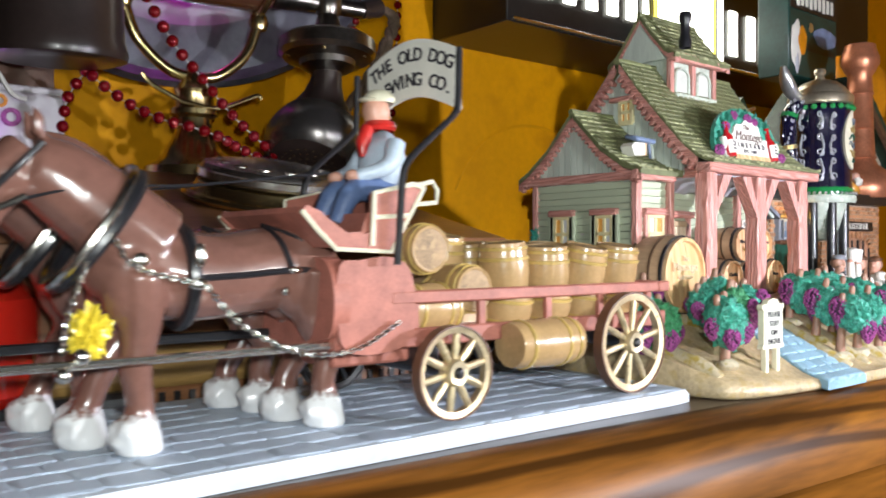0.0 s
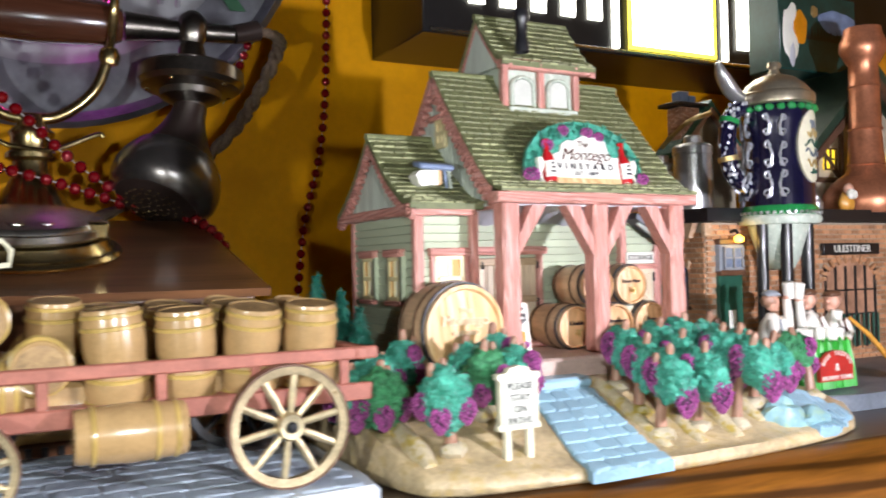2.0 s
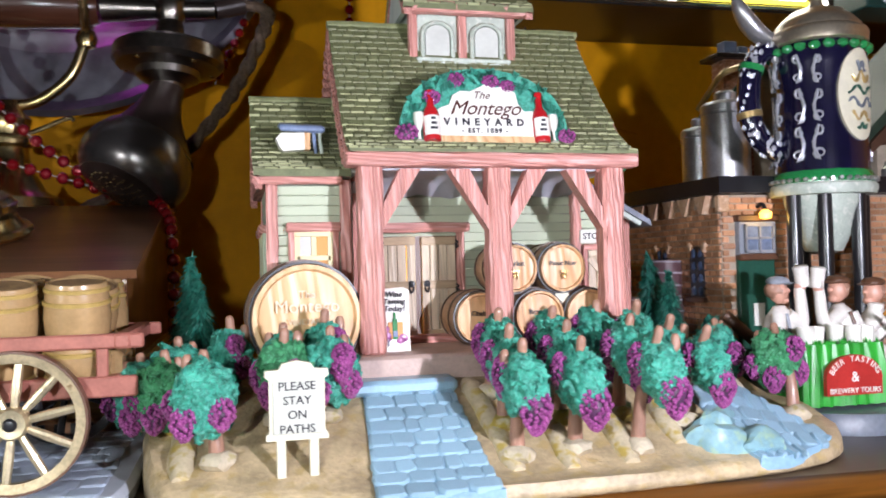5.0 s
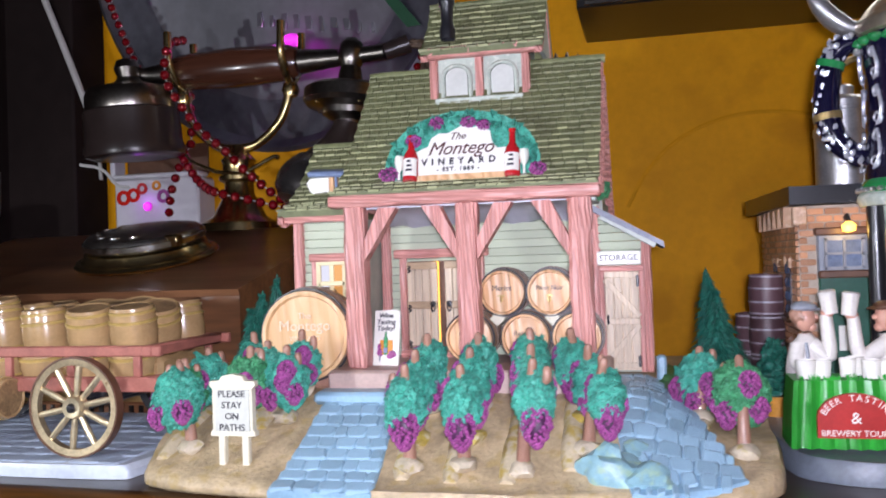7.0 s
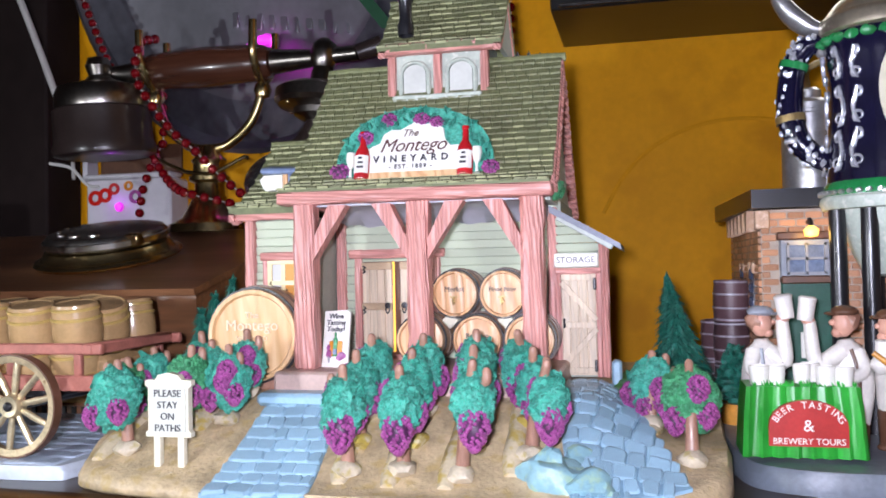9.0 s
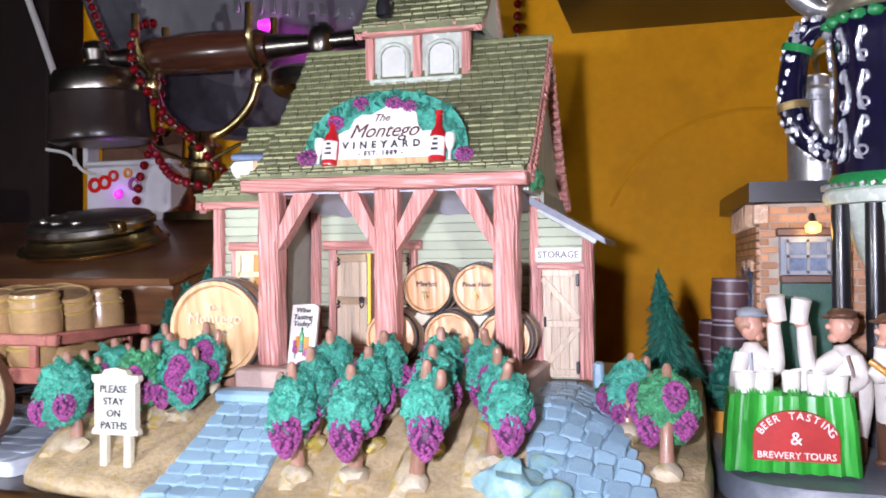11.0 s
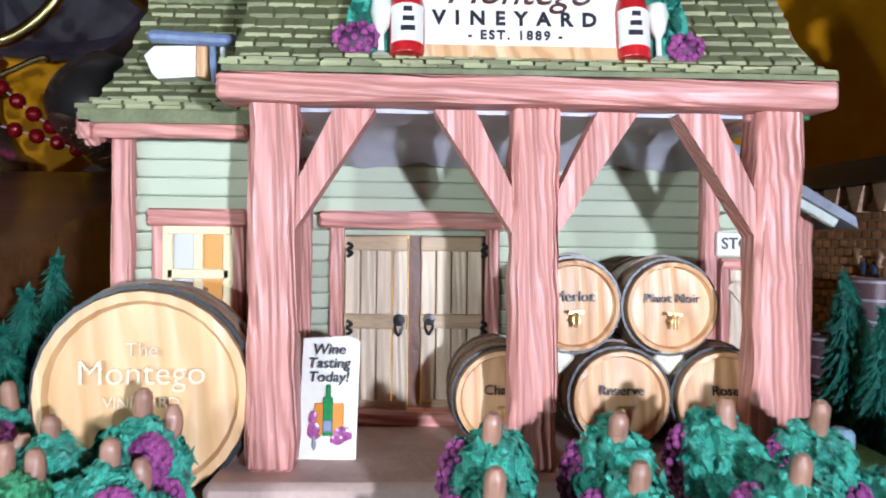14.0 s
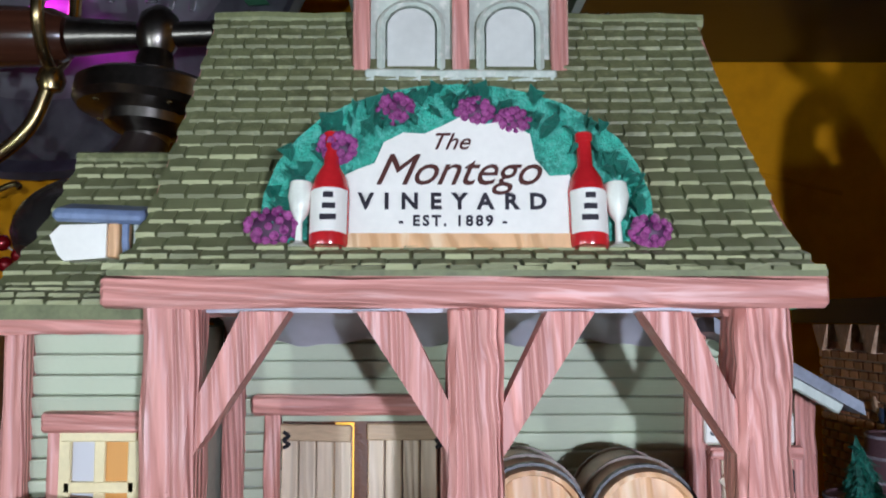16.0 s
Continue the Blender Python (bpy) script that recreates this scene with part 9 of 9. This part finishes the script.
# things on the far end of the shelf
poster = thing("printed_carton", (0.318, 0.165, 0.2235), "dark printed carton with a lettered band and plain painted shapes", "carton")
bm = bmesh.new()
box(bm, (0.3180, 0.1660, 0.2700), (0.086, 0.030, 0.093), bev=0.001)
part("carton_body", bm, paint("dark_green_print", (0.010, 0.045, 0.038), 0.35, 0.3, 60, 0.05), poster)
for c, s, mat in (((0.2870, 0.1506, 0.2520), (0.0095, 0.001, 0.0210), m_white), ((0.2960, 0.1500, 0.2560), (0.0075, 0.001, 0.0120), m_orange), ((0.2870, 0.1498, 0.2345), (0.0030, 0.0010, 0.0090), m_soffit), ((0.3380, 0.1506, 0.2640), (0.0210, 0.0010, 0.0090), m_blue_trim), ((0.3130, 0.1506, 0.2700), (0.0040, 0.0010, 0.0045), m_gold)):
    bm = bmesh.new()
    blob(bm, c, s, 0.25, 1.5, 3, c[0] * 10)
    part("printed_shape", bm, mat, poster)
bm = bmesh.new()
box(bm, (0.3180, 0.1506, 0.2930), (0.084, 0.0012, 0.0200))
part("title_band", bm, m_black_box, poster)
for k in range(9):
    bm = bmesh.new()
    box(bm, (0.2880 + 0.0076 * k, 0.1494, 0.2930), (0.0044, 0.0010, 0.0120 if k % 3 else 0.0145), bev=0.0003)
    part("title_bar", bm, m_white, poster)
random.seed(91)
bm = bmesh.new()
for k in range(16):
    x = 0.3020 + 0.0036 * k
    h = random.uniform(0.006, 0.012)
    solid(bm, [(x - 0.0022, 0.1504, 0.2480), (x + 0.0022, 0.1504, 0.2480), (x, 0.1502, 0.2480 + h)], ((0, 1, 2),))
part("printed_tree_line", bm, m_black_box, poster)
ball = thing("orange_lantern", (0.42, 0.17, 0.0), "round orange ribbed lantern on the far end of the shelf", "lantern")
bm = bmesh.new()
lathe(bm, [(0, 0.180), (0.020, 0.183), (0.034, 0.200), (0.038, 0.222), (0.034, 0.244), (0.020, 0.260), (0, 0.263)], 28, Matrix.Translation((0.420, 0.1700, 0)))
for v in bm.verts:
    a = math.atan2(v.co.y - 0.17, v.co.x - 0.42)
    v.co.x, v.co.y = 0.42 + (v.co.x - 0.42) * (1 + 0.05 * math.cos(a * 9)), 0.17 + (v.co.y - 0.17) * (1 + 0.05 * math.cos(a * 9))
part("lantern_ball", bm, m_orange, ball)
bm = bmesh.new()
lathe(bm, [(0, 0.0056), (0.030, 0.0056), (0.032, 0.009), (0.010, 0.012), (0.008, 0.182), (0, 0.184)], 24, Matrix.Translation((0.420, 0.1700, 0)))
part("lantern_stand", bm, m_black_gloss, ball)
